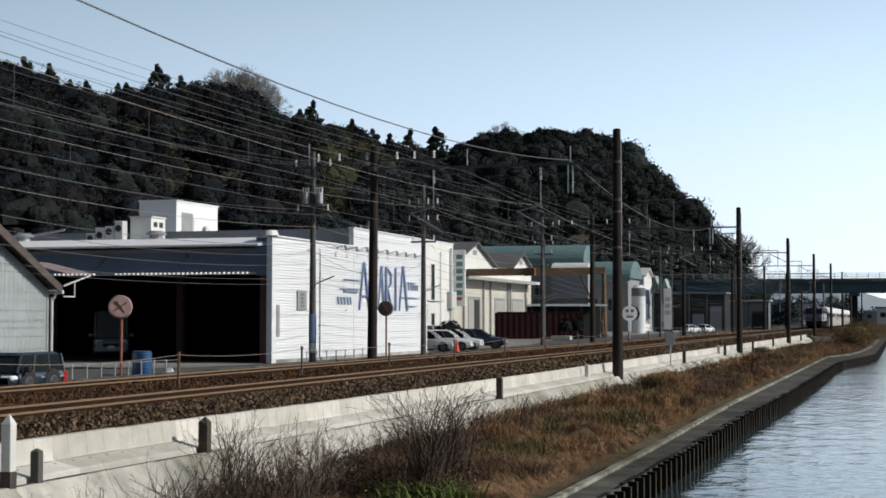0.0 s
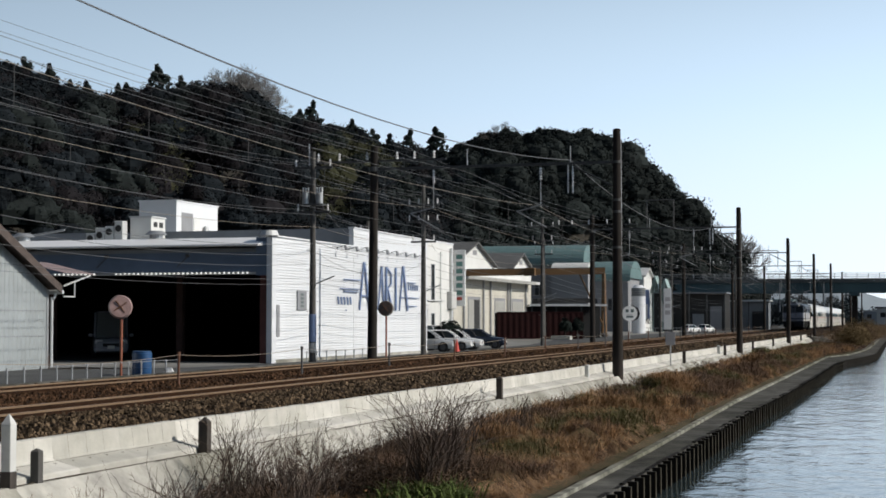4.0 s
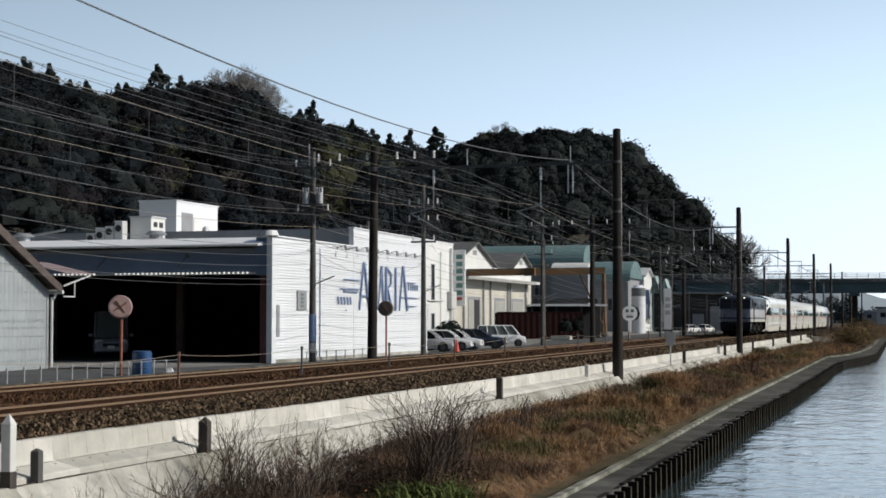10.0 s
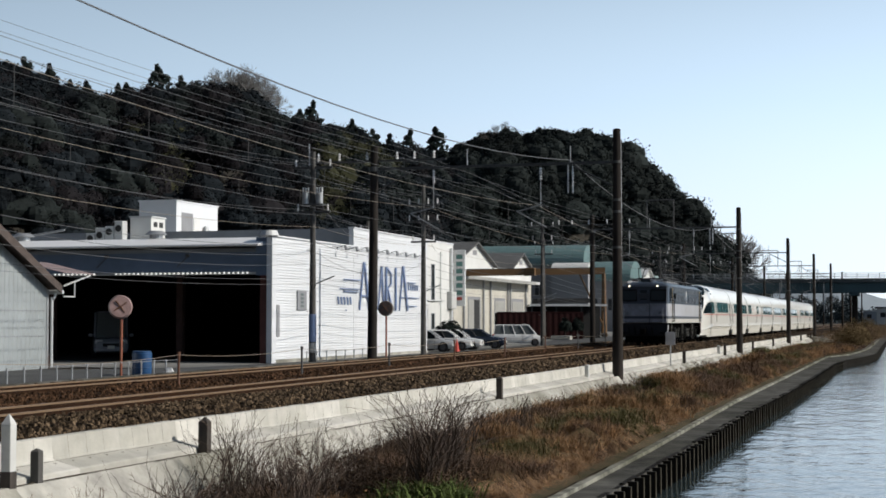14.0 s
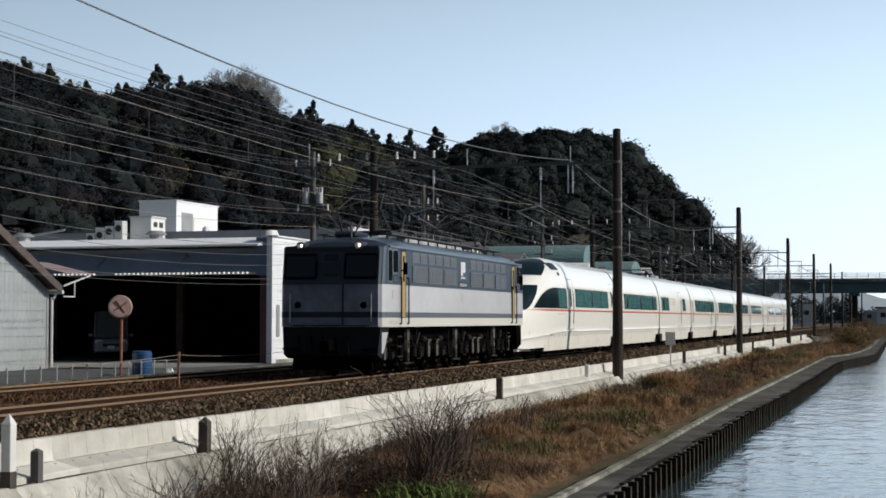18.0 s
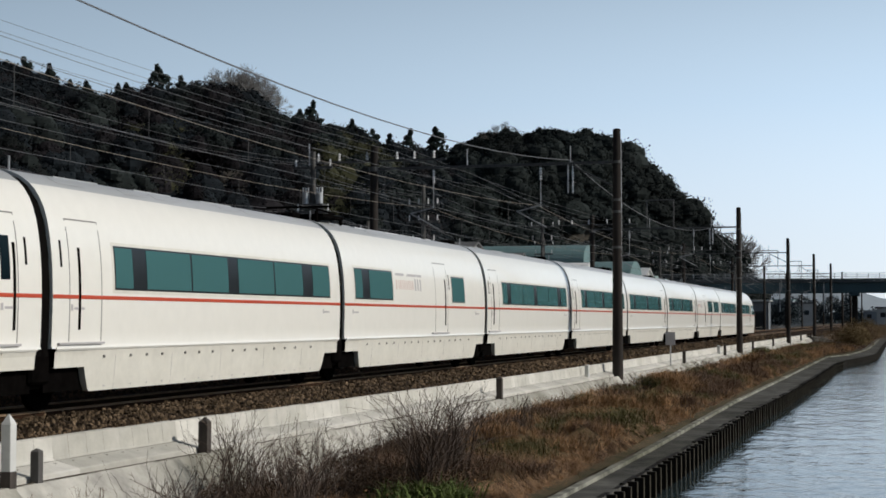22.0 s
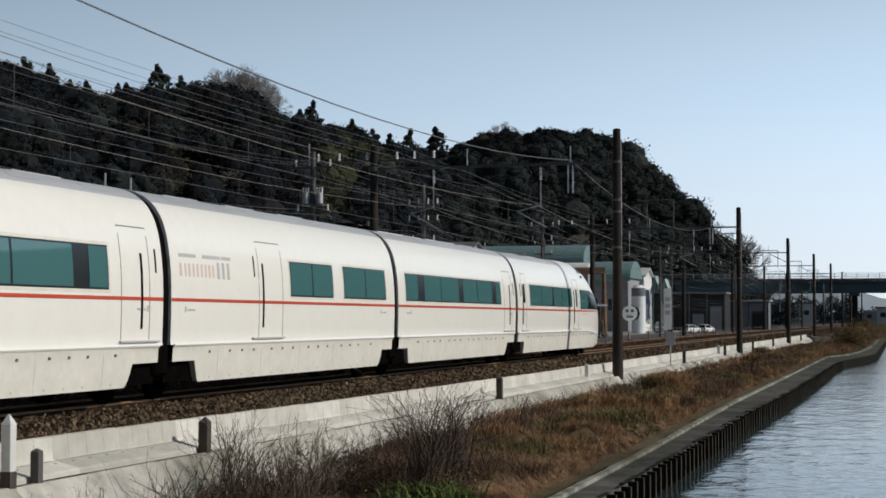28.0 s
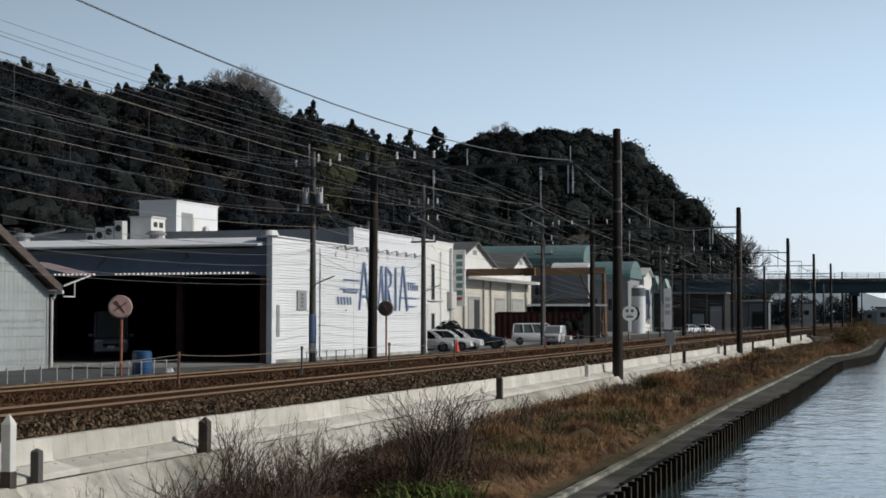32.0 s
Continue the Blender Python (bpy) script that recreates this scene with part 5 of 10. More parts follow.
def clumps(rng, centre, rx, rz, n, size, flat=0.35, rag=0.3):
    """Leaf clumps of one crown as small bent quads near its surface, with gaps."""
    u = rng.normal(size=(n, 3))
    u /= np.linalg.norm(u, axis=1)[:, None]
    u[:, 2] = np.abs(u[:, 2]) * 1.25 - 0.35
    lump = 1 + 0.22 * np.sin(u[:, 0] * 5 + centre[0]) * np.sin(u[:, 1] * 5 + centre[1]) + 0.12 * np.sin(u[:, 2] * 7 + centre[0])
    rad = rng.uniform(0.68, 1.1, n) * lump
    p = np.array(centre) + u * np.array([rx, rx, rz]) * rad[:, None]
    nrm = u + rng.normal(scale=rag, size=(n, 3))
    nrm /= np.linalg.norm(nrm, axis=1)[:, None]
    t = np.cross(nrm, rng.normal(size=(n, 3)))
    t /= np.linalg.norm(t, axis=1)[:, None] + 1e-9
    b = np.cross(nrm, t)
    s = (size * rng.uniform(0.55, 1.35, n))[:, None]
    bend = nrm * s * flat
    a0 = p + t * s - bend * 0.6
    a1 = p + b * s * 0.75 + bend * 0.3
    a2 = p - t * s * 0.9 - bend * 0.7
    a3 = p - b * s * 0.8 + bend * 0.2
    return np.stack([a0, a1, a2, a3], axis=1)


def core(rng, centre, rx, rz):
    """The closed dark body of a crown under its leaf clumps."""
    nu, nv = 12, 7
    lat = np.linspace(-0.45, 1.45, nv + 1)
    lon = np.linspace(0, math.tau, nu + 1)
    lumps = 1 + 0.07 * rng.normal(size=(nv + 1, nu))
    lumps = np.concatenate([lumps, lumps[:, :1]], 1) * 0.58
    x = np.cos(lat)[:, None] * np.cos(lon)[None, :] * rx * lumps + centre[0]
    y = np.cos(lat)[:, None] * np.sin(lon)[None, :] * rx * lumps + centre[1]
    z = np.sin(lat)[:, None] * np.ones(nu + 1)[None, :] * rz * lumps + centre[2]
    g = np.stack([x, y, z], -1)
    return np.stack([g[:-1, :-1], g[:-1, 1:], g[1:, 1:], g[1:, :-1]], 2).reshape(-1, 4, 3)


def lobed_crown(rng, centre, r, rz, lobes, n, size):
    """A broad evergreen crown: rounded lobes of leaves over a closed body."""
    out = [core(rng, centre, r * 1.15, rz * 1.15)]
    for k in range(lobes):
        u = rng.normal(size=3)
        u /= np.linalg.norm(u)
        u[2] = abs(u[2]) * 1.1 - 0.2
        c = np.array(centre) + u * np.array([r, r, rz]) * 0.68
        q = r * rng.uniform(0.3, 0.5)
        out.append(clumps(rng, tuple(c), q, q * 0.85, n, size, 0.35, 0.4))
        out.append(core(rng, tuple(c), q * 1.1, q * 0.95))
    return out


def quads_mesh(name, chunks, material):
    v = np.concatenate(chunks).reshape(-1, 3)
    n = len(v) // 4
    me = bpy.data.meshes.new(name)
    me.vertices.add(n * 4)
    me.vertices.foreach_set("co", v.ravel())
    me.loops.add(n * 4)
    me.loops.foreach_set("vertex_index", np.arange(n * 4))
    me.polygons.add(n)
    me.polygons.foreach_set("loop_start", np.arange(n) * 4)
    me.update(calc_edges=True)
    put_mats(me, material)
    return me


def woods():
    rng = np.random.default_rng(11)
    sets = {"evergreen": [], "brown": [], "bamboo": [], "oak": []}
    for row in range(17):
        s = 0.02 + 0.98 * (row / 16) ** 0.8
        px = -60 + (row % 2) * 14
        while px < 1318:
            j = px + rng.uniform(-24, 24) * (1 if s < 0.97 else 0.4)
            p = hill_point(j, min(1.0, max(0.0, s + rng.uniform(-0.06, 0.06) * (1 if s < 0.97 else 0.3))))
            d = p.length
            r = (1.9 + 3.4 * rng.uniform() ** 1.6) * (0.8 if s > 0.98 else 1.0)
            k = "evergreen"
            pick = rng.uniform()
            if j < 560 and s < 0.93 and pick < 0.55:
                k = "brown"
            elif j < 800 and pick < 0.18:
                k = "brown"
            if 560 < j < 690 and 0.3 < s < 0.75 and pick < 0.8:
                k = "bamboo"
            if 230 < j < 330 and 0.25 < s < 0.5 and pick > 0.7:
                k = "bamboo"
            top = TREE_H if s > 0.97 else TREE_H + rng.uniform(-1.5, 1.0)
            rz = r * rng.uniform(0.8, 1.2)
            if j > 815 or (k == "evergreen" and pick > 0.72):
                r, rz = r * 1.5, rz * 1.2
                sets["oak" if j > 815 or pick > 0.9 else "evergreen"] += lobed_crown(rng, (p.x, p.y, p.z + top - rz), r, rz, 11, 110, 0.22 * d / 270)
            else:
                sets[k].append(clumps(rng, (p.x, p.y, p.z + top - rz), r, rz, int(245 + 70 * rng.uniform()), 0.21 * d / 270, 0.4, 0.4))
                sets[k].append(core(rng, (p.x, p.y, p.z + top - rz), r, rz))
            px += (23 if s < 0.97 else 16) if j < 815 else (36 if s < 0.97 else 22)
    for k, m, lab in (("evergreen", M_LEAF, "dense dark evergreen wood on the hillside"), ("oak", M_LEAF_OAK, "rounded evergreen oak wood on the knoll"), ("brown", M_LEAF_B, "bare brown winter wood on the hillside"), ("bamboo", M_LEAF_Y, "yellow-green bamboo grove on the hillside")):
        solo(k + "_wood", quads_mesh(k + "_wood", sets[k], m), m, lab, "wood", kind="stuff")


woods()


def sticks_mesh(name, segs, material, sides=3):
    """Many thin tapered sticks (p, q, r at p, r at q) as one mesh."""
    p = np.array([tuple(g[0]) for g in segs])
    q = np.array([tuple(g[1]) for g in segs])
    r0 = np.array([g[2] for g in segs])[:, None]
    r1 = np.array([g[3] for g in segs])[:, None]
    d = q - p
    d /= np.linalg.norm(d, axis=1)[:, None] + 1e-9
    ref = np.where(np.abs(d[:, 2:3]) > 0.9, np.array([[1.0, 0, 0]]), np.array([[0, 0, 1.0]]))
    u = np.cross(d, ref)
    u /= np.linalg.norm(u, axis=1)[:, None] + 1e-9
    w = np.cross(d, u)
    chunks = []
    ang = [k * math.tau / sides for k in range(sides + 1)]
    for a, b in zip(ang, ang[1:]):
        ea, eb = u * math.cos(a) + w * math.sin(a), u * math.cos(b) + w * math.sin(b)
        chunks.append(np.stack([p + ea * r0, p + eb * r0, q + eb * r1, q + ea * r1], 1))
    return quads_mesh(name, chunks, material)


def branches(segs, rng, p, d, length, r, depth, spread, up=0.12, kids=3):
    """Forked tapering limbs."""
    q = p + d * length
    mid = p + d * length * 0.5 + Vector(rng.normal(scale=0.05 * length, size=3))
    segs.append((p, mid, r, r * 0.8))
    segs.append((mid, q, r * 0.8, r * 0.58))
    if depth == 0:
        return
    for k in range(kids):
        nd = (d + Vector(rng.normal(scale=spread, size=3)) + Vector((0, 0, up))).normalized()
        branches(segs, rng, q, nd, length * rng.uniform(0.6, 0.8), r * 0.64, depth - 1, spread, up, kids)


M_TWIG_PALE = mat("pale_grey_twigs", (0.25, 0.235, 0.22), 0.9, var=0.2, scale=2)


def bare_tree(base, height, seed, label, depth=5, spread=0.42, twig=M_TWIG):
    rng = np.random.default_rng(seed)
    root = thing("bare_tree", pose(*base), label, "tree", "bare trees")
    part("trunk", C((0, 0, -0.5), (0, 0, height * 0.25), height * 0.022, height * 0.016, seg=8), M_BARK, root)
    segs = []
    for k in range(4):
        d = Vector((rng.normal(scale=0.5), rng.normal(scale=0.5), 1)).normalized()
        branches(segs, rng, Vector((0, 0, height * 0.24)), d, height * 0.22, height * 0.017, depth, spread)
    part("crown", sticks_mesh("crown", segs, twig), twig, root, "open crown of pale bare twigs")
    return root


def conifer(base, height, seed):
    rng = np.random.default_rng(seed)
    root = thing("conifer_tree", pose(*base), "tall dark conifer on the ridge", "tree", "ridge conifers")
    part("trunk", C((0, 0, -1), (0, 0, height * 0.95), 0.22, 0.04, seg=8), M_BARK, root)
    ch = []
    for k in range(9):
        t = k / 8
        r = height * (0.30 * (1 - t) ** 0.8 + 0.04) * rng.uniform(0.8, 1.2)
        ch.append(clumps(rng, (rng.normal(scale=0.25), rng.normal(scale=0.25), height * (0.22 + 0.74 * t)), r, height * 0.09, 60, 0.4, 0.5))
    ob = part("crown", quads_mesh("crown", ch, M_LEAF_C), M_LEAF_C, root, "dark layered needle crown")
    return root


for px, y_top, seed in ((40, 104, 1), (85, 118, 2), (118, 146, 12), (272, 118, 3), (284, 124, 4), (150, 148, 13), (222, 150, 14), (318, 138, 5), (551, 183, 6), (530, 196, 15), (660, 232, 16), (724, 232, 7), (773, 228, 8), (765, 240, 9), (690, 240, 10), (620, 214, 17), (205, 152, 18)):
    p = hill_point(px, 0.99)
    h = (566 - y_top) * lerp_table(RIDGE_D, px) / 2700 + EYE.z - p.z + 1.5
    conifer((p.x, p.y, p.z - 1.5), max(h, 5.0), seed)
for px, s, h, seed in ((440, 0.985, 14.0, 21), (458, 0.98, 12.5, 22), (425, 0.985, 13.0, 27), (408, 0.98, 12.0, 23), (372, 0.99, 10.5, 26), (355, 0.99, 9.5, 28), (885, 0.99, 9.5, 24), (945, 0.99, 8.0, 25)):
    p = hill_point(px, s)
    bare_tree((p.x, p.y, p.z - 1.0), h, seed, "bare winter tree on the ridge", 6 if h > 12.2 else 5, 0.5, M_TWIG_PALE if 400 < px < 460 else M_TWIG)
for px, d, h, seed in ((1240, 322, 25.0, 31), (1268, 326, 24.0, 32), (1290, 328, 21.0, 33)):
    p = sight(px, d)
    bare_tree((p.x, p.y, -0.4), h, seed, "bare pale tree at the foot of the hill", 5, 0.36, M_TWIG_PALE)
# ---- the train ----
def paint(name, col, rough=0.25, var=0.02, coat=0.6, stain=0.05, scale=0.7):
    m = mat(name, col, rough, var=var, scale=scale, stain=stain)
    b = m.node_tree.nodes["Principled BSDF"]
    b.inputs["Coat Weight"].default_value = coat
    b.inputs["Coat Roughness"].default_value = 0.08
    return m


M_TWHITE = paint("white_train_paint", (0.77, 0.75, 0.69), 0.3, stain=0.0, coat=0.4, scale=3.0)
M_TSKIRT = paint("pale_skirt_paint", (0.70, 0.675, 0.60), 0.4, var=0.06, stain=0.06, scale=4.0, coat=0.2)
M_TROOF = paint("light_grey_roof", (0.40, 0.41, 0.42), 0.5, coat=0.1, stain=0.2)
M_TRED = paint("vermilion_stripe", (0.50, 0.075, 0.035), 0.3, coat=0.3)
M_TGLASS = glass_mat("teal_train_glass", (0.055, 0.14, 0.145), 0.06, 0.6)
M_TGLASS_DARK = glass_mat("dark_teal_glass", (0.005, 0.012, 0.015), 0.2, 0.04)
M_WINBLACK = mat("window_black", (0.012, 0.014, 0.015), 0.3, var=0.1, scale=3)
M_RUBBER = mat("black_rubber", (0.007, 0.0065, 0.006), 0.9, spec=0.0, var=0.2, scale=5)
# near black: the shade beneath the bodies is put into the colour
M_UNDER = mat("near_black_underframe", (0.0035, 0.003, 0.0028), 0.9, 0.0, spec=0.01, var=0.35, scale=4, bump=0.3, bscale=20)
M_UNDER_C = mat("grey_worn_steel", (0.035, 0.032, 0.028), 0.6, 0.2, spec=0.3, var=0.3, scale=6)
M_UNDER_L = mat("near_black_bogie_steel", (0.0065, 0.006, 0.0055), 0.6, 0.0, spec=0.2, var=0.3, scale=5)
M_CATCH = mat("dull_steel_catch", (0.10, 0.095, 0.085), 0.6, var=0.1, scale=6)
M_UNDER_P = mat("pale_casting", (0.11, 0.104, 0.09), 0.7, spec=0.3, var=0.35, scale=6, stain=0.4)
M_SEAM = mat("grey_door_seal", (0.19, 0.18, 0.165), 0.7, var=0.1, scale=5)
M_BAR = mat("grey_lettering", (0.42, 0.40, 0.40), 0.6, var=0.05, scale=4)
M_BAR_RED = mat("dull_red_lettering", (0.60, 0.47, 0.43), 0.6, var=0.05, scale=4)

# half-width of the express car by height
SECT = [(0.33, 1.335), (0.5, 1.36), (0.8, 1.385), (1.03, 1.40), (1.085, 1.43), (1.13, 1.41), (1.35, 1.415), (1.7, 1.425), (2.1, 1.425), (2.4, 1.415), (2.7, 1.39), (3.0, 1.35), (3.22, 1.305), (3.43, 1.24), (3.58, 1.17), (3.74, 1.07), (3.85, 0.96), (3.97, 0.8), (4.06, 0.6), (4.11, 0.4), (4.135, 0.2), (4.14, 0.0)]
TOPZ = SECT[-1][0]
NOSE_TOP = [(0, 1.5), (0.1, 1.8), (0.25, 2.1), (0.5, 2.4), (1.0, 2.68), (1.6, 2.9), (2.2, 3.06), (2.8, 3.26), (3.5, 3.5), (4.2, 3.74), (5.0, 3.96), (5.8, 4.1), (6.6, 4.17), (7.6, 4.18), (9.0, 4.15), (10, 4.14), (60, 4.14)]
NOSE_BOT = [(0, 1.2), (0.12, 0.75), (0.35, 0.5), (0.8, 0.36), (1.2, 0.33), (60, 0.33)]
NOSE_W = [(0, 0.06), (0.08, 0.24), (0.25, 0.41), (0.6, 0.57), (1.1, 0.70), (1.8, 0.82), (2.6, 0.905), (3.6, 0.965), (4.8, 1.0), (60, 1.0)]


def half_width(s, z):
    zt, zb = lerp_table(NOSE_TOP, s), lerp_table(NOSE_BOT, s)
    v = (z - zb) / (zt - zb)
    if v > 1:
        return 0.0
    return lerp_table(SECT, 0.33 + max(v, 0.0) * (TOPZ - 0.33)) * lerp_table(NOSE_W, s)


def tip_s(z):
    lo, hi = 0.0, 8.0
    for _ in range(24):
        m = (lo + hi) / 2
        if half_width(m, z) > 0.0:
            hi = m
        else:
            lo = m
    return hi


def skin_panel(s0, s1, z0, z1, off, wf, ns=2, nz=4, thick=0.02):
    """A sheet that follows the flank (+x side), off metres proud of it."""
    bm = bmesh.new()
    grid = [[bm.verts.new((wf(s0 + (s1 - s0) * i / ns, z0 + (z1 - z0) * j / nz) + off, s0 + (s1 - s0) * i / ns, z0 + (z1 - z0) * j / nz)) for j in range(nz + 1)] for i in range(ns + 1)]
    back = [[bm.verts.new((v.co.x - thick, v.co.y, v.co.z)) for v in r] for r in grid]
    for i in range(ns):
        for j in range(nz):
            bm.faces.new((grid[i][j], grid[i + 1][j], grid[i + 1][j + 1], grid[i][j + 1])).smooth = nz > 3
    edge = [grid[i][0] for i in range(ns + 1)] + [grid[ns][j] for j in range(1, nz + 1)] + [grid[i][nz] for i in range(ns - 1, -1, -1)] + [grid[0][j] for j in range(nz - 1, 0, -1)]
    eb = [back[i][0] for i in range(ns + 1)] + [back[ns][j] for j in range(1, nz + 1)] + [back[i][nz] for i in range(ns - 1, -1, -1)] + [back[0][j] for j in range(nz - 1, 0, -1)]
    for i in range(len(edge)):
        j = (i + 1) % len(edge)
        bm.faces.new((edge[i], edge[j], eb[j], eb[i]))
    return bm


class Both:
    """A flank piece that is wanted on both sides, one object a side."""
    def __init__(self, bm):
        self.bm = bm


def mirror_x(bm):
    return Both(bm)


def mirrored_copy(bm):
    c = bm.copy()
    for v in c.verts:
        v.co.x = -v.co.x
    bmesh.ops.reverse_faces(c, faces=c.faces[:])
    return c


def flip_y(bm, length):
    for v in bm.verts:
        v.co.y = length - v.co.y
    bmesh.ops.reverse_faces(bm, faces=bm.faces[:])
    return bm


FLAT = lambda s, z: lerp_table(SECT, z)


def shell(length, nose, z_lo, z_hi, gap=0.17, start=0.0, stop=None):
    """Body sides and roof, as one skin from front to rear; nose: a nose at the front."""
    bm = bmesh.new()
    ss = ([0.0, 0.03, 0.08, 0.15, 0.25, 0.4, 0.6, 0.85, 1.1, 1.4, 1.8, 2.2, 2.6, 3.1, 3.6, 4.2, 4.8, 5.4, 6.2, 7, 8, 9, 10] if nose else [gap]) + [length * 0.6, length - gap]
    ss = [start] * (start > 0) + [v for v in ss if v > start and (stop is None or v < stop)] + [stop] * (stop is not None)
    rings = []
    zs = [z for z, w in SECT if z_lo - 1e-6 <= z <= z_hi + 1e-6]
    for s in ss:
        zt, zb = (lerp_table(NOSE_TOP, s), lerp_table(NOSE_BOT, s)) if nose else (TOPZ, 0.33)
        wm = lerp_table(NOSE_W, s) if nose else 1.0
        half = [(lerp_table(SECT, z) * wm, zb + (z - 0.33) / (TOPZ - 0.33) * (zt - zb)) for z in zs]
        ring = [(w, s, z) for w, z in half] + [(-w, s, z) for w, z in half[::-1] if w > 1e-6]
        rings.append(ring)
    vs = loft(bm, rings, close=True, caps=True, smooth=True)
    fix(bm)
    for f in bm.faces:
        c = f.calc_center_median()
        if len(f.verts) > 4 or abs(f.normal.y) > 0.95:
            f.smooth = False
        elif c.z > 3.9 and (c.y > 8.5 or not nose) and abs(c.x) > 0.05:
            f.material_index = 1
    return bm


def add(name, bm, material, root, L, mir, label=""):
    """A part of a car; a pair of parents takes the near and the far piece."""
    near, far = root if isinstance(root, tuple) else (root, root)
    if isinstance(bm, Both):
        b2 = mirrored_copy(bm.bm)
        if mir:
            flip_y(bm.bm, L), flip_y(b2, L)
        return part(name, bm.bm, material, near, label), part(name, b2, material, far, label)
    if mir:
        flip_y(bm, L)
    return part(name, bm, material, near, label)


def express_car(kind, L, mirrored, label):
    """kind: nose, long (one long window band), lounge (short windows and lettering), counter."""
    root = thing("express_car", None, label, "train car", "express train cars")
    nose = kind == "nose"
    wf = half_width if nose else FLAT
    body = add("body", shell(L, nose, 1.085, TOPZ), [M_TWHITE, M_TROOF], root, L, mirrored, "glossy white curved body shell with a grey roof strip")
    # skirt in two runs that leave the bogie gaps open
    front_gap = 0.5 if nose else 1.28
    if nose:
        bm = shell(L, True, 0.33, 1.085, 1.28, 3.4)
        add("skirt", bm, M_TSKIRT, root, L, mirrored, "pale skirt with small catches")
        add("bumper", shell(L, True, 0.5, 1.13, 1.28, 0.0, 3.39), M_TWHITE, root, L, mirrored, "rounded white nose bumper")
        add("spoiler", fix(prism_bm([(0.7, 0.36), (2.9, 0.33), (2.9, 0.4), (0.72, 0.42)], -0.85, 0.85, "x")), M_TWHITE, root, L, mirrored, "thin white plate under the nose")
        add("skirt_end", mirror_x(skin_panel(L - 1.281, L - 0.3, 0.76, 1.075, 0.0, FLAT, 2, 3, 0.1)), M_TSKIRT, root, L, mirrored)
    else:
        def skirt_foot(s):
            d = min(s - 1.28, L - 1.12 - s)
            return 0.33 if d > 0.26 else 0.76 if d < 0.0 else 0.76 - 0.43 * math.sin(min(1.0, d / 0.26) * math.pi / 2)
        bm = bmesh.new()
        cols = []
        stops = [0.3, 1.279] + [1.28 + 0.26 * k / 6 for k in range(7)] + [1.6, 3.0, L / 2, L - 3.0, L - 1.5] + [L - 1.12 - 0.26 * (6 - k) / 6 for k in range(7)] + [L - 1.119, L - 0.3]
        for s in stops:
            zb = skirt_foot(s)
            cols.append([bm.verts.new((FLAT(s, zb) - 0.12, s, zb + 0.01))] + [bm.verts.new((FLAT(s, zb + (1.075 - zb) * j / 5), s, zb + (1.075 - zb) * j / 5)) for j in range(6)])
        for p, q in zip(cols, cols[1:]):
            for j in range(6):
                bm.faces.new((p[j], q[j], q[j + 1], p[j + 1])).smooth = j > 0
        add("skirt", mirror_x(bm), M_TSKIRT, root, L, mirrored, "pale skirt with small catches and bogie cut-outs")
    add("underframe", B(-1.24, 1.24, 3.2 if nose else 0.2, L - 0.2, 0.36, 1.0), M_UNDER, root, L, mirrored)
    # white ledge between body and skirt
    bm = mirror_x(skin_panel(1.6 if nose else 0.3, L - 0.3, 1.05, 1.115, 0.018, wf, 10, 2))
    add("ledge", bm, M_TWHITE, root, L, mirrored)
    # red waistline
    bm = skin_panel(1.3 if nose else 0.18, L - 0.18, 1.925, 1.99, 0.009, wf, 60, 2, 0.012)
    if nose:
        for v in bm.verts:                       # the stripe thins out towards the nose
            v.co.z = 1.962 + (v.co.z - 1.962) * max(0.06, min(1.0, (v.co.y - 1.3) / 2.3))
    bm = mirror_x(bm)
    add("stripe", bm, M_TRED, root, L, mirrored, "vermilion waist stripe")

    def window(s0, s1, z0=2.1, z1=2.98, panes=0, curt=True):
        fr = mirror_x(skin_panel(s0 - 0.07, s1 + 0.07, z0 - 0.06, z1 + 0.06, 0.003, wf, 6, 6, 0.01))
        w = add("window_surround", fr, M_TSKIRT, root, L, mirrored)
        bk = mirror_x(skin_panel(s0, s1, z0, z1, 0.006, wf, 6, 6, 0.01))
        w = add("window", bk, M_WINBLACK, root, L, mirrored, "flush window band")
        if isinstance(panes, int):
            n = max(1, panes)
            step = (s1 - s0) / n
            panes = [(s0 + k * step, s0 + (k + 1) * step - (0.3 if k % 2 and k < n - 1 else 0.0)) for k in range(n)]
        for a, b in panes:
            g = mirror_x(skin_panel(a + 0.035, b - 0.035, z0 + 0.035, z1 - 0.035, 0.010, wf, 2, 6, 0.006))
            add("pane", g, M_TGLASS, w, L, mirrored, "teal tinted pane")

    def door(s0, s1, handle):
        for a, b, c, d in ((s0, s0 + 0.025, 1.2, 3.28), (s1 - 0.025, s1, 1.2, 3.28), (s0, s1, 3.265, 3.29)):
            g = mirror_x(skin_panel(a, b, c, d, 0.003, wf, 2, 8, 0.006))
            add("door_seam", g, M_SEAM, root, L, mirrored)
        g = mirror_x(skin_panel(handle, handle + 0.055, 1.4, 2.8, 0.02, wf, 1, 8, 0.03))
        add("door_rail", g, M_RUBBER, root, L, mirrored, "long dark grab rail")
        g = mirror_x(skin_panel(s0 - 0.35, s1 + 0.05, 1.15, 1.185, 0.05, wf, 2, 1, 0.06))
        add("door_step", g, M_BAR, root, L, mirrored)

    def slot(s, z0, z1, w=0.06, m=None):
        add("slot", mirror_x(skin_panel(s, s + w, z0, z1, 0.006, wf, 1, 4, 0.01)), m or M_RUBBER, root, L, mirrored)

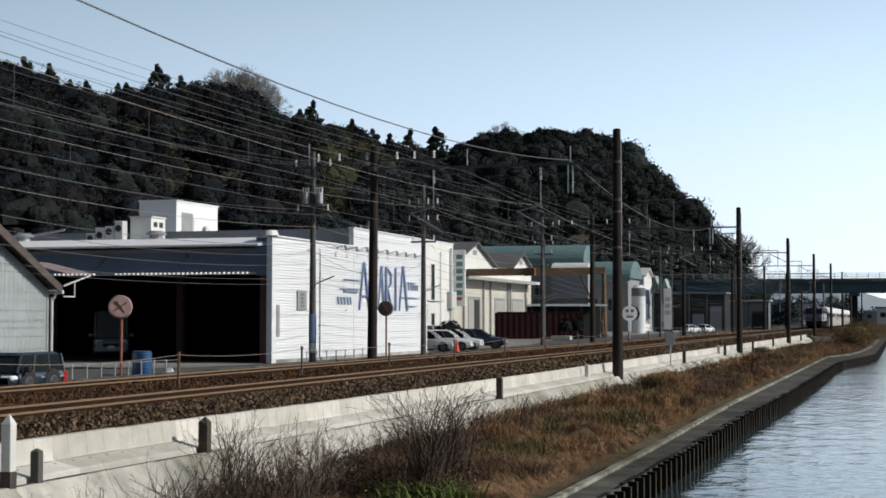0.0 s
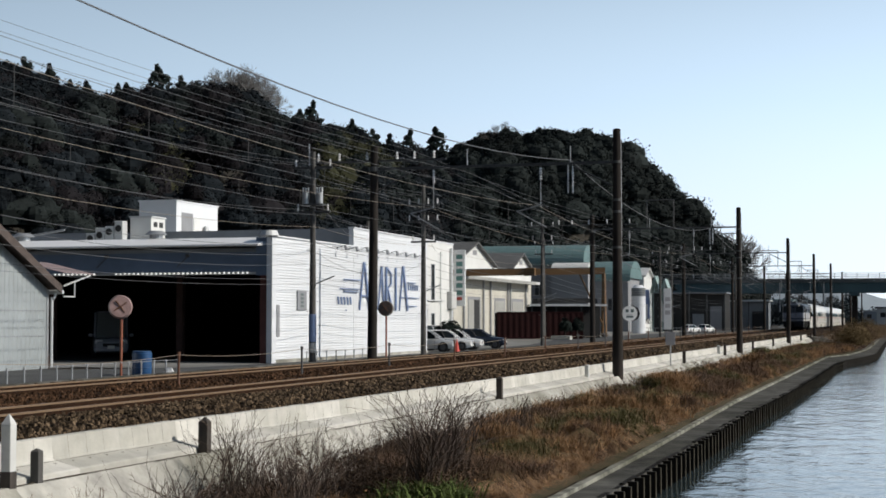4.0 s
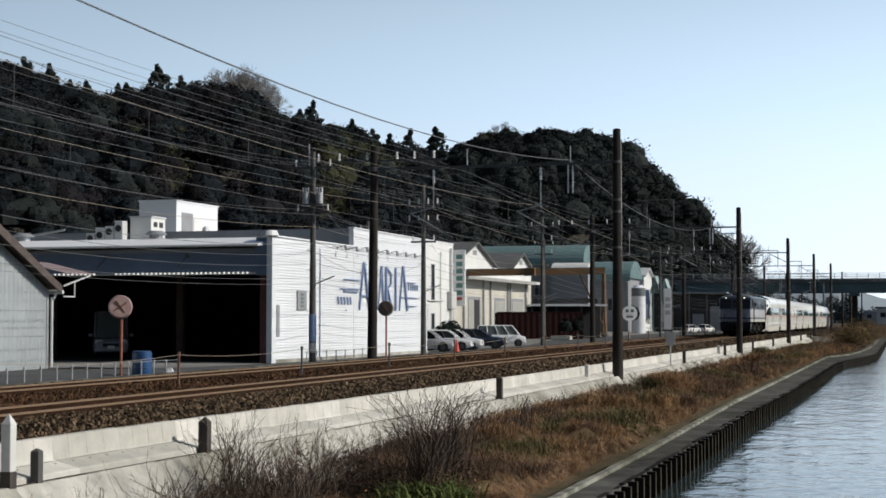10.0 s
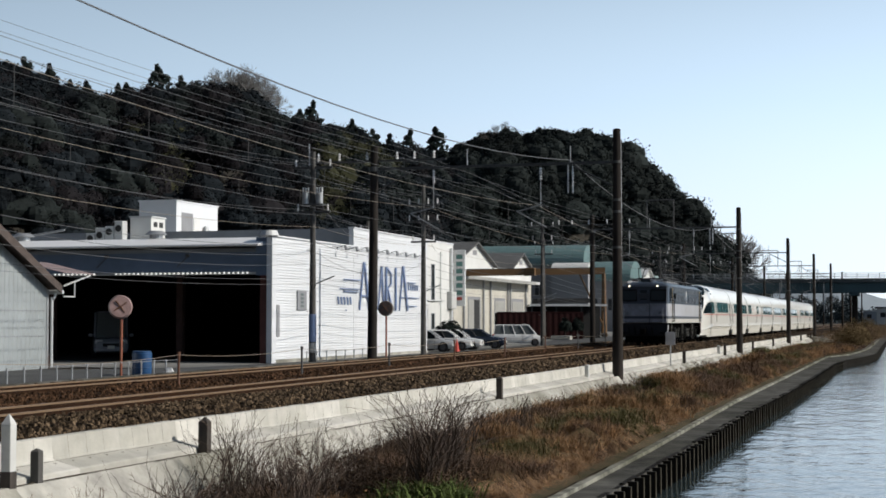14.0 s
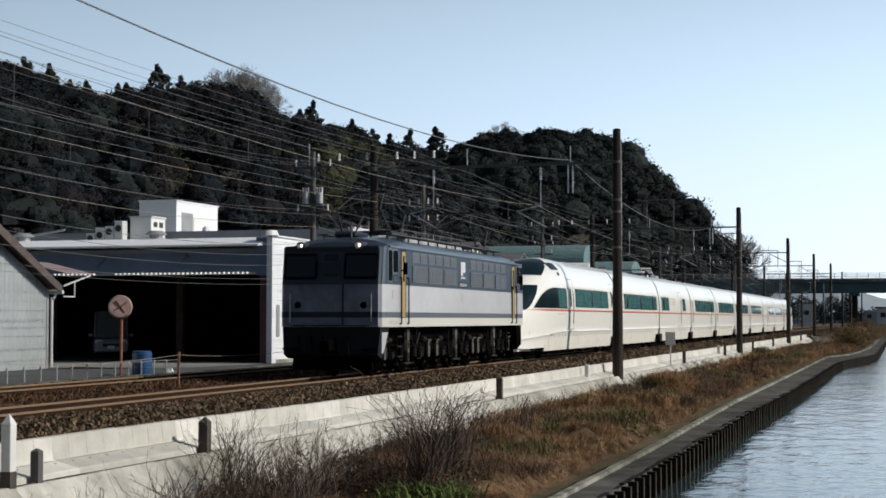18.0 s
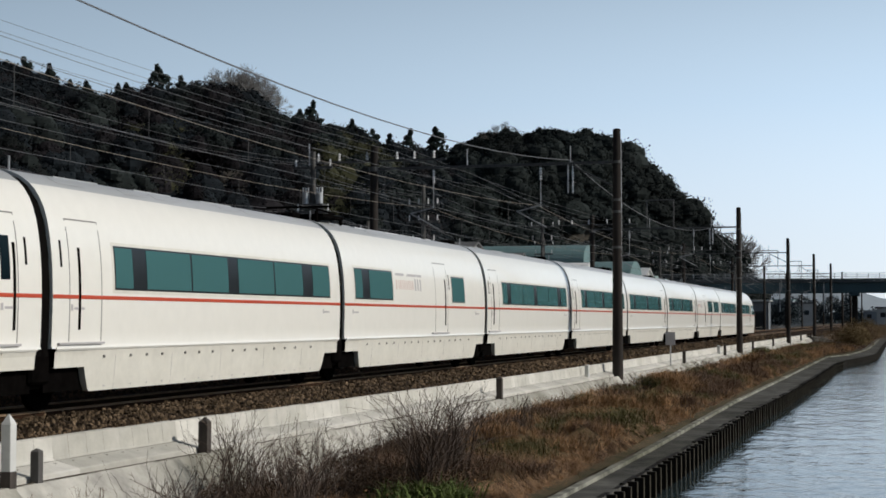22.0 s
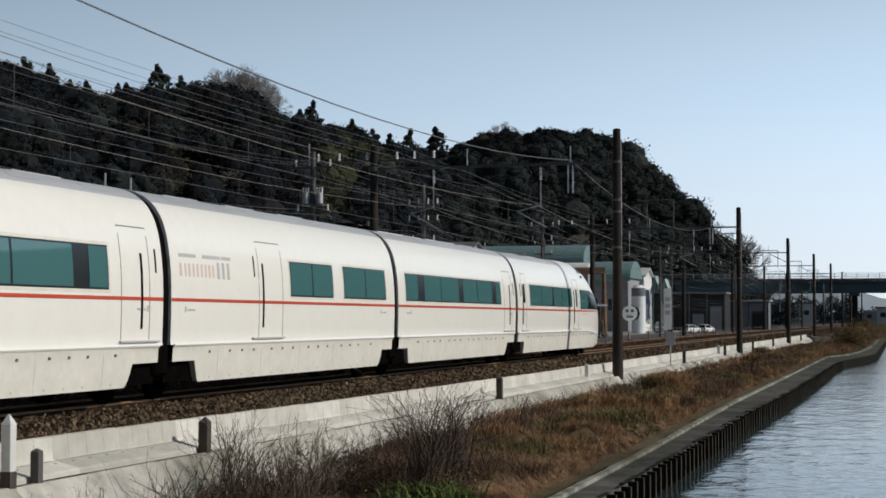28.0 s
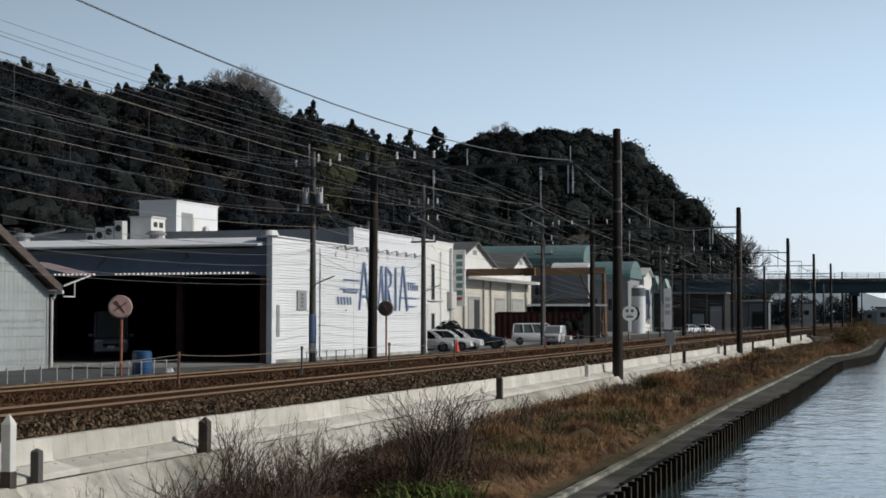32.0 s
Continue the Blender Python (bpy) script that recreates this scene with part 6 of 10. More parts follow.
    if kind == "nose":
        # teardrop side window behind the nose
        def tear(off, grow, material, name, lab, n0, n1):
            bm = bmesh.new()
            top = [(2.1, 2.06), (2.5, 2.28), (3.0, 2.5), (3.6, 2.7), (4.2, 2.81), (4.9, 2.87), (7.15, 2.87)]
            cols = []
            for i in range(25):
                s = n0 + (n1 - n0) * i / 24
                hi = lerp_table(top, s) + grow
                lo = 2.03 - grow + 0.0
                hi = max(hi, lo + 0.01)
                cols.append([bm.verts.new((wf(s, lo + (hi - lo) * j / 6) + off, s, lo + (hi - lo) * j / 6)) for j in range(7)])
            for a, b in zip(cols, cols[1:]):
                for j in range(6):
                    bm.faces.new((a[j], b[j], b[j + 1], a[j + 1])).smooth = True
            return add(name, mirror_x(bm), material, root, L, mirrored, lab)
        tear(0.004, 0.06, M_TSKIRT, "window_surround", "", 2.0, 7.22)
        tear(0.008, 0.0, M_TGLASS_DARK, "cab_window", "dark teardrop side window", 2.1, 7.15)
        add("pane", mirror_x(skin_panel(5.5, 7.1, 2.07, 2.83, 0.014, wf, 4, 6, 0.004)), M_TGLASS, root, L, mirrored)

        # wrap-round windscreen and raised cockpit glass
        def screen(z_lo, z_hi, s_end, name, lab, off):
            bm = bmesh.new()
            rows = []
            nz = 12
            for j in range(nz + 1):
                z = z_lo + (z_hi - z_lo) * j / nz
                a, b = tip_s(z), s_end(j / nz)
                row = []
                for i in range(-16, 17):
                    t = (abs(i) / 16) ** 1.6
                    s = a + 0.002 + (max(b, a + 0.05) - a) * t
                    w = half_width(s, z) * (1 if i > 0 else -1) if i else 0.0
                    row.append(bm.verts.new((w * 1.006 + (off if i > 0 else -off if i < 0 else 0), s - off, z + off * 0.5)))
                rows.append(row)
            for a, b in zip(rows, rows[1:]):
                for i in range(32):
                    bm.faces.new((a[i], a[i + 1], b[i + 1], b[i])).smooth = True
            fix(bm)
            return add(name, bm, M_TGLASS_DARK, root, L, mirrored, lab)
        screen(1.94, 2.93, lambda t: 1.35 + 1.75 * t ** 0.8, "windscreen", "large dark wrap-round windscreen", 0.010)
        screen(3.34, 4.1, lambda t: 4.0 + 2.1 * t, "cockpit_glass", "dark glass of the raised driver's cockpit", 0.012)
        add("cockpit_side_pane", mirror_x(skin_panel(5.45, 6.5, 3.62, 3.92, 0.012, wf, 4, 3, 0.01)), M_TGLASS_DARK, root, L, mirrored)
        add("marker_lamp", mirror_x(skin_panel(6.1, 6.28, 3.4, 3.52, 0.05, wf, 1, 1, 0.06)), M_WINBLACK, root, L, mirrored)
        door(7.5, 8.5, 8.4)
        window(7.75, 8.08, 2.12, 2.88, 1)
        window(8.85, 16.5, 2.1, 2.9, 4)
        door(17.05, 17.75, 17.6)
        slot(17.95, 2.45, 2.9)
        slot(17.25, 2.2, 2.9, 0.26, M_TGLASS_DARK)
        for k in range(5):
            add("letter_bar", mirror_x(skin_panel(5.5 + 0.3 * k, 5.7 + 0.3 * k, 1.78, 1.84, 0.004, wf, 1, 1, 0.004)), M_BAR_RED, root, L, mirrored)
        # the seam where the skirt panels begin
        add("panel_gap", mirror_x(skin_panel(3.9, 3.92, 0.36, 1.02, 0.004, wf, 1, 4, 0.006)), M_BAR, root, L, mirrored)
        for s in (4.15, 4.35):
            add("lamp", mirror_x(skin_panel(s, s + 0.1, 0.92, 1.0, 0.012, wf, 1, 1, 0.02)), M_GALV, root, L, mirrored)
    elif kind == "long":
        window(2.25, 12.95, 2.1, 2.89, [(2.25, 2.96), (3.43, 5.34), (5.34, 7.08), (7.53, 9.5), (9.5, 11.21), (11.78, 12.95)])
        door(0.7, 1.8, 1.0)
        slot(0.42, 2.45, 2.9)
    elif kind == "lounge":
        window(0.95, 4.0, 2.1, 2.91, [(0.95, 1.55), (2.05, 4.0)])
        window(9.75, 11.2, 2.1, 2.91, 1)
        door(8.0, 9.3, 9.0)
        slot(9.45, 2.5, 2.95)
    else:
        window(6.15, 8.9, 2.1, 2.91, 2)
        window(9.65, 12.9, 2.1, 2.91, 2)
        door(4.35, 5.7, 4.55)
        slot(4.1, 2.5, 2.95)
    if kind in ("lounge", "counter"):
        base = 4.3 if kind == "lounge" else 0.55
        x = base
        for k, w in enumerate((0.22, 0.16, 0.2, 0.17, 0.2, 0.18, 0.17, 0.18, 0.17)):
            add("letter_bar", mirror_x(skin_panel(x, x + w * 0.45, 2.42, 2.68, 0.004, wf, 1, 1, 0.004)), M_BAR_RED, root, L, mirrored)
            x += w
        for k in range(3):
            add("letter_bar", mirror_x(skin_panel(x + 0.05, x + 0.17, 2.4, 2.74, 0.004, wf, 1, 1, 0.004)), M_BAR, root, L, mirrored)
            x += 0.24
        for a, b in ((0.0, 0.75), (1.05, 1.9), (1.95, 2.4)):
            add("letter_bar", mirror_x(skin_panel(base + a, base + b, 2.8, 2.87, 0.004, wf, 1, 1, 0.004)), M_BAR, root, L, mirrored)
    # small things on flank and skirt
    s = 4.7 if nose else 1.9
    k = 0
    while s < L - 1.6:
        add("skirt_catch", mirror_x(skin_panel(s, s + 0.07, 0.90, 0.95, 0.012, wf, 1, 1, 0.02)), M_CATCH, root, L, mirrored)
        if k % 3 == 0:
            add("panel_gap", mirror_x(skin_panel(s + 0.45, s + 0.459, 0.35, 0.98, 0.002, wf, 1, 3, 0.004)), M_BAR, root, L, mirrored)
        add("foot_screw", mirror_x(skin_panel(s + 0.1, s + 0.14, 0.39, 0.42, 0.004, wf, 1, 1, 0.01)), M_BAR, root, L, mirrored)
        s += 0.62 + 0.35 * ((k * 7) % 3 == 0)
        k += 1
    s0 = L - 1.6
    for a, b in ((0.5, 0.56), (s0, s0 + 0.06)) if not nose else ((s0, s0 + 0.06),):
        add("data_mark", mirror_x(skin_panel(a + 0.25, a + 0.32, 1.72, 1.83, 0.004, wf, 1, 1, 0.004)), M_BAR, root, L, mirrored)
        add("data_mark", mirror_x(skin_panel(a + 0.36, a + 0.7, 1.74, 1.78, 0.004, wf, 1, 1, 0.004)), M_BAR, root, L, mirrored)
    # roof equipment
    for a in (range(11, int(L) - 2, 3) if nose else range(2, int(L) - 2, 3)):
        bm = B(-0.3, 0.3, a, a + 1.6, 4.05, 4.15, 0.01)
        add("roof_vent", bm, M_TROOF, root, L, mirrored, "low grey roof cover")
    if kind == "lounge":
        p = add("folded_pantograph", B(-0.7, 0.7, 0.5, 2.0, 4.21, 4.28), M_UNDER, root, L, mirrored, "folded pantograph on the roof")
        bm = bmesh.new()
        for sx in (-0.5, 0.5):
            cyl(bm, (sx, 0.4, 4.2), (sx, 1.9, 4.37), 0.03, seg=6)
            cyl(bm, (sx, 1.9, 4.37), (sx * 0.7, 0.6, 4.45), 0.025, seg=6)
        cyl(bm, (-0.9, 0.6, 4.47), (0.9, 0.6, 4.47), 0.03, seg=6)
        add("arm_frame", bm, M_UNDER, p, L, mirrored)
        add("arrester", C((0.6, 0.3, 3.9), (0.6, 0.3, 4.35), 0.05, seg=8), M_UNDER, root, L, mirrored)
        add("arrester", C((0.5, 2.3, 4.0), (0.5, 2.3, 4.3), 0.05, seg=8), M_UNDER, root, L, mirrored)
    if not nose:
        for s0, s1 in ((1.2, 2.1), (3.6, 4.5), (4.9, 5.8), (7.9, 8.8), (9.2, 10.1), (11.6, 12.4)):
            add("roof_hatch", mirror_x(skin_panel(s0, s1, 3.93, 4.04, 0.012, FLAT, 2, 2, 0.01)), M_TROOF, root, L, mirrored, "grey roof hatch")
        ju = add("joint_unit", B(-0.45, 0.45, L - 0.9, L - 0.42, 4.08, 4.23, 0.03), M_UNDER, root, L, mirrored, "dark roof unit at the car joint")
        for sx in (-0.3, 0.0, 0.3):
            bm = bmesh.new()
            insulator(bm, (sx, L - 0.66, 4.23), 3, 0.05, 0.05)
            add("insulator", bm, M_UNDER_C, ju, L, mirrored)
        add("aerial", C((0.35, 0.5, 4.05), (0.35, 0.5, 4.36), 0.02, seg=6), M_GALV, root, L, mirrored)
    # bellows at the rear seam and the bogie under it
    bm = bmesh.new()
    for k in range(4):
        ring = []
        o = 0.05 if k % 2 else 0.11
        y = L - 0.18 + 0.12 * k
        half = [(max(lerp_table(SECT, z) - o, 0), z - o * 0.6) for z in (1.0, 1.4, 2.1, 2.7, 3.22, 3.58, 3.85, 3.97, 4.1)]
        ring = [(w, y, z) for w, z in half] + [(-w, y, z) for w, z in half[::-1]]
        if k == 0:
            rings = []
        rings.append(ring)
    loft(bm, rings)
    fix(bm)
    if not (nose and mirrored):
        add("bellows", bm, M_RUBBER, root, L, False, "black gangway bellows")
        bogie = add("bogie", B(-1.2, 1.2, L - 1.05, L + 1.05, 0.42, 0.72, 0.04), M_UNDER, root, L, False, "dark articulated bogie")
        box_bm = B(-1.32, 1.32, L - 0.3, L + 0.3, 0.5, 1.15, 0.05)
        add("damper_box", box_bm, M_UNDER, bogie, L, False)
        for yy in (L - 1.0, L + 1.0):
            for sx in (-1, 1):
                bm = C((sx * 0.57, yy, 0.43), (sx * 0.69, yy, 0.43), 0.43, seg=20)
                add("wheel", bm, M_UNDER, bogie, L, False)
                bm = B(sx * 0.95 - 0.1, sx * 0.95 + 0.1, yy - 0.16, yy + 0.16, 0.3, 0.56, 0.03)
                add("axle_box", bm, M_UNDER_L, bogie, L, False)
    else:
        bm = C((-0.69, 0, 0.43), (0.69, 0, 0.43), 0.43, seg=18)
        for v in bm.verts:
            v.co.y += 4.2
        add("wheelset", bm, M_UNDER, root, L, mirrored)
    if nose:
        for yy in (3.0, 5.2):
            for sx in (-0.63, 0.63):
                add("wheel", C((sx - 0.06, yy, 0.43), (sx + 0.06, yy, 0.43), 0.43, seg=18), M_UNDER, root, L, mirrored)
    return root


NOSE_L, CAR_L = 18.6, 13.8
cars = []
lead = express_car("nose", NOSE_L, False, "white streamlined leading express car with a raised cockpit")
longcar = express_car("long", CAR_L, False, "white express car with a long teal window band")
lounge = express_car("lounge", CAR_L, False, "white express car with short windows and faint lettering")
longback = express_car("long", CAR_L, True, "white express car with long teal windows and a rear door")
counter = express_car("counter", CAR_L, False, "white express car with two paired windows and lettering")
tail = express_car("nose", NOSE_L, True, "white streamlined rear express car with a raised cockpit")
I4 = Matrix.Identity(4)
long_b, long_c = copy_thing(longcar, I4), copy_thing(longcar, I4)
num = bpy.data.curves.new("car_number", "FONT")
num.body, num.size, num.extrude = "09", 0.24, 0.001
num.materials.append(M_BAR)
digits = new("car_number", num)
digits.parent = longcar
digits.matrix_local = Matrix.Translation((1.338, 1.37, 3.0)) @ Matrix.Rotation(radians(90), 4, "Z") @ Matrix.Rotation(radians(81), 4, "X")
tagged(digits, "grey car number on the door")
car_list = [lead, longcar, lounge, long_b, long_c, longback, copy_thing(longback, I4), counter, copy_thing(longback, I4), tail]

# ---- the electric locomotive ----
M_LBLUE = paint("steel_blue_paint", (0.058, 0.082, 0.115), 0.4, coat=0.25, stain=0.12)
M_LWHITE = paint("off_white_paint", (0.48, 0.485, 0.51), 0.45, coat=0.2, var=0.05, stain=0.16, scale=1.6)
# off-white made darker: shade on the cab front is put into the colour
M_LWHITE_SHADE = paint("off_white_in_shade", (0.20, 0.215, 0.275), 0.6, var=0.2, coat=0.0, stain=0.35, scale=3.0)
M_LCREAM = paint("cream_paint", (0.57, 0.55, 0.50), 0.45, coat=0.2, stain=0.12)
# dark blue; also carries painted shade on roof ends, brow and door
M_LDARK = paint("dark_blue_and_shade", (0.012, 0.017, 0.028), 0.5, coat=0.1, stain=0.1)
M_LBAND = paint("slate_band_paint", (0.105, 0.118, 0.14), 0.45, coat=0.2)
M_LYEL = paint("ochre_door_paint", (0.40, 0.29, 0.11), 0.5, coat=0.1, stain=0.15)
M_LGLASS = glass_mat("loco_glass", (0.008, 0.01, 0.012), 0.06, 0.2)
M_PANE = paint("grey_roof_light", (0.125, 0.14, 0.155), 0.3, coat=0.3)
M_BLADE = paint("louvre_blade", (0.20, 0.22, 0.245), 0.5, coat=0.0)
M_GRILL = paint("grey_louvre", (0.075, 0.09, 0.105), 0.5, coat=0.0)
# navy lowered further, with the front's shade painted into it
M_LNAVY_SHADE = paint("shaded_navy_paint", (0.009, 0.0145, 0.031), 0.45, coat=0.15, stain=0.1)
M_LFRAME = paint("pale_blue_window_frame", (0.17, 0.20, 0.235), 0.4, coat=0.2)
M_LAMP = glow("headlamp_glow", (1.0, 0.88, 0.7), 3.2)
M_FRONTSKIRT = mat("dark_grey_skirt", (0.016, 0.017, 0.02), 0.8, spec=0.1, var=0.15, scale=2)


M_PANTO = mat("dark_pantograph_steel", (0.03, 0.03, 0.032), 0.6, 0.2, var=0.2, scale=5)


def locomotive():
    root = thing("electric_locomotive", None, "blue and off-white electric locomotive with two raised pantographs", "locomotive")
    L, W, BOW = 15.6, 1.5, 0.2
    add_ = lambda n, bm, m, lab="", par=None: part(n, bm, m, par or root, lab)

    def hull(z0, z1, w, e, bev):
        """A closed band of the body with rounded corners in plan and sloped ends."""
        bm = bmesh.new()
        rings = []
        for z in (z0, z1):
            rk = 0.0 if z < 2.55 else (z - 2.55) * 0.16
            y0, y1 = e + rk - BOW, L - e - rk
            c = bev
            rings.append([(w, y0 + BOW + c, z), (w - 0.01, y0 + 0.13, z), (w - 0.05, y0 + 0.04, z), (w - 0.13, y0, z), (0.0, y0 - 0.03, z), (-w + 0.13, y0, z), (-w + 0.05, y0 + 0.04, z), (-w + 0.01, y0 + 0.13, z), (-w, y0 + BOW + c, z),
                          (-w, y1 - c, z), (-w + c * 0.4, y1 - c * 0.35, z), (-w + c * 1.4, y1, z), (0.0, y1 + 0.04, z), (w - c * 1.4, y1, z), (w - c * 0.4, y1 - c * 0.35, z), (w, y1 - c, z)])
        loft(bm, rings)
        fix(bm)
        return bm
    add_("lower_body", hull(1.36, 1.628, W, 0.0, 0.07), M_LCREAM, "cream sill band")
    add_("waist_band", hull(1.628, 1.79, W + 0.003, -0.003, 0.07), M_LBAND, "slate waist band")
    add_("body", hull(1.79, 2.575, W, 0.0, 0.07), M_LWHITE, "off-white lower body")
    add_("upper_body", hull(2.575, 3.44, W, 0.0, 0.07), M_LBLUE, "steel-blue upper body")
    # curved roof
    bm = bmesh.new()
    rings = []
    for y, dz in ((-0.08, -0.34), (0.08, -0.22), (0.55, -0.09), (1.4, 0.0), (L - 1.4, 0.0), (L - 0.7, -0.08), (L - 0.25, -0.2), (L - 0.10, -0.32)):
        half = [(1.5, 3.43), (1.47, 3.53), (1.33, 3.62), (1.0, 3.72), (0.5, 3.78), (0.0, 3.80)]
        k = 0.93 if y < 0 else 0.98 if y < 0.1 else 1.0
        rings.append([(w * k, y, max(3.43, z + dz)) for w, z in half] + [(-w * k, y, max(3.43, z + dz)) for w, z in half[-2::-1]])
    loft(bm, rings, smooth=False)
    fix(bm)
    # roof ends take the darker blue, shade painted in
    for f in bm.faces:
        if min(f.calc_center_median().y, L - f.calc_center_median().y) < 0.5:
            f.material_index = 1
    add_("roof", bm, [M_LBLUE, M_LDARK], "curved steel-blue roof with shade-darkened ends")
    # cab ends
    for sgn in (0, 1):
        Y = lambda y: (L - y) if sgn else y - BOW
        lab = "" if sgn else "dark front windscreen"
        for sx in (-1, 1):
            bm = bmesh.new()
            z0, z1 = 2.72, 3.26
            x0, x1 = sx * 0.42, sx * 1.33
            q = lambda x, z: (x, Y(0.02 + (z - 2.55) * 0.16 - 0.125), z)
            loft(bm, [[q(x0, z0), q(x1, z0), q(x1, z1), q(x0, z1)], [(a, b + (0.06 if not sgn else -0.06), c) for a, b, c in (q(x0, z0), q(x1, z0), q(x1, z1), q(x0, z1))]])
            fix(bm)
            w = add_("windscreen", bm, M_LGLASS, lab)
            bm = bmesh.new()
            for a, b in (((x0, z0), (x1, z0)), ((x0, z1), (x1, z1)), ((x0, z0), (x0, z1)), ((x1, z0), (x1, z1))):
                cyl(bm, q(*a), q(*b), 0.03, seg=6)
            add_("windscreen_seal", bm, M_RUBBER, "", w)
            # lamps on the brow
            cx = sx * 0.84
            lamp = add_("headlamp", C((cx, Y(-0.04), 3.47), (cx, Y(0.5), 3.47), 0.10, seg=16), M_LDARK, "round headlamp housing")
            add_("lamp_lens", C((cx, Y(-0.055), 3.47), (cx, Y(-0.035), 3.47), 0.05, seg=16), M_LAMP if not sgn else M_LGLASS, "lit lens" if not sgn else "", lamp)
            # ring added to hide the glowing lens from the side
            bm = bmesh.new()
            ring = lambda r, y: [(cx + r * math.cos(k * math.tau / 16), Y(y), 3.47 + r * math.sin(k * math.tau / 16)) for k in range(16)]
            loft(bm, [ring(0.1, -0.03), ring(0.1, -0.19), ring(0.08, -0.19), ring(0.075, -0.056)], caps=False)
            add_("hood", bm, M_LDARK, "", lamp)
            add_("tail_lamp", C((sx * 0.95, Y(-0.05), 1.98), (sx * 0.95, Y(0.1), 1.98), 0.10, seg=14), M_LDARK, "tail lamp")
            bm = C((sx * 1.18, Y(-0.07), 1.5), (sx * 1.18, Y(-0.07), 2.3), 0.016, seg=6)
            add_("hand_rail", bm, M_GALV)
            add_("buffer_step", B(sx * 1.15 - 0.22, sx * 1.15 + 0.22, min(Y(-0.12), Y(0.1)), max(Y(-0.12), Y(0.1)), 0.75, 0.8), M_UNDER)
        add_("centre_door", B(-0.33, 0.33, min(Y(-0.05), Y(0.02)), max(Y(-0.05), Y(0.02)), 1.45, 3.1, 0.01), M_LDARK, "narrow gangway door")
        add_("door_panel", B(-0.335, 0.335, min(Y(-0.056), Y(0.0)), max(Y(-0.056), Y(0.0)), 1.44, 2.575), M_LWHITE_SHADE, "off-white door panel darkened for shade")
        bm = bmesh.new()
        q = lambda x, z: (x, Y((z - 2.55) * 0.16 - 0.095), z)
        loft(bm, [[q(-0.2, 2.76), q(0.2, 2.76), q(0.2, 3.26), q(-0.2, 3.26)], [(a, b + (0.06 if not sgn else -0.06), c) for a, b, c in (q(-0.2, 2.76), q(0.2, 2.76), q(0.2, 3.26), q(-0.2, 3.26))]])
        add_("door_window", fix(bm), M_LGLASS, "narrow window in the gangway door")
        add_("door_edge", B(0.345, 0.385, min(Y(-0.075), Y(0.0)), max(Y(-0.075), Y(0.0)), 1.42, 2.575), M_LDARK, "dark seam beside the door")
        add_("lower_rail", B(-1.1, 1.1, min(Y(-0.1), Y(-0.04)), max(Y(-0.1), Y(-0.04)), 1.385, 1.41), M_UNDER, "dark rail below the front band")
        add_("front_apron", B(-1.37, 1.37, min(Y(-0.05), Y(0.0)), max(Y(-0.05), Y(0.0)), 1.40, 2.575), M_LWHITE_SHADE, "off-white lower front darkened for shade")
        add_("front_band", B(-1.375, 1.375, min(Y(-0.066), Y(-0.04)), max(Y(-0.066), Y(-0.04)), 1.63, 1.79), M_LNAVY_SHADE, "navy band across the front, darkened for shade")
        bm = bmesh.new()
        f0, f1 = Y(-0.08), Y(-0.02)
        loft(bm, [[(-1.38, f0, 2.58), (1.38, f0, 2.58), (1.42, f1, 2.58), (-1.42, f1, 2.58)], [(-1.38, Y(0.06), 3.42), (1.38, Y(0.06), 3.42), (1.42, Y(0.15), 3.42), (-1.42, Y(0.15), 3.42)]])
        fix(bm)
        add_("cab_front", bm, M_LNAVY_SHADE, "navy cab front, darkened for shade")
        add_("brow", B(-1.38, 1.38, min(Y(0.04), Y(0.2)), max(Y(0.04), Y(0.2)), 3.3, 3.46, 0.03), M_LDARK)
        # sloped front skirt, plough and coupler
        bm = bmesh.new()
        loft(bm, [[(-1.42, Y(0.02), 1.36), (1.42, Y(0.02), 1.36), (1.42, Y(0.75), 1.36), (-1.42, Y(0.75), 1.36)], [(-1.36, Y(-0.05), 0.62), (1.36, Y(-0.05), 0.62), (1.36, Y(0.3), 0.5), (-1.36, Y(0.3), 0.5)]])
        fix(bm)
        add_("front_skirt", bm, M_FRONTSKIRT if sgn == 0 else M_UNDER, "grey sloping front skirt")
        add_("coupler", B(-0.16, 0.16, min(Y(-0.5), Y(0.1)), max(Y(-0.5), Y(0.1)), 0.72, 1.02, 0.04), M_UNDER, "dark knuckle coupler")
        bm = bmesh.new()
        for k in range(5):
            cyl(bm, (-0.9 + 0.35 * k, Y(-0.1), 1.15), (-0.82 + 0.35 * k, Y(-0.16), 0.65), 0.025, seg=6)
        add_("brake_hoses", bm, M_RUBBER)
        add_("snow_plough", B(-1.15, 1.15, min(Y(0.1), Y(0.2)), max(Y(0.1), Y(0.2)), 0.2, 0.62), M_UNDER)
    # flanks
    for sx in (-1, 1):
        F = sx * W
        o = lambda d: F + sx * d

        def plate(n, y0, y1, z0, z1, d, m, lab="", par=None, d0=-0.02):
            a, b = sorted((o(d0), o(d)))
            return add_(n, B(a, b, y0, y1, z0, z1), m, lab, par)

        def rounded(n, y0, y1, z0, z1, r, d, m, lab="", par=None):
            """A plate on the flank with rounded corners."""
            ring = []
            for cy, cz, a0 in ((y1 - r, z1 - r, 0), (y0 + r, z1 - r, 90), (y0 + r, z0 + r, 180), (y1 - r, z0 + r, 270)):
                for k in range(4):
                    a = radians(a0 + 30 * k)
                    ring.append((cy + r * math.cos(a), cz + r * math.sin(a)))
            bm = bmesh.new()
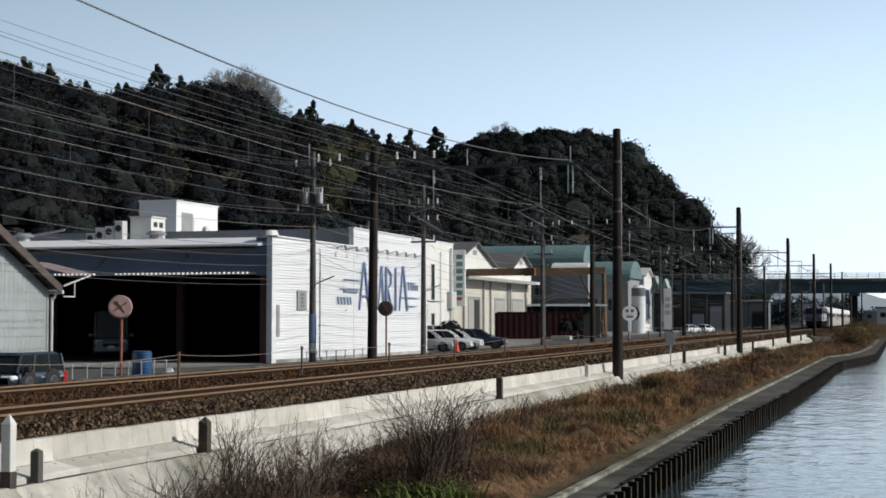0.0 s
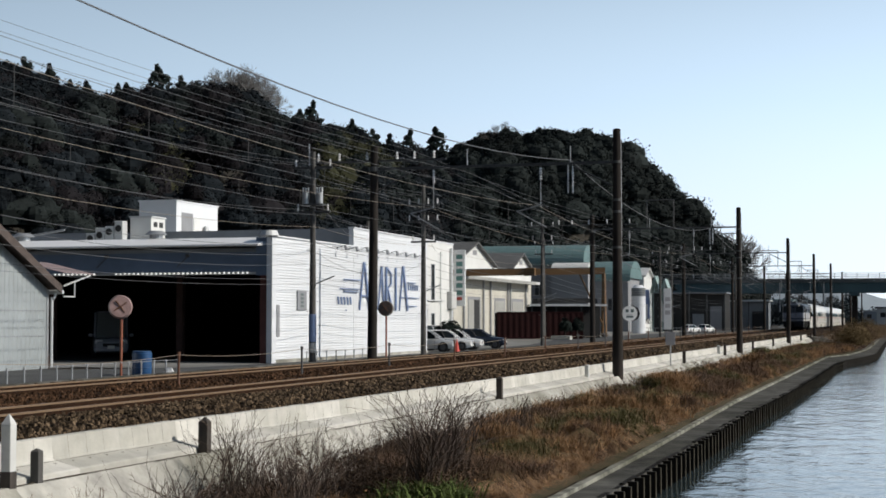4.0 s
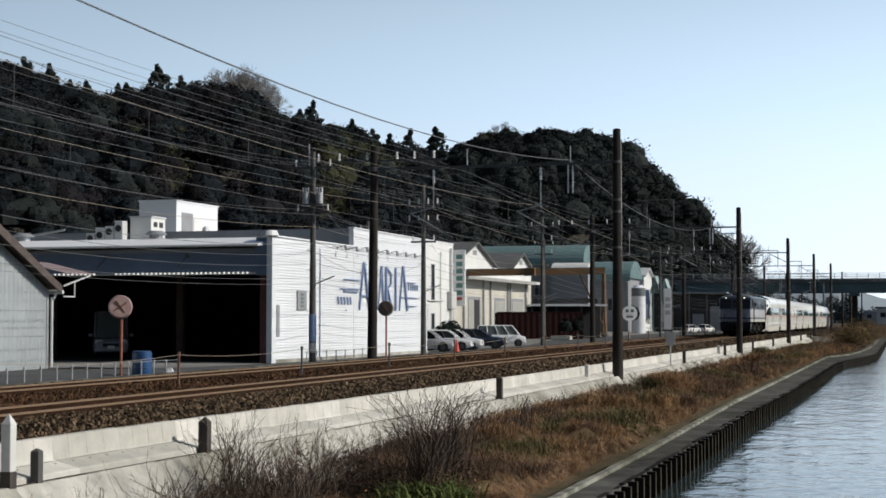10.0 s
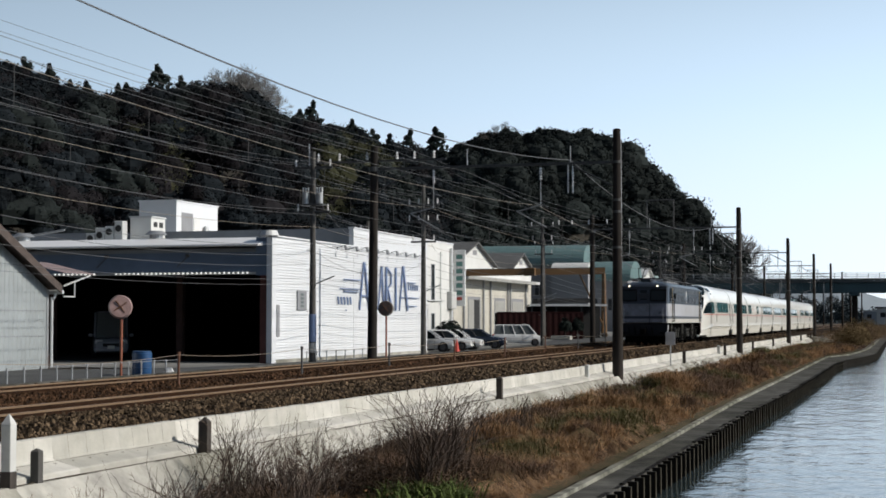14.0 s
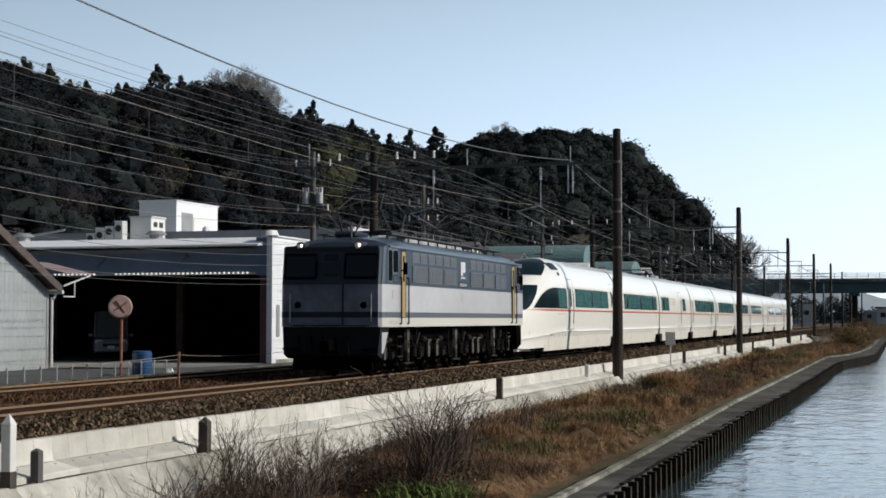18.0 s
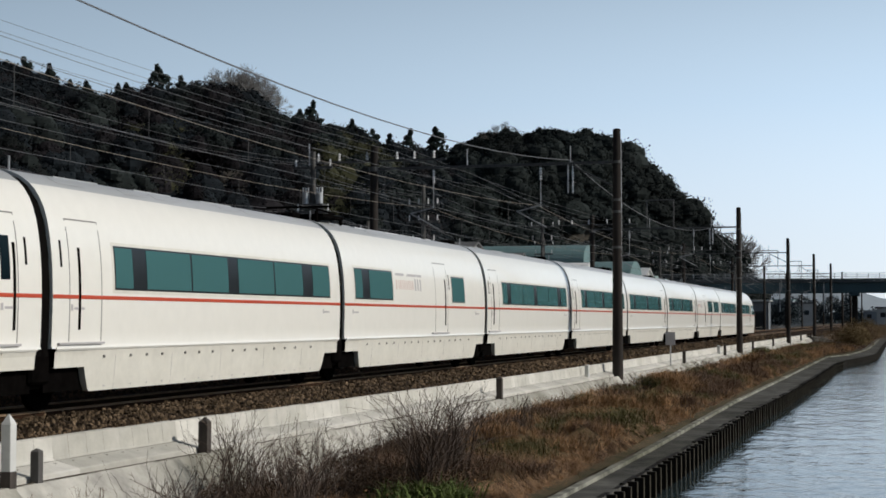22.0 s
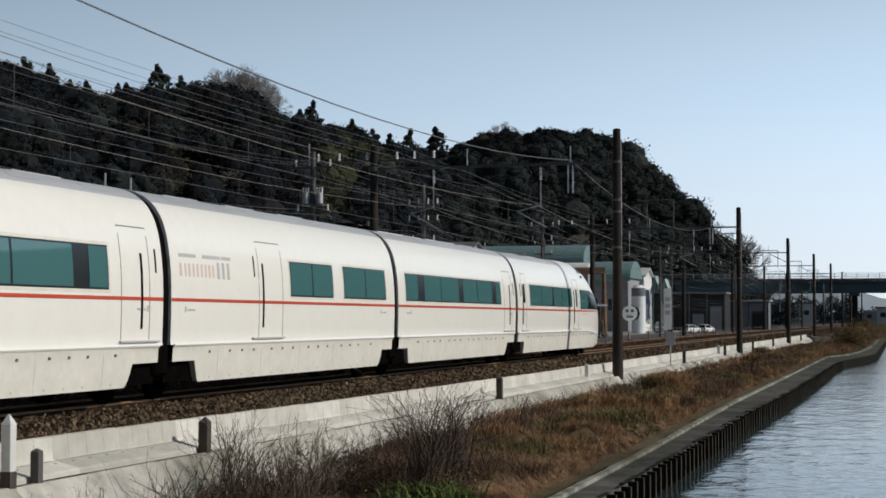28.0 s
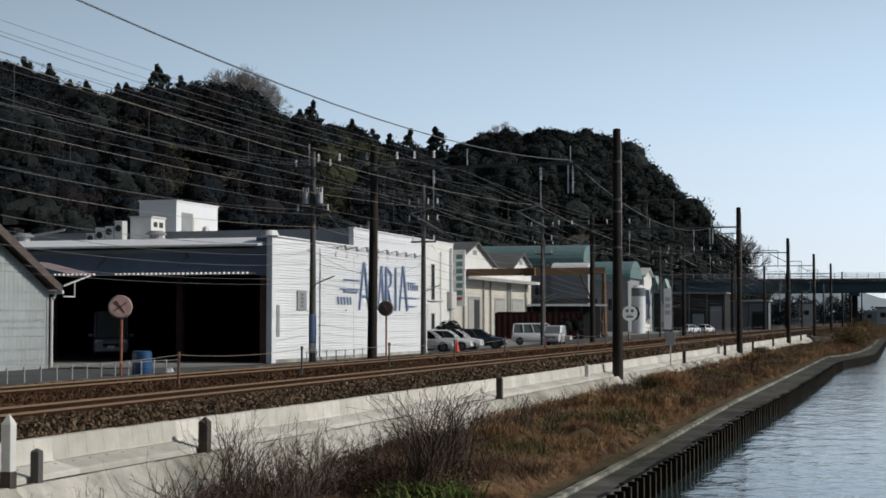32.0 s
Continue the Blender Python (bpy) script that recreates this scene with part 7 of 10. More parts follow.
            loft(bm, [[(o(-0.02), y, z) for y, z in ring], [(o(d), y, z) for y, z in ring]])
            return add_(n, fix(bm), m, lab, par)
        for end in (0, 1):
            E = lambda y: (L - y) if end else y
            for a, b, z0 in ((0.2, 0.52, 2.66), (0.6, 1.02, 2.86)):
                y0, y1 = sorted((E(a), E(b)))
                w = rounded("cab_window_frame", y0 - 0.035, y1 + 0.035, z0 - 0.035, 3.40, 0.09, 0.014, M_LFRAME, "pale rounded window frame")
                rounded("cab_window", y0, y1, z0, 3.365, 0.065, 0.02, M_LGLASS, "dark cab side window", w)
            y0, y1 = sorted((E(0.62), E(1.0)))
            g = rounded("cab_vent", y0, y1, 2.63, 2.80, 0.03, 0.012, M_LDARK, "small vent under the cab window")
            for k in range(3):
                plate("vent_blade", y0 + 0.04, y1 - 0.04, 2.655 + 0.045 * k, 2.675 + 0.045 * k, 0.022, M_LFRAME, "", g)
            bm = C((o(0.05), E(1.16), 2.9), (o(0.2), E(1.1), 2.95), 0.014, seg=6)
            m_ = add_("rear_mirror_arm", bm, M_RUBBER)
            add_("rear_mirror", B(*sorted((o(0.14), o(0.26))), *sorted((E(1.08), E(1.12))), 2.82, 3.1, 0.01), M_RUBBER, "", m_)
        for y0, y1 in ((1.36, 1.68), (L - 1.68, L - 1.36)):
            # flat dark plate round the door; its colour holds the recess's shade
            rounded("door_recess", y0 - 0.07, y1 + 0.07, 1.62, 3.42, 0.05, 0.006, M_LDARK)
            d = plate("cab_door", y0, y1, 1.64, 3.36, 0.012, M_LYEL, "ochre cab door")
            plate("door_window", y0 + 0.1, y1 - 0.1, 2.66, 3.26, 0.02, M_LGLASS, "", d)
            for yy in (y0 - 0.16, y1 + 0.16):
                bm = C((o(0.06), yy, 1.45), (o(0.06), yy, 2.75), 0.02, seg=6)
                cyl(bm, (o(0.0), yy, 1.45), (o(0.06), yy, 1.45), 0.02, seg=6)
                cyl(bm, (o(0.0), yy, 2.75), (o(0.06), yy, 2.75), 0.02, seg=6)
                add_("hand_rail", bm, M_RUBBER)
        for k in range(6):
            y0 = (2.3, 3.85, 5.4, 8.4, 9.95, 11.55)[k]
            y1 = y0 + 1.42
            for a, b in ((y0, y0 + 0.69), (y0 + 0.73, y1)):
                rounded("clerestory_frame", a + 0.005, b - 0.005, 3.135, 3.375, 0.07, 0.012, M_LFRAME)
                rounded("clerestory_pane", a + 0.04, b - 0.04, 3.165, 3.345, 0.05, 0.02, M_PANE)
            g = rounded("louvre", y0, y1, 2.64, 3.07, 0.05, 0.008, M_GRILL, "grey ventilation louvre")
            for j in range(9):
                yy = y0 + 0.03 + (y1 - y0 - 0.06) * j / 8
                plate("louvre_rib", yy - 0.009, yy + 0.009, 2.66, 3.05, 0.034, M_LFRAME, "", g)
            a, b = sorted((o(0.0), o(0.03)))
            me = mesh_of(B(a, b, y0 + 0.03, y1 - 0.03, 2.665, 2.685), "blade")
            put_mats(me, M_BLADE)
            for j in range(9):
                add_("blade", me, M_BLADE, "", g).location = (0, 0, 0.0455 * j)
        # railway mark and number plate as plain shapes
        yc = 7.6
        mark = plate("railway_mark", yc - 0.26, yc - 0.06, 2.93, 3.3, 0.008, M_INSUL, "plain white company mark")
        plate("mark_block", yc - 0.02, yc + 0.22, 3.02, 3.3, 0.008, M_INSUL, "", mark)
        plate("mark_bar", yc - 0.26, yc + 0.22, 2.86, 2.895, 0.008, M_INSUL, "", mark)
        np_ = plate("number_plate", yc - 0.5, yc + 0.5, 2.62, 2.76, 0.012, M_LDARK, "dark number plate")
        for k in range(7):
            plate("letter_bar", yc - 0.42 + 0.12 * k, yc - 0.35 + 0.12 * k, 2.645, 2.735, 0.018, M_BAR, "", np_)
        plate("class_plate", yc - 0.18, yc + 0.12, 2.12, 2.4, 0.01, M_BAR, "small grey plate")
        plate("class_plate", 0.55, 0.98, 2.15, 2.42, 0.01, M_BAR, "small grey plate")
        plate("data_mark", yc - 0.3, yc + 0.35, 1.95, 1.965, 0.006, M_BAR)
        plate("data_mark", 0.35, 0.6, 1.44, 1.55, 0.006, M_BAR)
        plate("data_mark", 0.7, 1.0, 1.44, 1.52, 0.006, M_BAR)
        plate("roof_step", 0.3, L - 0.3, 3.43, 3.47, 0.03, M_LFRAME, "paler gutter line")
    # roof walkway, housings, conductors
    for sx in (-0.95, 0.95):
        bm = B(sx - 0.18, sx + 0.18, 1.6, L - 1.6, 3.86, 3.9)
        for k in range(13):
            box(bm, sx - 0.02, sx + 0.02, 1.7 + k * 0.98, 1.74 + k * 0.98, 3.66, 3.86)
        add_("roof_walkway", bm, M_STEEL, "narrow roof walkway")
    for y0, y1, h in ((4.6, 6.0, 4.0), (6.15, 7.5, 4.02), (7.7, 9.4, 4.0), (9.6, 10.6, 3.97)):
        add_("roof_housing", B(-0.6, 0.6, y0, y1, 3.7, h, 0.06), M_TROOF, "grey roof housing")
    add_("vent_cover", B(-0.35, 0.35, 0.9, 1.9, 3.74, 3.92, 0.06), M_LDARK)
    for yy, sx in ((0.55, 0.3), (L - 0.6, -0.3), (L - 0.9, 0.3)):
        add_("whistle", C((sx, yy, 3.7), (sx, yy, 4.12), 0.035, seg=8), M_STEEL)
    bm = bmesh.new()
    cyl(bm, (0.5, 4.2, 4.18), (0.5, L - 4.2, 4.18), 0.02, seg=6)
    for k in range(6):
        insulator(bm, (0.5, 4.4 + k * 1.28, 4.16), 3, 0.07, 0.11)
    add_("roof_conductor", bm, M_STEEL)
    for yc in (3.1, L - 3.1):
        p = add_("pantograph", B(-0.85, 0.85, yc - 0.75, yc + 0.75, 3.96, 4.02), M_PANTO, "raised diamond pantograph")
        for sx in (-0.75, 0.75):
            for yy in (yc - 0.7, yc + 0.7):
                bm = bmesh.new()
                insulator(bm, (sx, yy, 3.97), 3, 0.08, 0.09)
                add_("insulator", bm, M_INSUL, "", p)
        zt = 5.36
        for sx in (-1, 1):
            for yy in (-1, 1):
                bm = C((sx * 0.72, yc + yy * 0.55, 4.04), (sx * 0.66, yc + yy * 1.15, 4.66), 0.028, seg=6)
                cyl(bm, (sx * 0.66, yc + yy * 1.15, 4.66), (sx * 0.42, yc + yy * 0.12, zt - 0.1), 0.02, seg=6)
                add_("arm", bm, M_PANTO, "", p)
        bm = bmesh.new()
        for yy in (-1.15, 1.15):
            cyl(bm, (-0.66, yc + yy, 4.66), (0.66, yc + yy, 4.66), 0.02, seg=6)
            cyl(bm, (-0.66, yc + yy, 4.66), (0.42, yc + yy * 0.12, zt - 0.1), 0.012, seg=6)
        add_("cross_tube", bm, M_PANTO, "", p)
        bm = bmesh.new()
        for yy in (-0.14, 0.14):
            box(bm, -0.55, 0.55, yc + yy - 0.03, yc + yy + 0.03, zt - 0.08, zt - 0.03)
            for sx in (-1, 1):
                cyl(bm, (sx * 0.55, yc + yy, zt - 0.05), (sx * 0.88, yc + yy, zt - 0.24), 0.018, seg=6)
        add_("collector_head", bm, M_PANTO, "", p)
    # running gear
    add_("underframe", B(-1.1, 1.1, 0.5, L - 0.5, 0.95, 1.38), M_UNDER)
    for sx in (-1, 1):
        for y in (1.64, L - 1.64):
            steps = add_("step_ladder", B(sx * 1.3 - 0.015, sx * 1.3 + 0.015, y - 0.2, y - 0.17, 0.5, 1.34), M_UNDER, "dark ladder under the cab door")
            add_("ladder_side", B(sx * 1.3 - 0.015, sx * 1.3 + 0.015, y + 0.17, y + 0.2, 0.5, 1.34), M_UNDER, "", steps)
            for z in (0.52, 0.8, 1.08):
                add_("step_plate", B(sx * 1.28 - 0.1, sx * 1.28 + 0.1, y - 0.17, y + 0.17, z, z + 0.03), M_UNDER_C, "", steps)
        for end in (0, 1):
            E = lambda y: (L - y) if end else y
            bm = bmesh.new()
            loft(bm, [[(x, E(-0.02), 1.345), (x, E(-0.04), 0.95), (x, E(-0.05), 0.64), (x, E(0.12), 0.7), (x, E(0.32), 0.98), (x, E(0.55), 1.345)] for x in (sx * 1.37, sx * 1.41)])
            # front plate off-white: sunlight on the skirt's side is put into colour
            add_("corner_flap", fix(bm), M_LWHITE if end == 0 else M_UNDER, "skirt corner plate, pale at the front for sunlight")
    sets = []
    for bc in (2.7, 7.6, 12.3):
        bg_ = add_("bogie", B(-0.9, 0.9, bc - 1.9, bc + 1.9, 0.5, 0.85, 0.05), M_UNDER, "near-black two-axle bogie")
        for sx in (-1, 1):
            bm = bmesh.new()
            box(bm, sx * 1.1 - 0.07, sx * 1.1 + 0.07, bc - 1.9, bc + 1.9, 0.74, 0.9, 0.02)
            box(bm, sx * 1.1 - 0.06, sx * 1.1 + 0.06, bc - 0.5, bc + 0.5, 0.5, 0.78, 0.02)
            add_("side_frame", bm, M_UNDER, "", bg_)
            for yy in (bc - 1.3, bc + 1.3):
                add_("axle_box", B(sx * 1.12 - 0.1, sx * 1.12 + 0.1, yy - 0.18, yy + 0.18, 0.4, 0.76, 0.05), M_UNDER, "", bg_)
                add_("axle_cover", C((sx * 1.17, yy, 0.56), (sx * 1.25, yy, 0.56), 0.11, 0.09, seg=12), M_UNDER_L, "", bg_)
                for d in (-0.36, 0.36):
                    bm = bmesh.new()
                    for k in range(5):
                        cyl(bm, (sx * 1.13, yy + d, 0.5 + 0.055 * k), (sx * 1.13, yy + d, 0.53 + 0.055 * k), 0.075, seg=10)
                    add_("spring", bm, M_UNDER_L, "", bg_)
                    add_("brake_hanger", B(sx * 1.12 - 0.03, sx * 1.12 + 0.03, yy + d * 1.6 - 0.03, yy + d * 1.6 + 0.03, 0.3, 1.0), M_UNDER, "", bg_)
                    bm = C((sx * 1.1, yy + d * 1.5, 0.34), (sx * 1.1, yy + d * 1.5 + 0.2, 0.3), 0.05, seg=8)
                    add_("brake_shoe", bm, M_UNDER_L, "", bg_)
            # swing hanger with a dark plate for its hole's shade, its spring and foot, at the middle of the bogie
            bm = bmesh.new()
            loft(bm, [[(sx * 1.18, bc - w_, z), (sx * 1.27, bc - w_ * 0.8, z), (sx * 1.27, bc + w_ * 0.8, z), (sx * 1.18, bc + w_, z)] for w_, z in ((0.07, 0.62), (0.10, 0.70), (0.105, 1.0), (0.13, 1.08), (0.135, 1.3))])
            hp = add_("hanger_post", fix(bm), M_UNDER_P, "pale hanger casting", bg_)
            bm = bmesh.new()
            ring = [(bc + 0.042 * math.cos(k * 0.5236), 0.87 + 0.105 * math.sin(k * 0.5236)) for k in range(12)]
            loft(bm, [[(sx * 1.262, y, z) for y, z in ring], [(sx * 1.274, y, z) for y, z in ring]])
            add_("slot", fix(bm), M_UNDER, "", hp)
            bm = bmesh.new()
            for k in range(5):
                cyl(bm, (sx * 1.22, bc, 0.36 + 0.05 * k), (sx * 1.22, bc, 0.388 + 0.05 * k), 0.08, seg=12)
            add_("hanger_spring", bm, M_UNDER_C, "", bg_)
            add_("spring_plank", B(sx * 1.22 - 0.06, sx * 1.22 + 0.06, bc - 0.32, bc + 0.32, 0.3, 0.34, 0.01), M_UNDER_C, "", bg_)
            # pale brackets with a lip at both ends of the bogie
            for d in (-2.03, 2.03):
                y = bc + d
                if not 0.6 < y < L - 0.6:
                    continue
                bm = bmesh.new()
                loft(bm, [[(sx * 1.2, y - w_, z), (sx * 1.26, y - w_, z), (sx * 1.26, y + w_, z), (sx * 1.2, y + w_, z)] for w_, z in ((0.06, 0.46), (0.095, 0.56), (0.11, 0.94))])
                br = add_("sand_box", fix(bm), M_UNDER_P, "pale tapered bracket with a lip", bg_)
                add_("lip", B(sx * 1.24 - 0.06, sx * 1.24 + 0.06, y - 0.15, y + 0.15, 0.94, 0.985, 0.01), M_UNDER_P, "", br)
                add_("bolt", C((sx * 1.262, y, 0.84), (sx * 1.278, y, 0.84), 0.03, seg=8), M_UNDER, "", br)
                add_("sand_pipe", C((sx * 1.18, y, 0.5), (sx * 0.74, y - 0.16 * (1 if d > 0 else -1), 0.1), 0.022, seg=6), M_UNDER_L, "", bg_)
            for d, z in ((1.62, 0.99), (-1.62, 0.99)):
                add_("brake_cylinder", C((sx * 1.2, bc + d - 0.14, z), (sx * 1.2, bc + d + 0.14, z), 0.085, seg=12), M_UNDER_L, "", bg_)
                add_("cylinder_end", C((sx * 1.2, bc + d - 0.175, z), (sx * 1.2, bc + d - 0.142, z), 0.06, seg=12), M_UNDER_C, "", bg_)
            for d, w_ in ((-0.85, 0.3), (0.75, 0.38)):
                bm = bmesh.new()
                y = bc + d
                for p, q in (((sx * 1.27, y, 1.3), (sx * 1.27, y, 0.5)), ((sx * 1.27, y, 0.5), (sx * 1.27, y + 0.08, 0.43)), ((sx * 1.27, y + 0.08, 0.43), (sx * 1.27, y + w_, 0.43)), ((sx * 1.27, y + w_, 0.43), (sx * 1.27, y + w_ + 0.05, 0.9))):
                    cyl(bm, p, q, 0.016, seg=6)
                add_("pipe_loop", bm, M_UNDER_L, "", bg_)
            bm = bmesh.new()
            pts = [(bc + 0.35 + 0.11 * k, 1.2 - 0.42 * math.sin(k / 8 * math.pi)) for k in range(9)]
            rings = []
            for k, (y, z) in enumerate(pts):
                (ya, za), (yb, zb) = pts[max(0, k - 1)], pts[min(8, k + 1)]
                t = Vector((yb - ya, zb - za)).normalized()
                rings.append([(sx * 1.2 + 0.026 * math.cos(a * 1.0472), y - t.y * 0.026 * math.sin(a * 1.0472), z + t.x * 0.026 * math.sin(a * 1.0472)) for a in range(6)])
            loft(bm, rings)
            add_("cable_loop", fix(bm), M_UNDER_L, "", bg_)
        for yy in (bc - 1.3, bc + 1.3):
            ws = thing("wheelset")
            ws.parent = root
            ws.location = (0, yy, 0.56)
            sets.append((ws, yy))
            bm = C((-0.9, 0, 0), (0.9, 0, 0), 0.09, seg=10)
            part("axle", bm, M_UNDER, ws)
            for sx in (-1, 1):
                bm = C((sx * 0.53, 0, 0), (sx * 0.66, 0, 0), 0.56, seg=28)
                cyl(bm, (sx * 0.51, 0, 0), (sx * 0.53, 0, 0), 0.59, seg=28)
                cyl(bm, (sx * 0.66, 0, 0), (sx * 0.68, 0, 0), 0.2, seg=12)
                for k in range(4):
                    a = k * math.pi / 2
                    cyl(bm, (sx * 0.66, 0.3 * math.cos(a), 0.3 * math.sin(a)), (sx * 0.675, 0.3 * math.cos(a), 0.3 * math.sin(a)), 0.07, seg=8)
                part("wheel", bm, M_UNDER, ws, "near-black steel wheel")
    for sx in (-1, 1):
        for y0, y1 in ((4.95, 5.35), (L - 5.35, L - 4.95)):
            add_("air_tank", C((sx * 1.0, y0 - 0.2, 0.75), (sx * 1.0, y1 + 0.2, 0.75), 0.2, seg=14), M_UNDER)
    # heights of sill, waist, cantrail and roof, stretched to fit the camera's view
    heights = [(0.0, 0.0), (1.30, 1.30), (1.36, 1.37), (2.575, 2.53), (3.44, 3.56), (3.8, 3.92), (4.1, 4.2), (5.36, 5.36), (9.0, 9.0)]
    done = set()
    for ob in root.children_recursive:
        if ob.type != "MESH" or (ob.parent and ob.parent.name.startswith("wheelset")) or ob.data.name in done:
            continue
        done.add(ob.data.name)
        for v in ob.data.vertices:
            v.co.z = lerp_table(heights, v.co.z)
    for ob in root.children_recursive:
        if ob.name.startswith("blade"):
            ob.location.z *= 1.19
    return root, sets


loco, wheelsets = locomotive()
# ---- plants on the canal bank ----
M_GRASS_TAN = mat("dry_russet_grass", (0.31, 0.182, 0.09), 0.9, var=0.3, scale=0.6, rnd=0.45, spec=0.2)
M_GRASS_BROWN = mat("dry_brown_grass", (0.142, 0.088, 0.055), 0.9, var=0.3, scale=0.6, rnd=0.45, spec=0.2)
M_GRASS_GREEN = mat("green_weeds", (0.10, 0.092, 0.034), 0.85, var=0.3, scale=0.8, rnd=0.4, spec=0.2)
M_WEED = mat("fresh_green_weeds", (0.085, 0.115, 0.03), 0.8, var=0.3, scale=2.0, rnd=0.5, spec=0.2)
M_SHRUB = mat("dark_bare_stems", (0.078, 0.054, 0.04), 0.9, var=0.25, scale=4)
M_SCRUB = mat("russet_scrub", (0.18, 0.122, 0.074), 0.95, spec=0.1, var=0.4, scale=0.35, rnd=0.3)
M_TRASH = mat("white_litter", (0.7, 0.7, 0.68), 0.6, var=0.05, scale=5)


def blades(rng, xs, ys, zs, h, w, lean):
    """Thin bent blades, each of two quads."""
    n = len(xs)
    a = rng.uniform(0, 6.283, n)
    L = h * rng.uniform(0.5, 1.25, n)
    ln = lean * rng.uniform(0.2, 1.3, n)
    p0 = np.stack([xs, ys, zs], 1)
    side = np.stack([np.cos(a + 1.57), np.sin(a + 1.57), np.zeros(n)], 1) * (w * rng.uniform(0.6, 1.4, n))[:, None]
    d = np.stack([np.cos(a), np.sin(a), np.zeros(n)], 1)
    p1 = p0 + d * (L * ln * 0.35)[:, None] + np.array([0, 0, 1]) * (L * 0.6)[:, None]
    p2 = p0 + d * (L * ln * 1.0)[:, None] + np.array([0, 0, 1]) * (L * (1 - 0.25 * ln))[:, None]
    q1 = np.stack([p0 - side, p0 + side, p1 + side * 0.8, p1 - side * 0.8], 1)
    q2 = np.stack([p1 - side * 0.8, p1 + side * 0.8, p2 + side * 0.25, p2 - side * 0.25], 1)
    return np.concatenate([q1, q2])


def tufts(rng, xs, ys, zs, size, w, count):
    """Fountains of thin arching blades, one at each point."""
    k = len(xs)
    i = np.repeat(np.arange(k), count)
    n = len(i)
    a = rng.uniform(0, 6.283, n)
    L = size[i] * rng.uniform(0.55, 1.2, n)
    reach = L * rng.uniform(0.1, 1.05, n)
    h = L * (0.92 - 0.5 * (reach / L) ** 1.5) * rng.uniform(0.65, 1.0, n)
    d = np.stack([np.cos(a), np.sin(a), np.zeros(n)], 1)
    up = np.array([0, 0, 1.0])
    p0 = np.stack([xs[i], ys[i], zs[i]], 1) + rng.normal(size=(n, 3)) * np.array([0.3, 0.3, 0.02]) * (size[i] * 0.35)[:, None]
    ww = (w[i] * rng.uniform(0.6, 1.4, n))[:, None]
    side = np.stack([-np.sin(a), np.cos(a), rng.normal(scale=0.3, size=n)], 1) * ww
    p1 = p0 + d * (reach * 0.3)[:, None] + up * (h * 0.7)[:, None]
    p2 = p0 + d * (reach * 0.7)[:, None] + up * h[:, None]
    p3 = p0 + d * (reach * 1.1)[:, None] + up * (h * rng.uniform(0.55, 0.95, n))[:, None]
    return np.concatenate([np.stack([p0 - side, p0 + side, p1 + side * 0.9, p1 - side * 0.9], 1), np.stack([p1 - side * 0.9, p1 + side * 0.9, p2 + side * 0.7, p2 - side * 0.7], 1), np.stack([p2 - side * 0.7, p2 + side * 0.7, p3 + side * 0.2, p3 - side * 0.2], 1)])


def bank_point(rng, n, y0, y1, s0=0.0, s1=0.94):
    ys = rng.uniform(y0, y1, n)
    ss = rng.uniform(s0, s1, n)
    xb = np.array([edge_x(y) for y in ys]) - 0.05
    xs = -11.0 + (xb + 11.0) * ss
    zs = np.array([bank_z(y, s) + mound(x, y, s) for x, y, s in zip(xs, ys, ss)]) - 0.03
    return xs, ys, zs, ss


def patch(xs, ys, f, o):
    return np.array([noise.noise(Vector((x * f, y * f * 0.6, o))) for x, y in zip(xs, ys)])


def thatch():
    """The matted old grass that the tufts grow from."""
    ys = [22 + 0.3 * k for k in range(160)] + [70 + 0.6 * k for k in range(150)]
    ss = [0.04 + 0.89 * k / 18 for k in range(19)]
    verts = []
    for y in ys:
        xb = edge_x(y) - 0.05
        for s in ss:
            x = -11.0 + (xb + 11.0) * s
            verts.append((x, y, bank_z(y, s) + mound(x, y, s) + 0.02 + 0.05 * noise.noise(Vector((x * 4, y * 4, 1.0)))))
    n = len(ss)
    faces = [(j * n + i, j * n + i + 1, (j + 1) * n + i + 1, (j + 1) * n + i) for j in range(len(ys) - 1) for i in range(n - 1)]
    solo("grass_thatch", raw("grass_thatch", verts, faces, M_THATCH, True), M_THATCH, "matted brown old grass covering the bank", "grass", kind="stuff")


M_MOSSY = mat("mossy_bare_earth", (0.105, 0.082, 0.055), 0.95, spec=0.05, col2=(0.055, 0.058, 0.032), var=0.3, scale=1.2, bump=0.8, bscale=22, stain=0.35)


def mossy_verge():
    """Bare earth with moss between the grass and the edging."""
    ys = [16 + 0.8 * k for k in range(190)]
    ss = (0.68, 0.76, 0.84, 0.92, 0.985)
    verts = []
    for y in ys:
        for s in ss:
            x = -11.0 + (edge_x(y) + 11.0) * s
            verts.append((x, y, bank_z(y, s) + 0.035 + 0.05 * noise.noise(Vector((x * 1.5, y * 0.9, 6.0)))))
    n = len(ss)
    faces = [(j * n + i, j * n + i + 1, (j + 1) * n + i + 1, (j + 1) * n + i) for j in range(len(ys) - 1) for i in range(n - 1)]
    solo("mossy_verge", raw("mossy_verge", verts, faces, M_MOSSY, True), M_MOSSY, "mossy bare earth above the canal edging", "earth", kind="stuff")


mossy_verge()
M_THATCH = mat("matted_old_grass", (0.13, 0.088, 0.05), 0.95, spec=0.05, var=0.55, scale=1.6, bump=1.0, bscale=30, stain=0.35)
thatch()


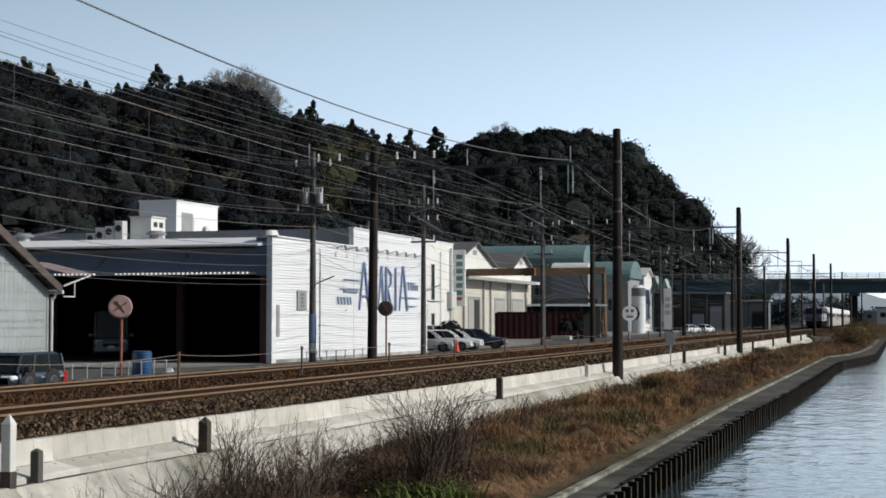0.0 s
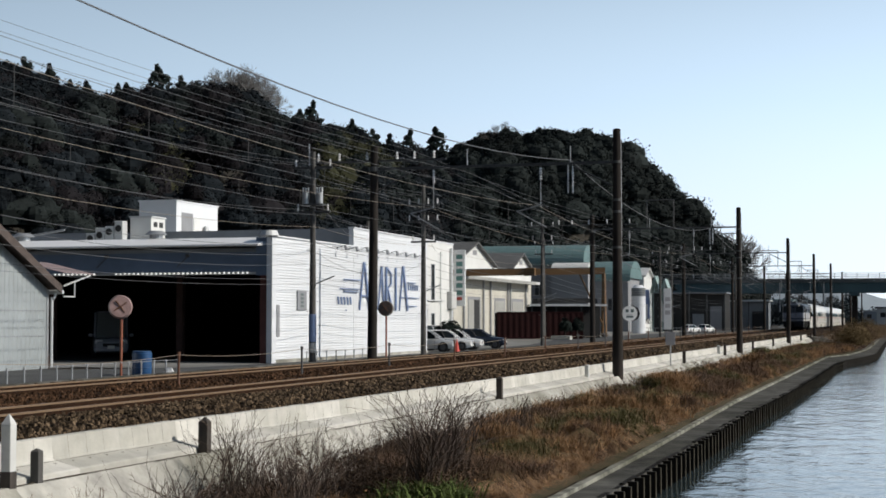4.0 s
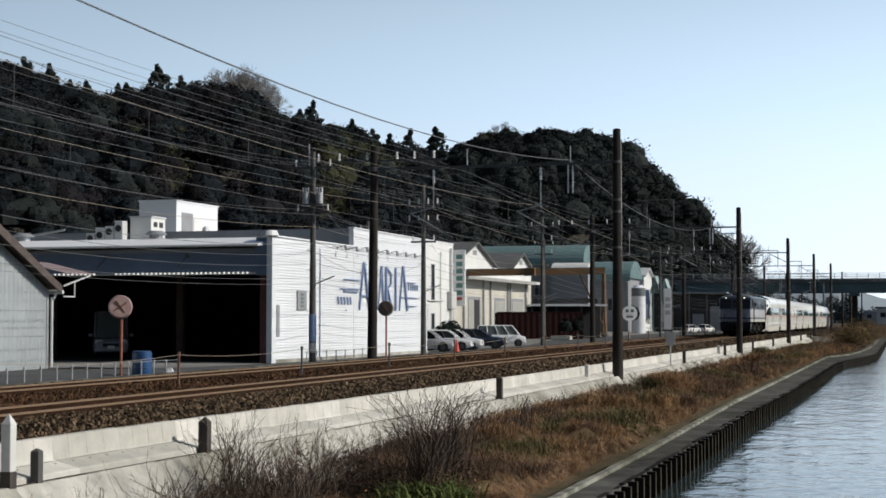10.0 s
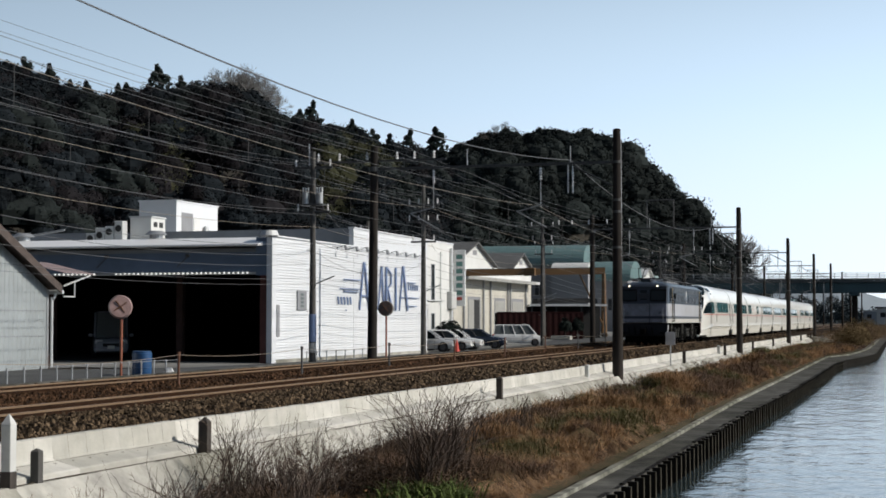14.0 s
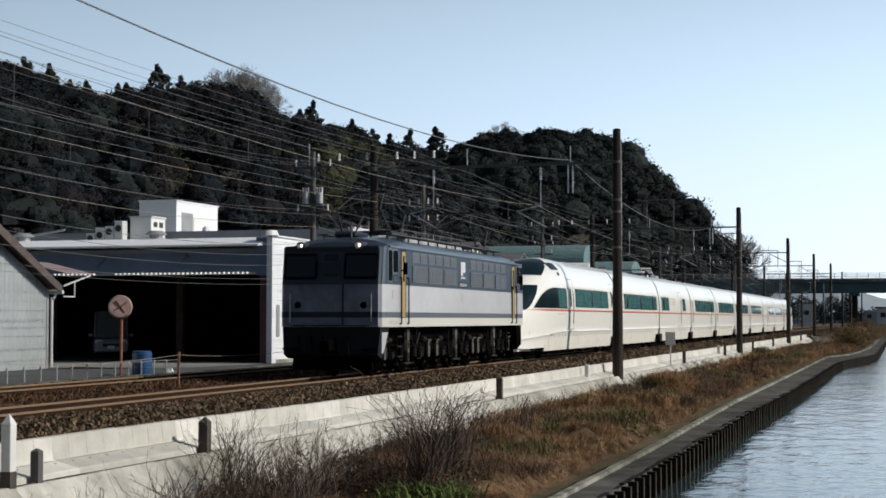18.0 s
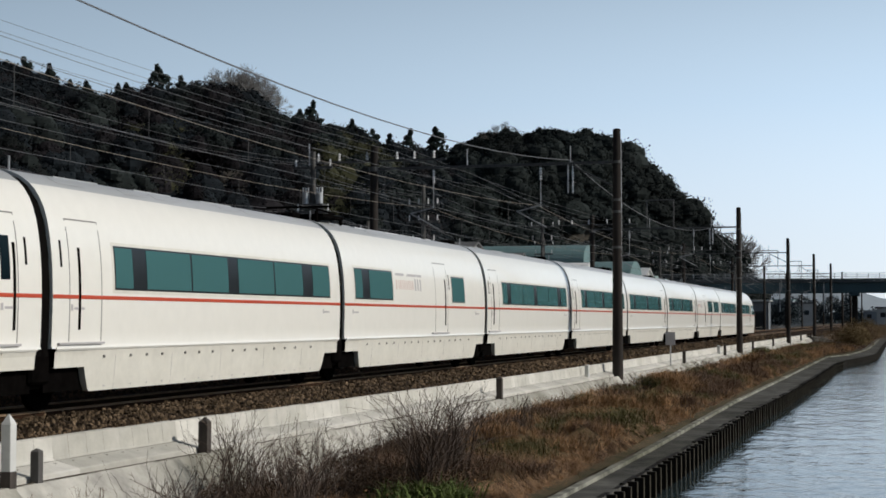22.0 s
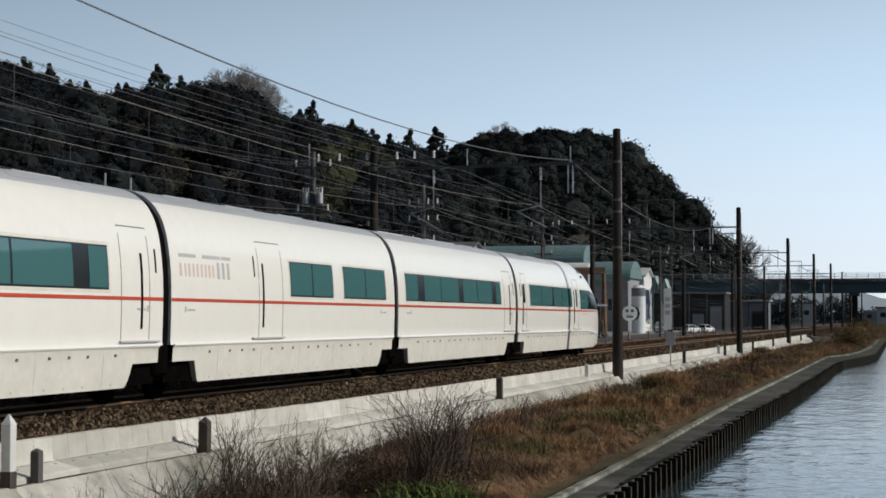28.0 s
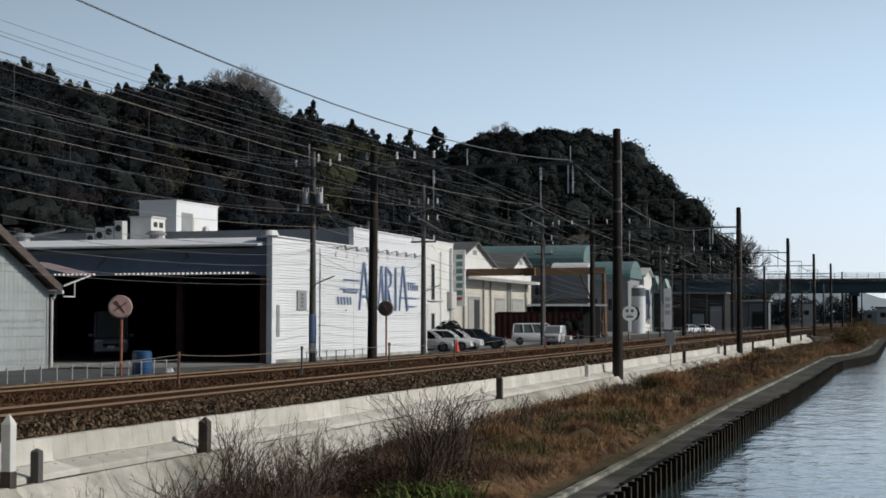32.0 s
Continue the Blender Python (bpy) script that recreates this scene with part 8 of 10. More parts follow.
def bank_grass():
    rng = np.random.default_rng(3)
    out = {"tan": [], "brown": [], "green": []}
    for y0, y1, n, w, hh in ((18, 40, 12000, 0.005, 0.2), (40, 70, 12000, 0.007, 0.25), (70, 120, 12000, 0.012, 0.3), (120, 180, 26000, 0.014, 0.3), (180, 262, 22000, 0.016, 0.3)):
        xs, ys, zs, ss = bank_point(rng, n, y0, y1)
        a = patch(xs, ys, 0.6, 0.0) + rng.normal(scale=0.08, size=n)
        g = patch(xs, ys, 0.35, 7.0) + rng.normal(scale=0.1, size=n)
        tall = (0.3 + 1.4 * np.clip(patch(xs, ys, 0.4, 3.0) + 0.3, 0, 1)) * (0.25 + 0.75 * np.clip(ss * 2.2, 0, 1))
        gm = g > 0.29
        tm = (a > 0.0 - 0.1 * np.clip((48 - ys) / 12, 0, 1)) & ~gm
        bare = ss < np.clip((27.0 - ys) / 7, 0, 1) * 0.7
        gm, tm = gm & ~bare, tm & ~bare
        tm &= ys < 125
        bmk = ~tm & ~gm & ~bare
        for k, m, hf, lean in (("tan", tm, 0.8, 1.5), ("brown", bmk, 0.65, 1.6), ("green", gm, 0.7, 1.4)):
            if m.any():
                out[k].append(blades(rng, xs[m], ys[m], zs[m], hh * hf * tall[m], w, lean))
    # arching tufts
    for y0, y1, n, w, count, hh in ((22, 40, 800, 0.0032, 85, 0.36), (40, 70, 720, 0.005, 80, 0.38), (70, 130, 1000, 0.010, 55, 0.45)):
        xs, ys, zs, ss = bank_point(rng, n, y0, y1, 0.06, 0.93)
        keep = ss > np.clip((27.0 - ys) / 7, 0, 1) * 0.7
        xs, ys, zs, ss = xs[keep], ys[keep], zs[keep], ss[keep]
        n = len(xs)
        a = patch(xs, ys, 0.45, 0.0) + rng.normal(scale=0.12, size=n)
        g = patch(xs, ys, 0.3, 7.0) + rng.normal(scale=0.08, size=n)
        size = hh * (0.55 + 0.9 * np.clip(patch(xs, ys, 0.45, 3.0) + 0.35, 0, 1)) * rng.uniform(0.8, 1.25, n)
        size *= np.clip((ys - 16) / 16, 0.5, 1) * (0.4 + 0.6 * np.clip(ss * 2.2, 0, 1))
        gm = (g > 0.25) & (ss > 0.3)
        tm = (a > -0.02) & ~gm
        for k, m, f in (("tan", tm, 1.0), ("brown", ~tm & ~gm, 0.9), ("green", gm, 0.65)):
            if m.any():
                out[k].append(tufts(rng, xs[m], ys[m], zs[m], size[m] * f, np.full(m.sum(), w), count))
    # sparse dead stems along the foot of the slope
    n = 46
    xs, ys = rng.uniform(-11.2, -10.3, n), rng.uniform(17.2, 29, n)
    zs = -1.12 - (xs + 11.0) * 1.05
    out["brown"].append(tufts(rng, xs, ys, zs, rng.uniform(0.2, 0.5, n), np.full(n, 0.0035), 11))
    # dark hair-like stalks in front of the slope, and dead grass hanging over the bare verge
    n = 420
    ys = rng.uniform(28, 110, n)
    xs = rng.uniform(-11.0, -10.55, n)
    zs = np.full(n, -1.3)
    out["brown"].append(tufts(rng, xs, ys, zs, rng.uniform(0.2, 0.62, n) * (0.6 + 0.7 * (np.sin(ys * 0.8) > 0)), 0.003 + 0.00005 * ys, 9))
    n = 7000
    ys = 26 + 100 * rng.uniform(size=n) ** 1.5
    ss = rng.uniform(0.74, 0.93, n)
    xs = -11.0 + (np.array([edge_x(y) for y in ys]) + 10.95) * ss
    zs = np.array([bank_z(y, q) for y, q in zip(ys, ss)]) + 0.02
    drop = rng.uniform(0.12, 0.4, n)
    tip = np.stack([xs + drop, ys - drop * rng.uniform(-0.2, 0.7, n), zs - 0.02 + rng.uniform(0, 0.05, n)], 1)
    top = np.stack([xs, ys, zs + rng.uniform(0.1, 0.3, n)], 1)
    wid = np.stack([np.zeros(n), 0.004 + 0.0001 * ys, np.zeros(n)], 1)
    hang = np.stack([top - wid, top + wid, tip + wid * 0.3, tip - wid * 0.3], 1)
    out["brown"].append(hang[: n // 2])
    out["tan"].append(hang[n // 2:])
    # low tufts that soften the top of the bare foot
    n = 150
    ys = rng.uniform(17.5, 27.5, n)
    ss = np.clip(np.clip((27.0 - ys) / 7, 0, 1) * 0.7 + rng.normal(scale=0.14, size=n), 0.02, 0.9)
    xs = -11.0 + (np.array([edge_x(y) for y in ys]) - 0.05 + 11.0) * ss
    zs = np.array([bank_z(y, s) + mound(x, y, s) for x, y, s in zip(xs, ys, ss)]) - 0.03
    for k, m in (("tan", np.arange(n) % 3 > 0), ("brown", np.arange(n) % 3 == 0)):
        out[k].append(tufts(rng, xs[m], ys[m], zs[m], rng.uniform(0.14, 0.32, m.sum()), np.full(m.sum(), 0.003), 40))
    # matted dead leaves and bramble between the blades
    for y0, y1, n, sz in ((18, 60, 15000, 0.014), (60, 130, 12000, 0.028), (130, 262, 8000, 0.035)):
        xs, ys, zs, ss = bank_point(rng, n, y0, y1, 0.1, 0.9)
        keep = ss > np.clip((27.0 - ys) / 7, 0, 1) * 0.7
        xs, ys, zs, ss = xs[keep], ys[keep], zs[keep], ss[keep]
        n = len(xs)
        zs = zs + np.abs(rng.normal(scale=0.22, size=n)) * (0.6 + np.clip(patch(xs, ys, 0.5, 5.0), 0, 1) * 1.6)
        for k, m in (("brown", rng.uniform(size=n) < 0.6), ("tan", rng.uniform(size=n) < 0.3)):
            c = []
            idx = np.where(m)[0]
            p = np.stack([xs[idx], ys[idx], zs[idx]], 1)
            t = rng.normal(size=(len(idx), 3)) * sz
            b = rng.normal(size=(len(idx), 3)) * sz * 0.6
            out[k].append(np.stack([p - t, p + b, p + t, p - b], 1))
    # green weeds at the foot of the large shrub
    n = 1500
    xs, ys = rng.normal(-7.75, 0.3, n), rng.normal(24.9, 0.42, n)
    zs = np.full(n, -1.55)
    weeds = [blades(rng, xs, ys, zs, rng.uniform(0.2, 0.46, n), 0.016, 1.2), clumps(rng, (-7.75, 24.8, -1.5), 0.5, 0.2, 900, 0.024, 0.4, 0.8)]
    solo("green_weeds", quads_mesh("green_weeds", weeds, M_WEED), M_WEED, "patch of fresh green weeds below the large shrub", "weeds", kind="stuff")
    for k, m, lab in (("tan", M_GRASS_TAN, "tan dry winter grass on the canal bank"), ("brown", M_GRASS_BROWN, "dark brown dead grass and bramble on the bank"), ("green", M_GRASS_GREEN, "low green weeds on the canal bank")):
        solo(("dry" if k != "green" else "green") + "_grass", quads_mesh(k + "_grass", out[k], m), m, lab, "grass", kind="stuff")


bank_grass()


def bare_shrub(x, y, z, h, width, stems, seed, label):
    rng = np.random.default_rng(seed)
    root = thing("bare_shrub", pose(x, y, z), label, "shrub", "bare shrubs")
    for k in range(stems):
        segs = []
        a = rng.uniform(0, 6.283)
        out = rng.uniform(0.05, 1.0) * width
        base = Vector((rng.normal(scale=0.2), rng.normal(scale=0.36), -0.1))
        tip = Vector((math.cos(a) * out * 0.7, math.sin(a) * out + 0.25 * width, h * rng.uniform(0.45, 1.05)))
        pts = [base.lerp(tip, t) + Vector((0, 0, h * 0.2 * math.sin(t * 3.14))) + Vector(rng.normal(scale=0.02, size=3)) for t in (0, 0.25, 0.5, 0.75, 1)]
        r = rng.uniform(0.006, 0.012)
        for i in range(4):
            segs.append((pts[i], pts[i + 1], r * (1 - 0.2 * i), r * (0.8 - 0.2 * i) + 0.0015))
        for j in range(5 if y < 30 else 3):
            t = rng.uniform(0.15, 0.95)
            p = base.lerp(tip, t) + Vector((0, 0, h * 0.12 * math.sin(t * 3.14)))
            d = ((tip - base).normalized() + Vector(rng.normal(scale=0.5, size=3))).normalized()
            L = h * rng.uniform(0.12, 0.3)
            segs.append((p, p + d * L, 0.0045, 0.0022))
            for _ in range(1):
                e = (d + Vector(rng.normal(scale=0.45, size=3)) + Vector((0, 0, 0.2))).normalized()
                s = p + d * L * rng.uniform(0.4, 1.0)
                segs.append((s, s + e * L * 0.6, 0.003, 0.0016))
        part("stem", sticks_mesh("stem", segs, M_SHRUB), M_SHRUB, root)
    return root


for x, y, z, h, w, n, seed, lab in (
        (-7.9, 25.6, -1.5, 1.85, 1.9, 84, 1, "large bare shrub with many thin dark stems"),
        (-8.1, 27.6, -1.5, 1.5, 1.3, 44, 2, "bare shrub of thin brown stems on the bank"),
        (-8.1, 19.9, -1.45, 1.35, 1.5, 30, 3, "bare shrub of thin brown stems near the wall"),
        (-8.5, 21.6, -1.4, 1.2, 1.5, 18, 4, "bare shrub with arching thin stems"),
        (-8.7, 17.2, -1.5, 1.1, 1.4, 34, 5, "low bare shrub of grey stems"),
        (-9.3, 18.6, -1.5, 1.0, 1.3, 30, 12, "low bare shrub of pale stems"),
        (-10.3, 22.4, -1.6, 1.6, 1.5, 44, 13, "large bare shrub leaning over the concrete slope"),
        (-9.8, 23.4, -1.6, 1.1, 1.3, 34, 14, "bare shrub of arching brown stems below the wall"),
        (-8.6, 34.5, -1.4, 1.1, 0.6, 22, 6, "small upright bare shrub on the bank"),
        (-9.0, 37.0, -1.35, 1.0, 0.6, 18, 7, "small bare shrub on the bank"),
        (-8.8, 47, -1.35, 1.05, 0.9, 22, 8, "bare shrub on the grassy bank"),
        (-9.3, 56, -1.3, 0.95, 1.0, 22, 9, "bare shrub close to the concrete slope"),
        (-8.0, 64, -1.4, 1.1, 1.1, 22, 10, "bare shrub on the grassy bank"),
        (-9.5, 74, -1.3, 1.0, 1.2, 20, 11, "bare shrub below the wall")):
    bare_shrub(x, y, z, h, w, n, seed, lab)


def far_thicket():
    """Brown scrub where the bank bends."""
    rng = np.random.default_rng(9)
    ch = []
    for k in range(110):
        y = rng.uniform(168, 330)
        xb = bank_x(y)
        x = rng.uniform(max(-12.2 + 0.026 * (y - 168), -10.0) + 2.4, xb - 1.2)
        r = rng.uniform(0.8, 1.7)
        z = bank_z(y, 0.5) + (0.75 if 172 < y < 230 else 0.4)
        ch.append(clumps(rng, (x, y, z), r * 1.25, r * 0.95, 420, 0.06, 0.4, 0.6))
    solo("brown_scrub", quads_mesh("brown_scrub", ch, M_SCRUB), M_SCRUB, "thicket of brown scrub at the canal bend", "scrub", kind="stuff")


far_thicket()


def round_bush(x, y, r, h, n, size, m, seed, label):
    rng = np.random.default_rng(seed)
    s = max(0.05, min(0.95, (x + 11.0) / (edge_x(y) + 10.95)))
    z = bank_z(y, s)
    ch = [clumps(rng, (x, y, z + h * 0.42), r, h * 0.5, n, size, 0.4, 0.7), clumps(rng, (x, y, z + h * 0.36), r * 0.7, h * 0.4, n // 2, size, 0.4, 0.7)]
    for k in range(5):
        ch.append(clumps(rng, (x + rng.normal(scale=r * 0.5), y + rng.normal(scale=r * 0.5), z + h * rng.uniform(0.2, 0.55)), r * 0.5, h * 0.3, n // 4, size, 0.4, 0.8))
    solo("round_bush", quads_mesh("round_bush", ch, m), m, label, "bush")


M_OLIVE = mat("olive_brown_leaves", (0.17, 0.12, 0.058), 0.9, var=0.35, scale=0.8, rnd=0.35, spec=0.15)
round_bush(-5.0, 164, 1.75, 3.3, 3000, 0.055, M_OLIVE, 61, "large rounded olive-brown bush at the canal bend")
round_bush(-4.5, 204, 1.8, 3.5, 2200, 0.07, M_OLIVE, 66, "brown rounded bush behind the canal bend")
round_bush(-10.1, 116, 0.75, 1.0, 900, 0.05, M_GRASS_GREEN, 62, "low dark green bush below the wall")
round_bush(-8.6, 100, 0.6, 0.8, 700, 0.05, M_GRASS_GREEN, 63, "low green bush in the dry grass")

round_bush(-8.0, 26.0, 0.75, 0.7, 1500, 0.016, M_GRASS_BROWN, 64, "tangle of brown twigs round the shrub stems")
round_bush(-9.9, 22.9, 0.6, 0.5, 1100, 0.014, M_GRASS_BROWN, 65, "tangle of brown twigs below the wall")


M_BRAMBLE = mat("dark_dead_bramble", (0.098, 0.066, 0.044), 0.95, spec=0.1, var=0.4, scale=1.2, rnd=0.5)


def foot_bramble():
    """Dark tangle that has grown up over the foot of the concrete slope."""
    rng = np.random.default_rng(77)
    ch, segs = [], []
    for k in range(95):
        y = rng.uniform(19.0, 33.5)
        x = rng.uniform(-10.75, -9.0 if y < 29 else -10.0)
        top = -1.02 - 0.16 * (x + 10.75) - (0.1 if y < 22 else 0.0)
        r = rng.uniform(0.22, 0.42)
        ch.append(clumps(rng, (x, y, top - r * 0.75), r * 1.2, r * 0.8, 330, 0.017, 0.5, 0.8))
        for _ in range(9):
            p = Vector((rng.normal(x, 0.25), rng.normal(y, 0.3), top - 0.35))
            d = Vector((rng.normal(scale=0.45), rng.normal(scale=0.45), 1.0)).normalized() * rng.uniform(0.25, 0.75)
            q = p + d
            segs.append((p, q, 0.005, 0.003))
            segs.append((q, q + d * 0.4 + Vector(rng.normal(scale=0.12, size=3)), 0.003, 0.0014))
    # the dark heart of the large shrub
    for k in range(16):
        x, y, r = rng.normal(-8.15, 0.4), rng.normal(26.1, 0.6), rng.uniform(0.25, 0.4)
        ch.append(clumps(rng, (x, y, -1.3), r * 1.2, r, 330, 0.016, 0.5, 0.8))
    solo("dead_bramble", quads_mesh("dead_bramble", ch, M_BRAMBLE), M_BRAMBLE, "dark dead bramble over the foot of the slope", "bramble", kind="stuff")
    solo("dead_stalks", sticks_mesh("dead_stalks", segs, M_SHRUB), M_SHRUB, "thin dead stalks along the foot of the slope", "stalks", kind="stuff")


foot_bramble()


def mounds():
    """Soft heaps of dead bramble, pampas and weeds that break up the bank."""
    rng = np.random.default_rng(19)
    heaps = {"tan": [], "brown": [], "green": []}
    y = 28.0
    while y < 165:
        for _ in range(5):
            s = rng.uniform(0.08, 0.86)
            yy = y + rng.uniform(0, 2.2)
            x = -11.0 + (edge_x(yy) + 10.95) * s
            r = rng.uniform(0.28, 0.75) * min(1.0, 0.45 + s)
            h = r * rng.uniform(0.55, 1.0)
            tone = noise.noise(Vector((x * 0.55, yy * 0.22, 3.0))) + rng.normal(scale=0.12)
            kind = "green" if tone > 0.22 else "tan" if tone > -0.06 else "brown"
            z = bank_z(yy, s) + mound(x, yy, s)
            heaps[kind].append(clumps(rng, (x, yy, z + h * 0.1), r, h, int(230 if yy < 70 else 190), 0.010 + 0.0003 * yy, 0.6, 0.8))
            k = int(330 if yy < 70 else 150)
            px_, py_ = rng.normal(x, r * 0.6, k), rng.normal(yy, r * 0.7, k)
            heaps[kind].append(blades(rng, px_, py_, np.full(k, z + h * 0.2), np.full(k, 0.34 + 0.25 * r), 0.0026 + 0.00009 * yy, 1.7))
        y += 1.5
    for kind, m, lab in (("tan", M_GRASS_TAN, "soft heaps of russet dead bramble on the bank"), ("brown", M_GRASS_BROWN, "soft heaps of dark brown bramble on the bank"), ("green", M_GRASS_GREEN, "olive-green weeds in heaps on the bank")):
        solo(kind + "_bramble", quads_mesh(kind + "_bramble", heaps[kind], m), m, lab, "bramble", kind="stuff")


mounds()


def dirt_line():
    """Crumbs of earth and dead weeds along the foot of the wall."""
    rng = np.random.default_rng(23)
    ch = []
    y = 16.0
    while y < 120:
        step = 0.07 + 0.002 * y
        w0, w1 = [max(0.004, 0.015 + 0.075 * noise.noise(Vector((t * 0.9, 2.0, 0))) + 0.035 * noise.noise(Vector((t * 4.0, 5.0, 0)))) for t in (y, y + step)]
        c0, c1 = [-11.45 + 0.03 * noise.noise(Vector((t * 0.5, 9.0, 0))) for t in (y, y + step)]
        a, b = wall_fit(y), wall_fit(y + step)
        ch.append(np.array([[(c0 - w0, y, a - 0.6735), (c0, y, a - 0.662), (c1, y + step, b - 0.662), (c1 - w1, y + step, b - 0.6735)], [(c0, y, a - 0.662), (c0 + w0, y, a - 0.6735), (c1 + w1, y + step, b - 0.6735), (c1, y + step, b - 0.662)]]))
        y += step
    solo("loose_dirt", quads_mesh("loose_dirt", ch, M_SOIL), M_SOIL, "line of loose earth along the wall foot", "dirt", kind="stuff")


dirt_line()
# ---- things beside the line ----
def utility_pole(x, y, z1, arms, transformer=False, band=False, lean=0.0):
    root = concrete_pole(x, y, GZ, z1, 0.16, 0.10, M_POLE_GREY, "grey concrete utility pole with cross-arms", "utility_pole", "utility poles", lean)
    h = z1 - GZ
    for z, half, n in arms:
        a = part("cross_arm", B(-half, half, -0.05, 0.05, z - GZ - 0.05, z - GZ + 0.05), M_STEEL, root, "steel cross-arm")
        for k in range(n):
            bm = bmesh.new()
            insulator(bm, (-half + 0.1 + (2 * half - 0.2) * k / max(1, n - 1), 0, z - GZ + 0.32), 3, 0.06, 0.09)
            part("insulator", bm, M_INSUL, a, "white insulator")
    if transformer:
        part("lightning_rod", C((-0.18, 0, h - 0.6), (-0.18, 0, h + 0.35), 0.03, seg=6), M_GALV, root)
        for k, sx in enumerate((0.34, -0.3)):
            t = part("transformer", C((sx, -0.1, 6.9), (sx, -0.1, 7.4), 0.16, seg=14), M_GALV, root, "grey pole transformer")
            for j in range(3):
                part("bushing", C((sx - 0.12 + 0.12 * j, -0.1, 7.4), (sx - 0.12 + 0.12 * j, -0.1, 7.62), 0.035, seg=8), M_INSUL, t)
        part("platform", B(-0.5, 0.55, -0.25, 0.15, 6.83, 6.9), M_STEEL, root)
    if band:
        part("blue_band", C((0, 0, 0.9), (0, 0, 2.1), 0.168, seg=14), M_LOGOBLUE, root, "blue sign band round the pole")
        part("white_band", C((0, 0, 0.5), (0, 0, 0.85), 0.168, seg=14), M_PALEWALL, root)
    for k in range(7):
        s = 1 if k % 2 else -1
        part("step_bolt", C((0.1 * s, 0, 2.2 + 0.45 * k), (0.3 * s, 0, 2.2 + 0.45 * k), 0.012, seg=5), M_GALV, root)
    part("lamp_arm", C((0.1, 0, 3.4), (1.0, 0, 3.75), 0.03, seg=6), M_GALV, root)
    return root


POLES = [(-24.6, 62.0, 8.9), (-24.9, 79.0, 8.9), (-25.0, 108.0, 8.95), (-24.6, 161.5, 9.2), (-25.0, 32.0, 8.9)]
utility_pole(*POLES[0], ((8.2, 0.9, 3), (6.25, 0.8, 3)), True, True)
utility_pole(*POLES[1], ((7.8, 0.9, 4), (6.9, 0.9, 4), (5.8, 0.7, 2)))
utility_pole(*POLES[2], ((8.3, 0.9, 3), (7.3, 0.8, 3)))
utility_pole(*POLES[3], ((8.5, 0.9, 3), (7.5, 0.8, 2)))
utility_pole(*POLES[4], ((8.2, 0.9, 3), (6.25, 0.8, 3)))
utility_pole(-34.5, 97.0, 8.2, ((7.6, 0.6, 2),))
utility_pole(-29.5, 128.0, 8.6, ((8.0, 0.9, 3), (7.2, 0.8, 3)))
utility_pole(-27.5, 190.0, 9.5, ((8.8, 0.9, 3), (8.0, 0.8, 3)))
utility_pole(-24.0, 232.0, 9.8, ((8.8, 0.9, 3),))

chain = sorted(POLES, key=lambda p: p[1])
chain = [(-25.2, 2.0, 8.9)] + chain + [(-27.5, 190.0, 9.5), (-24.0, 232.0, 9.8), (-24, 290, 9.8)]
for dx, z, sg, r, m in ((-0.8, 8.35, 0.5, 0.009, M_WIRE), (0.8, 8.35, 0.5, 0.009, M_WIRE), (0.0, 8.35, 0.55, 0.009, M_WIRE), (-0.7, 6.4, 0.45, 0.011, M_WIRE), (0.7, 6.1, 0.4, 0.011, M_WIRE), (0.25, 5.6, 0.4, 0.014, M_WIRE_BRIGHT),
                        (0.2, 4.9, 0.55, 0.016, M_WIRE), (0.2, 4.45, 0.5, 0.014, M_WIRE), (0.22, 4.0, 0.45, 0.014, M_WIRE), (0.2, 3.4, 0.35, 0.012, M_WIRE), (0.2, 3.15, 0.3, 0.012, M_WIRE)):
    pts = []
    for a, b in zip(chain, chain[1:]):
        d = (b[1] - a[1]) / 32
        s = sag_points((a[0] + dx, a[1], z), (b[0] + dx, b[1], z), sg * min(1.5, max(0.3, d)), 12)
        pts += s if not pts else s[1:]
    wire_curve("utility_wire", pts, r * 0.7, m, "thin overhead utility cable along the lane")
for a, b in (((-24.6, 62, 7.2), (-34.5, 97, 7.4)), ((-24.9, 78.2, 7.6), (-33, 110, 6.5)), ((-24.9, 78.2, 6.8), (-22.35, 113, 7.5)), ((-25, 108, 7.6), (-29.5, 128, 7.8)), ((-29.5, 128, 7.4), (-27.5, 190, 8.4)), ((-24.9, 78.2, 7.0), (-29.5, 128, 7.2)), ((-25, 108, 6.6), (-44, 170, 7.0)), ((-24.6, 62, 4.6), (-25.6, 81, 4.7)), ((-24.6, 161.5, 8.0), (-38, 240, 8.5)), ((-24.6, 161.5, 7.0), (-24, 232, 8.0))):
    wire_curve("service_wire", sag_points(a, b, 0.9, 14), 0.008, M_WIRE, "thin slack service cable")


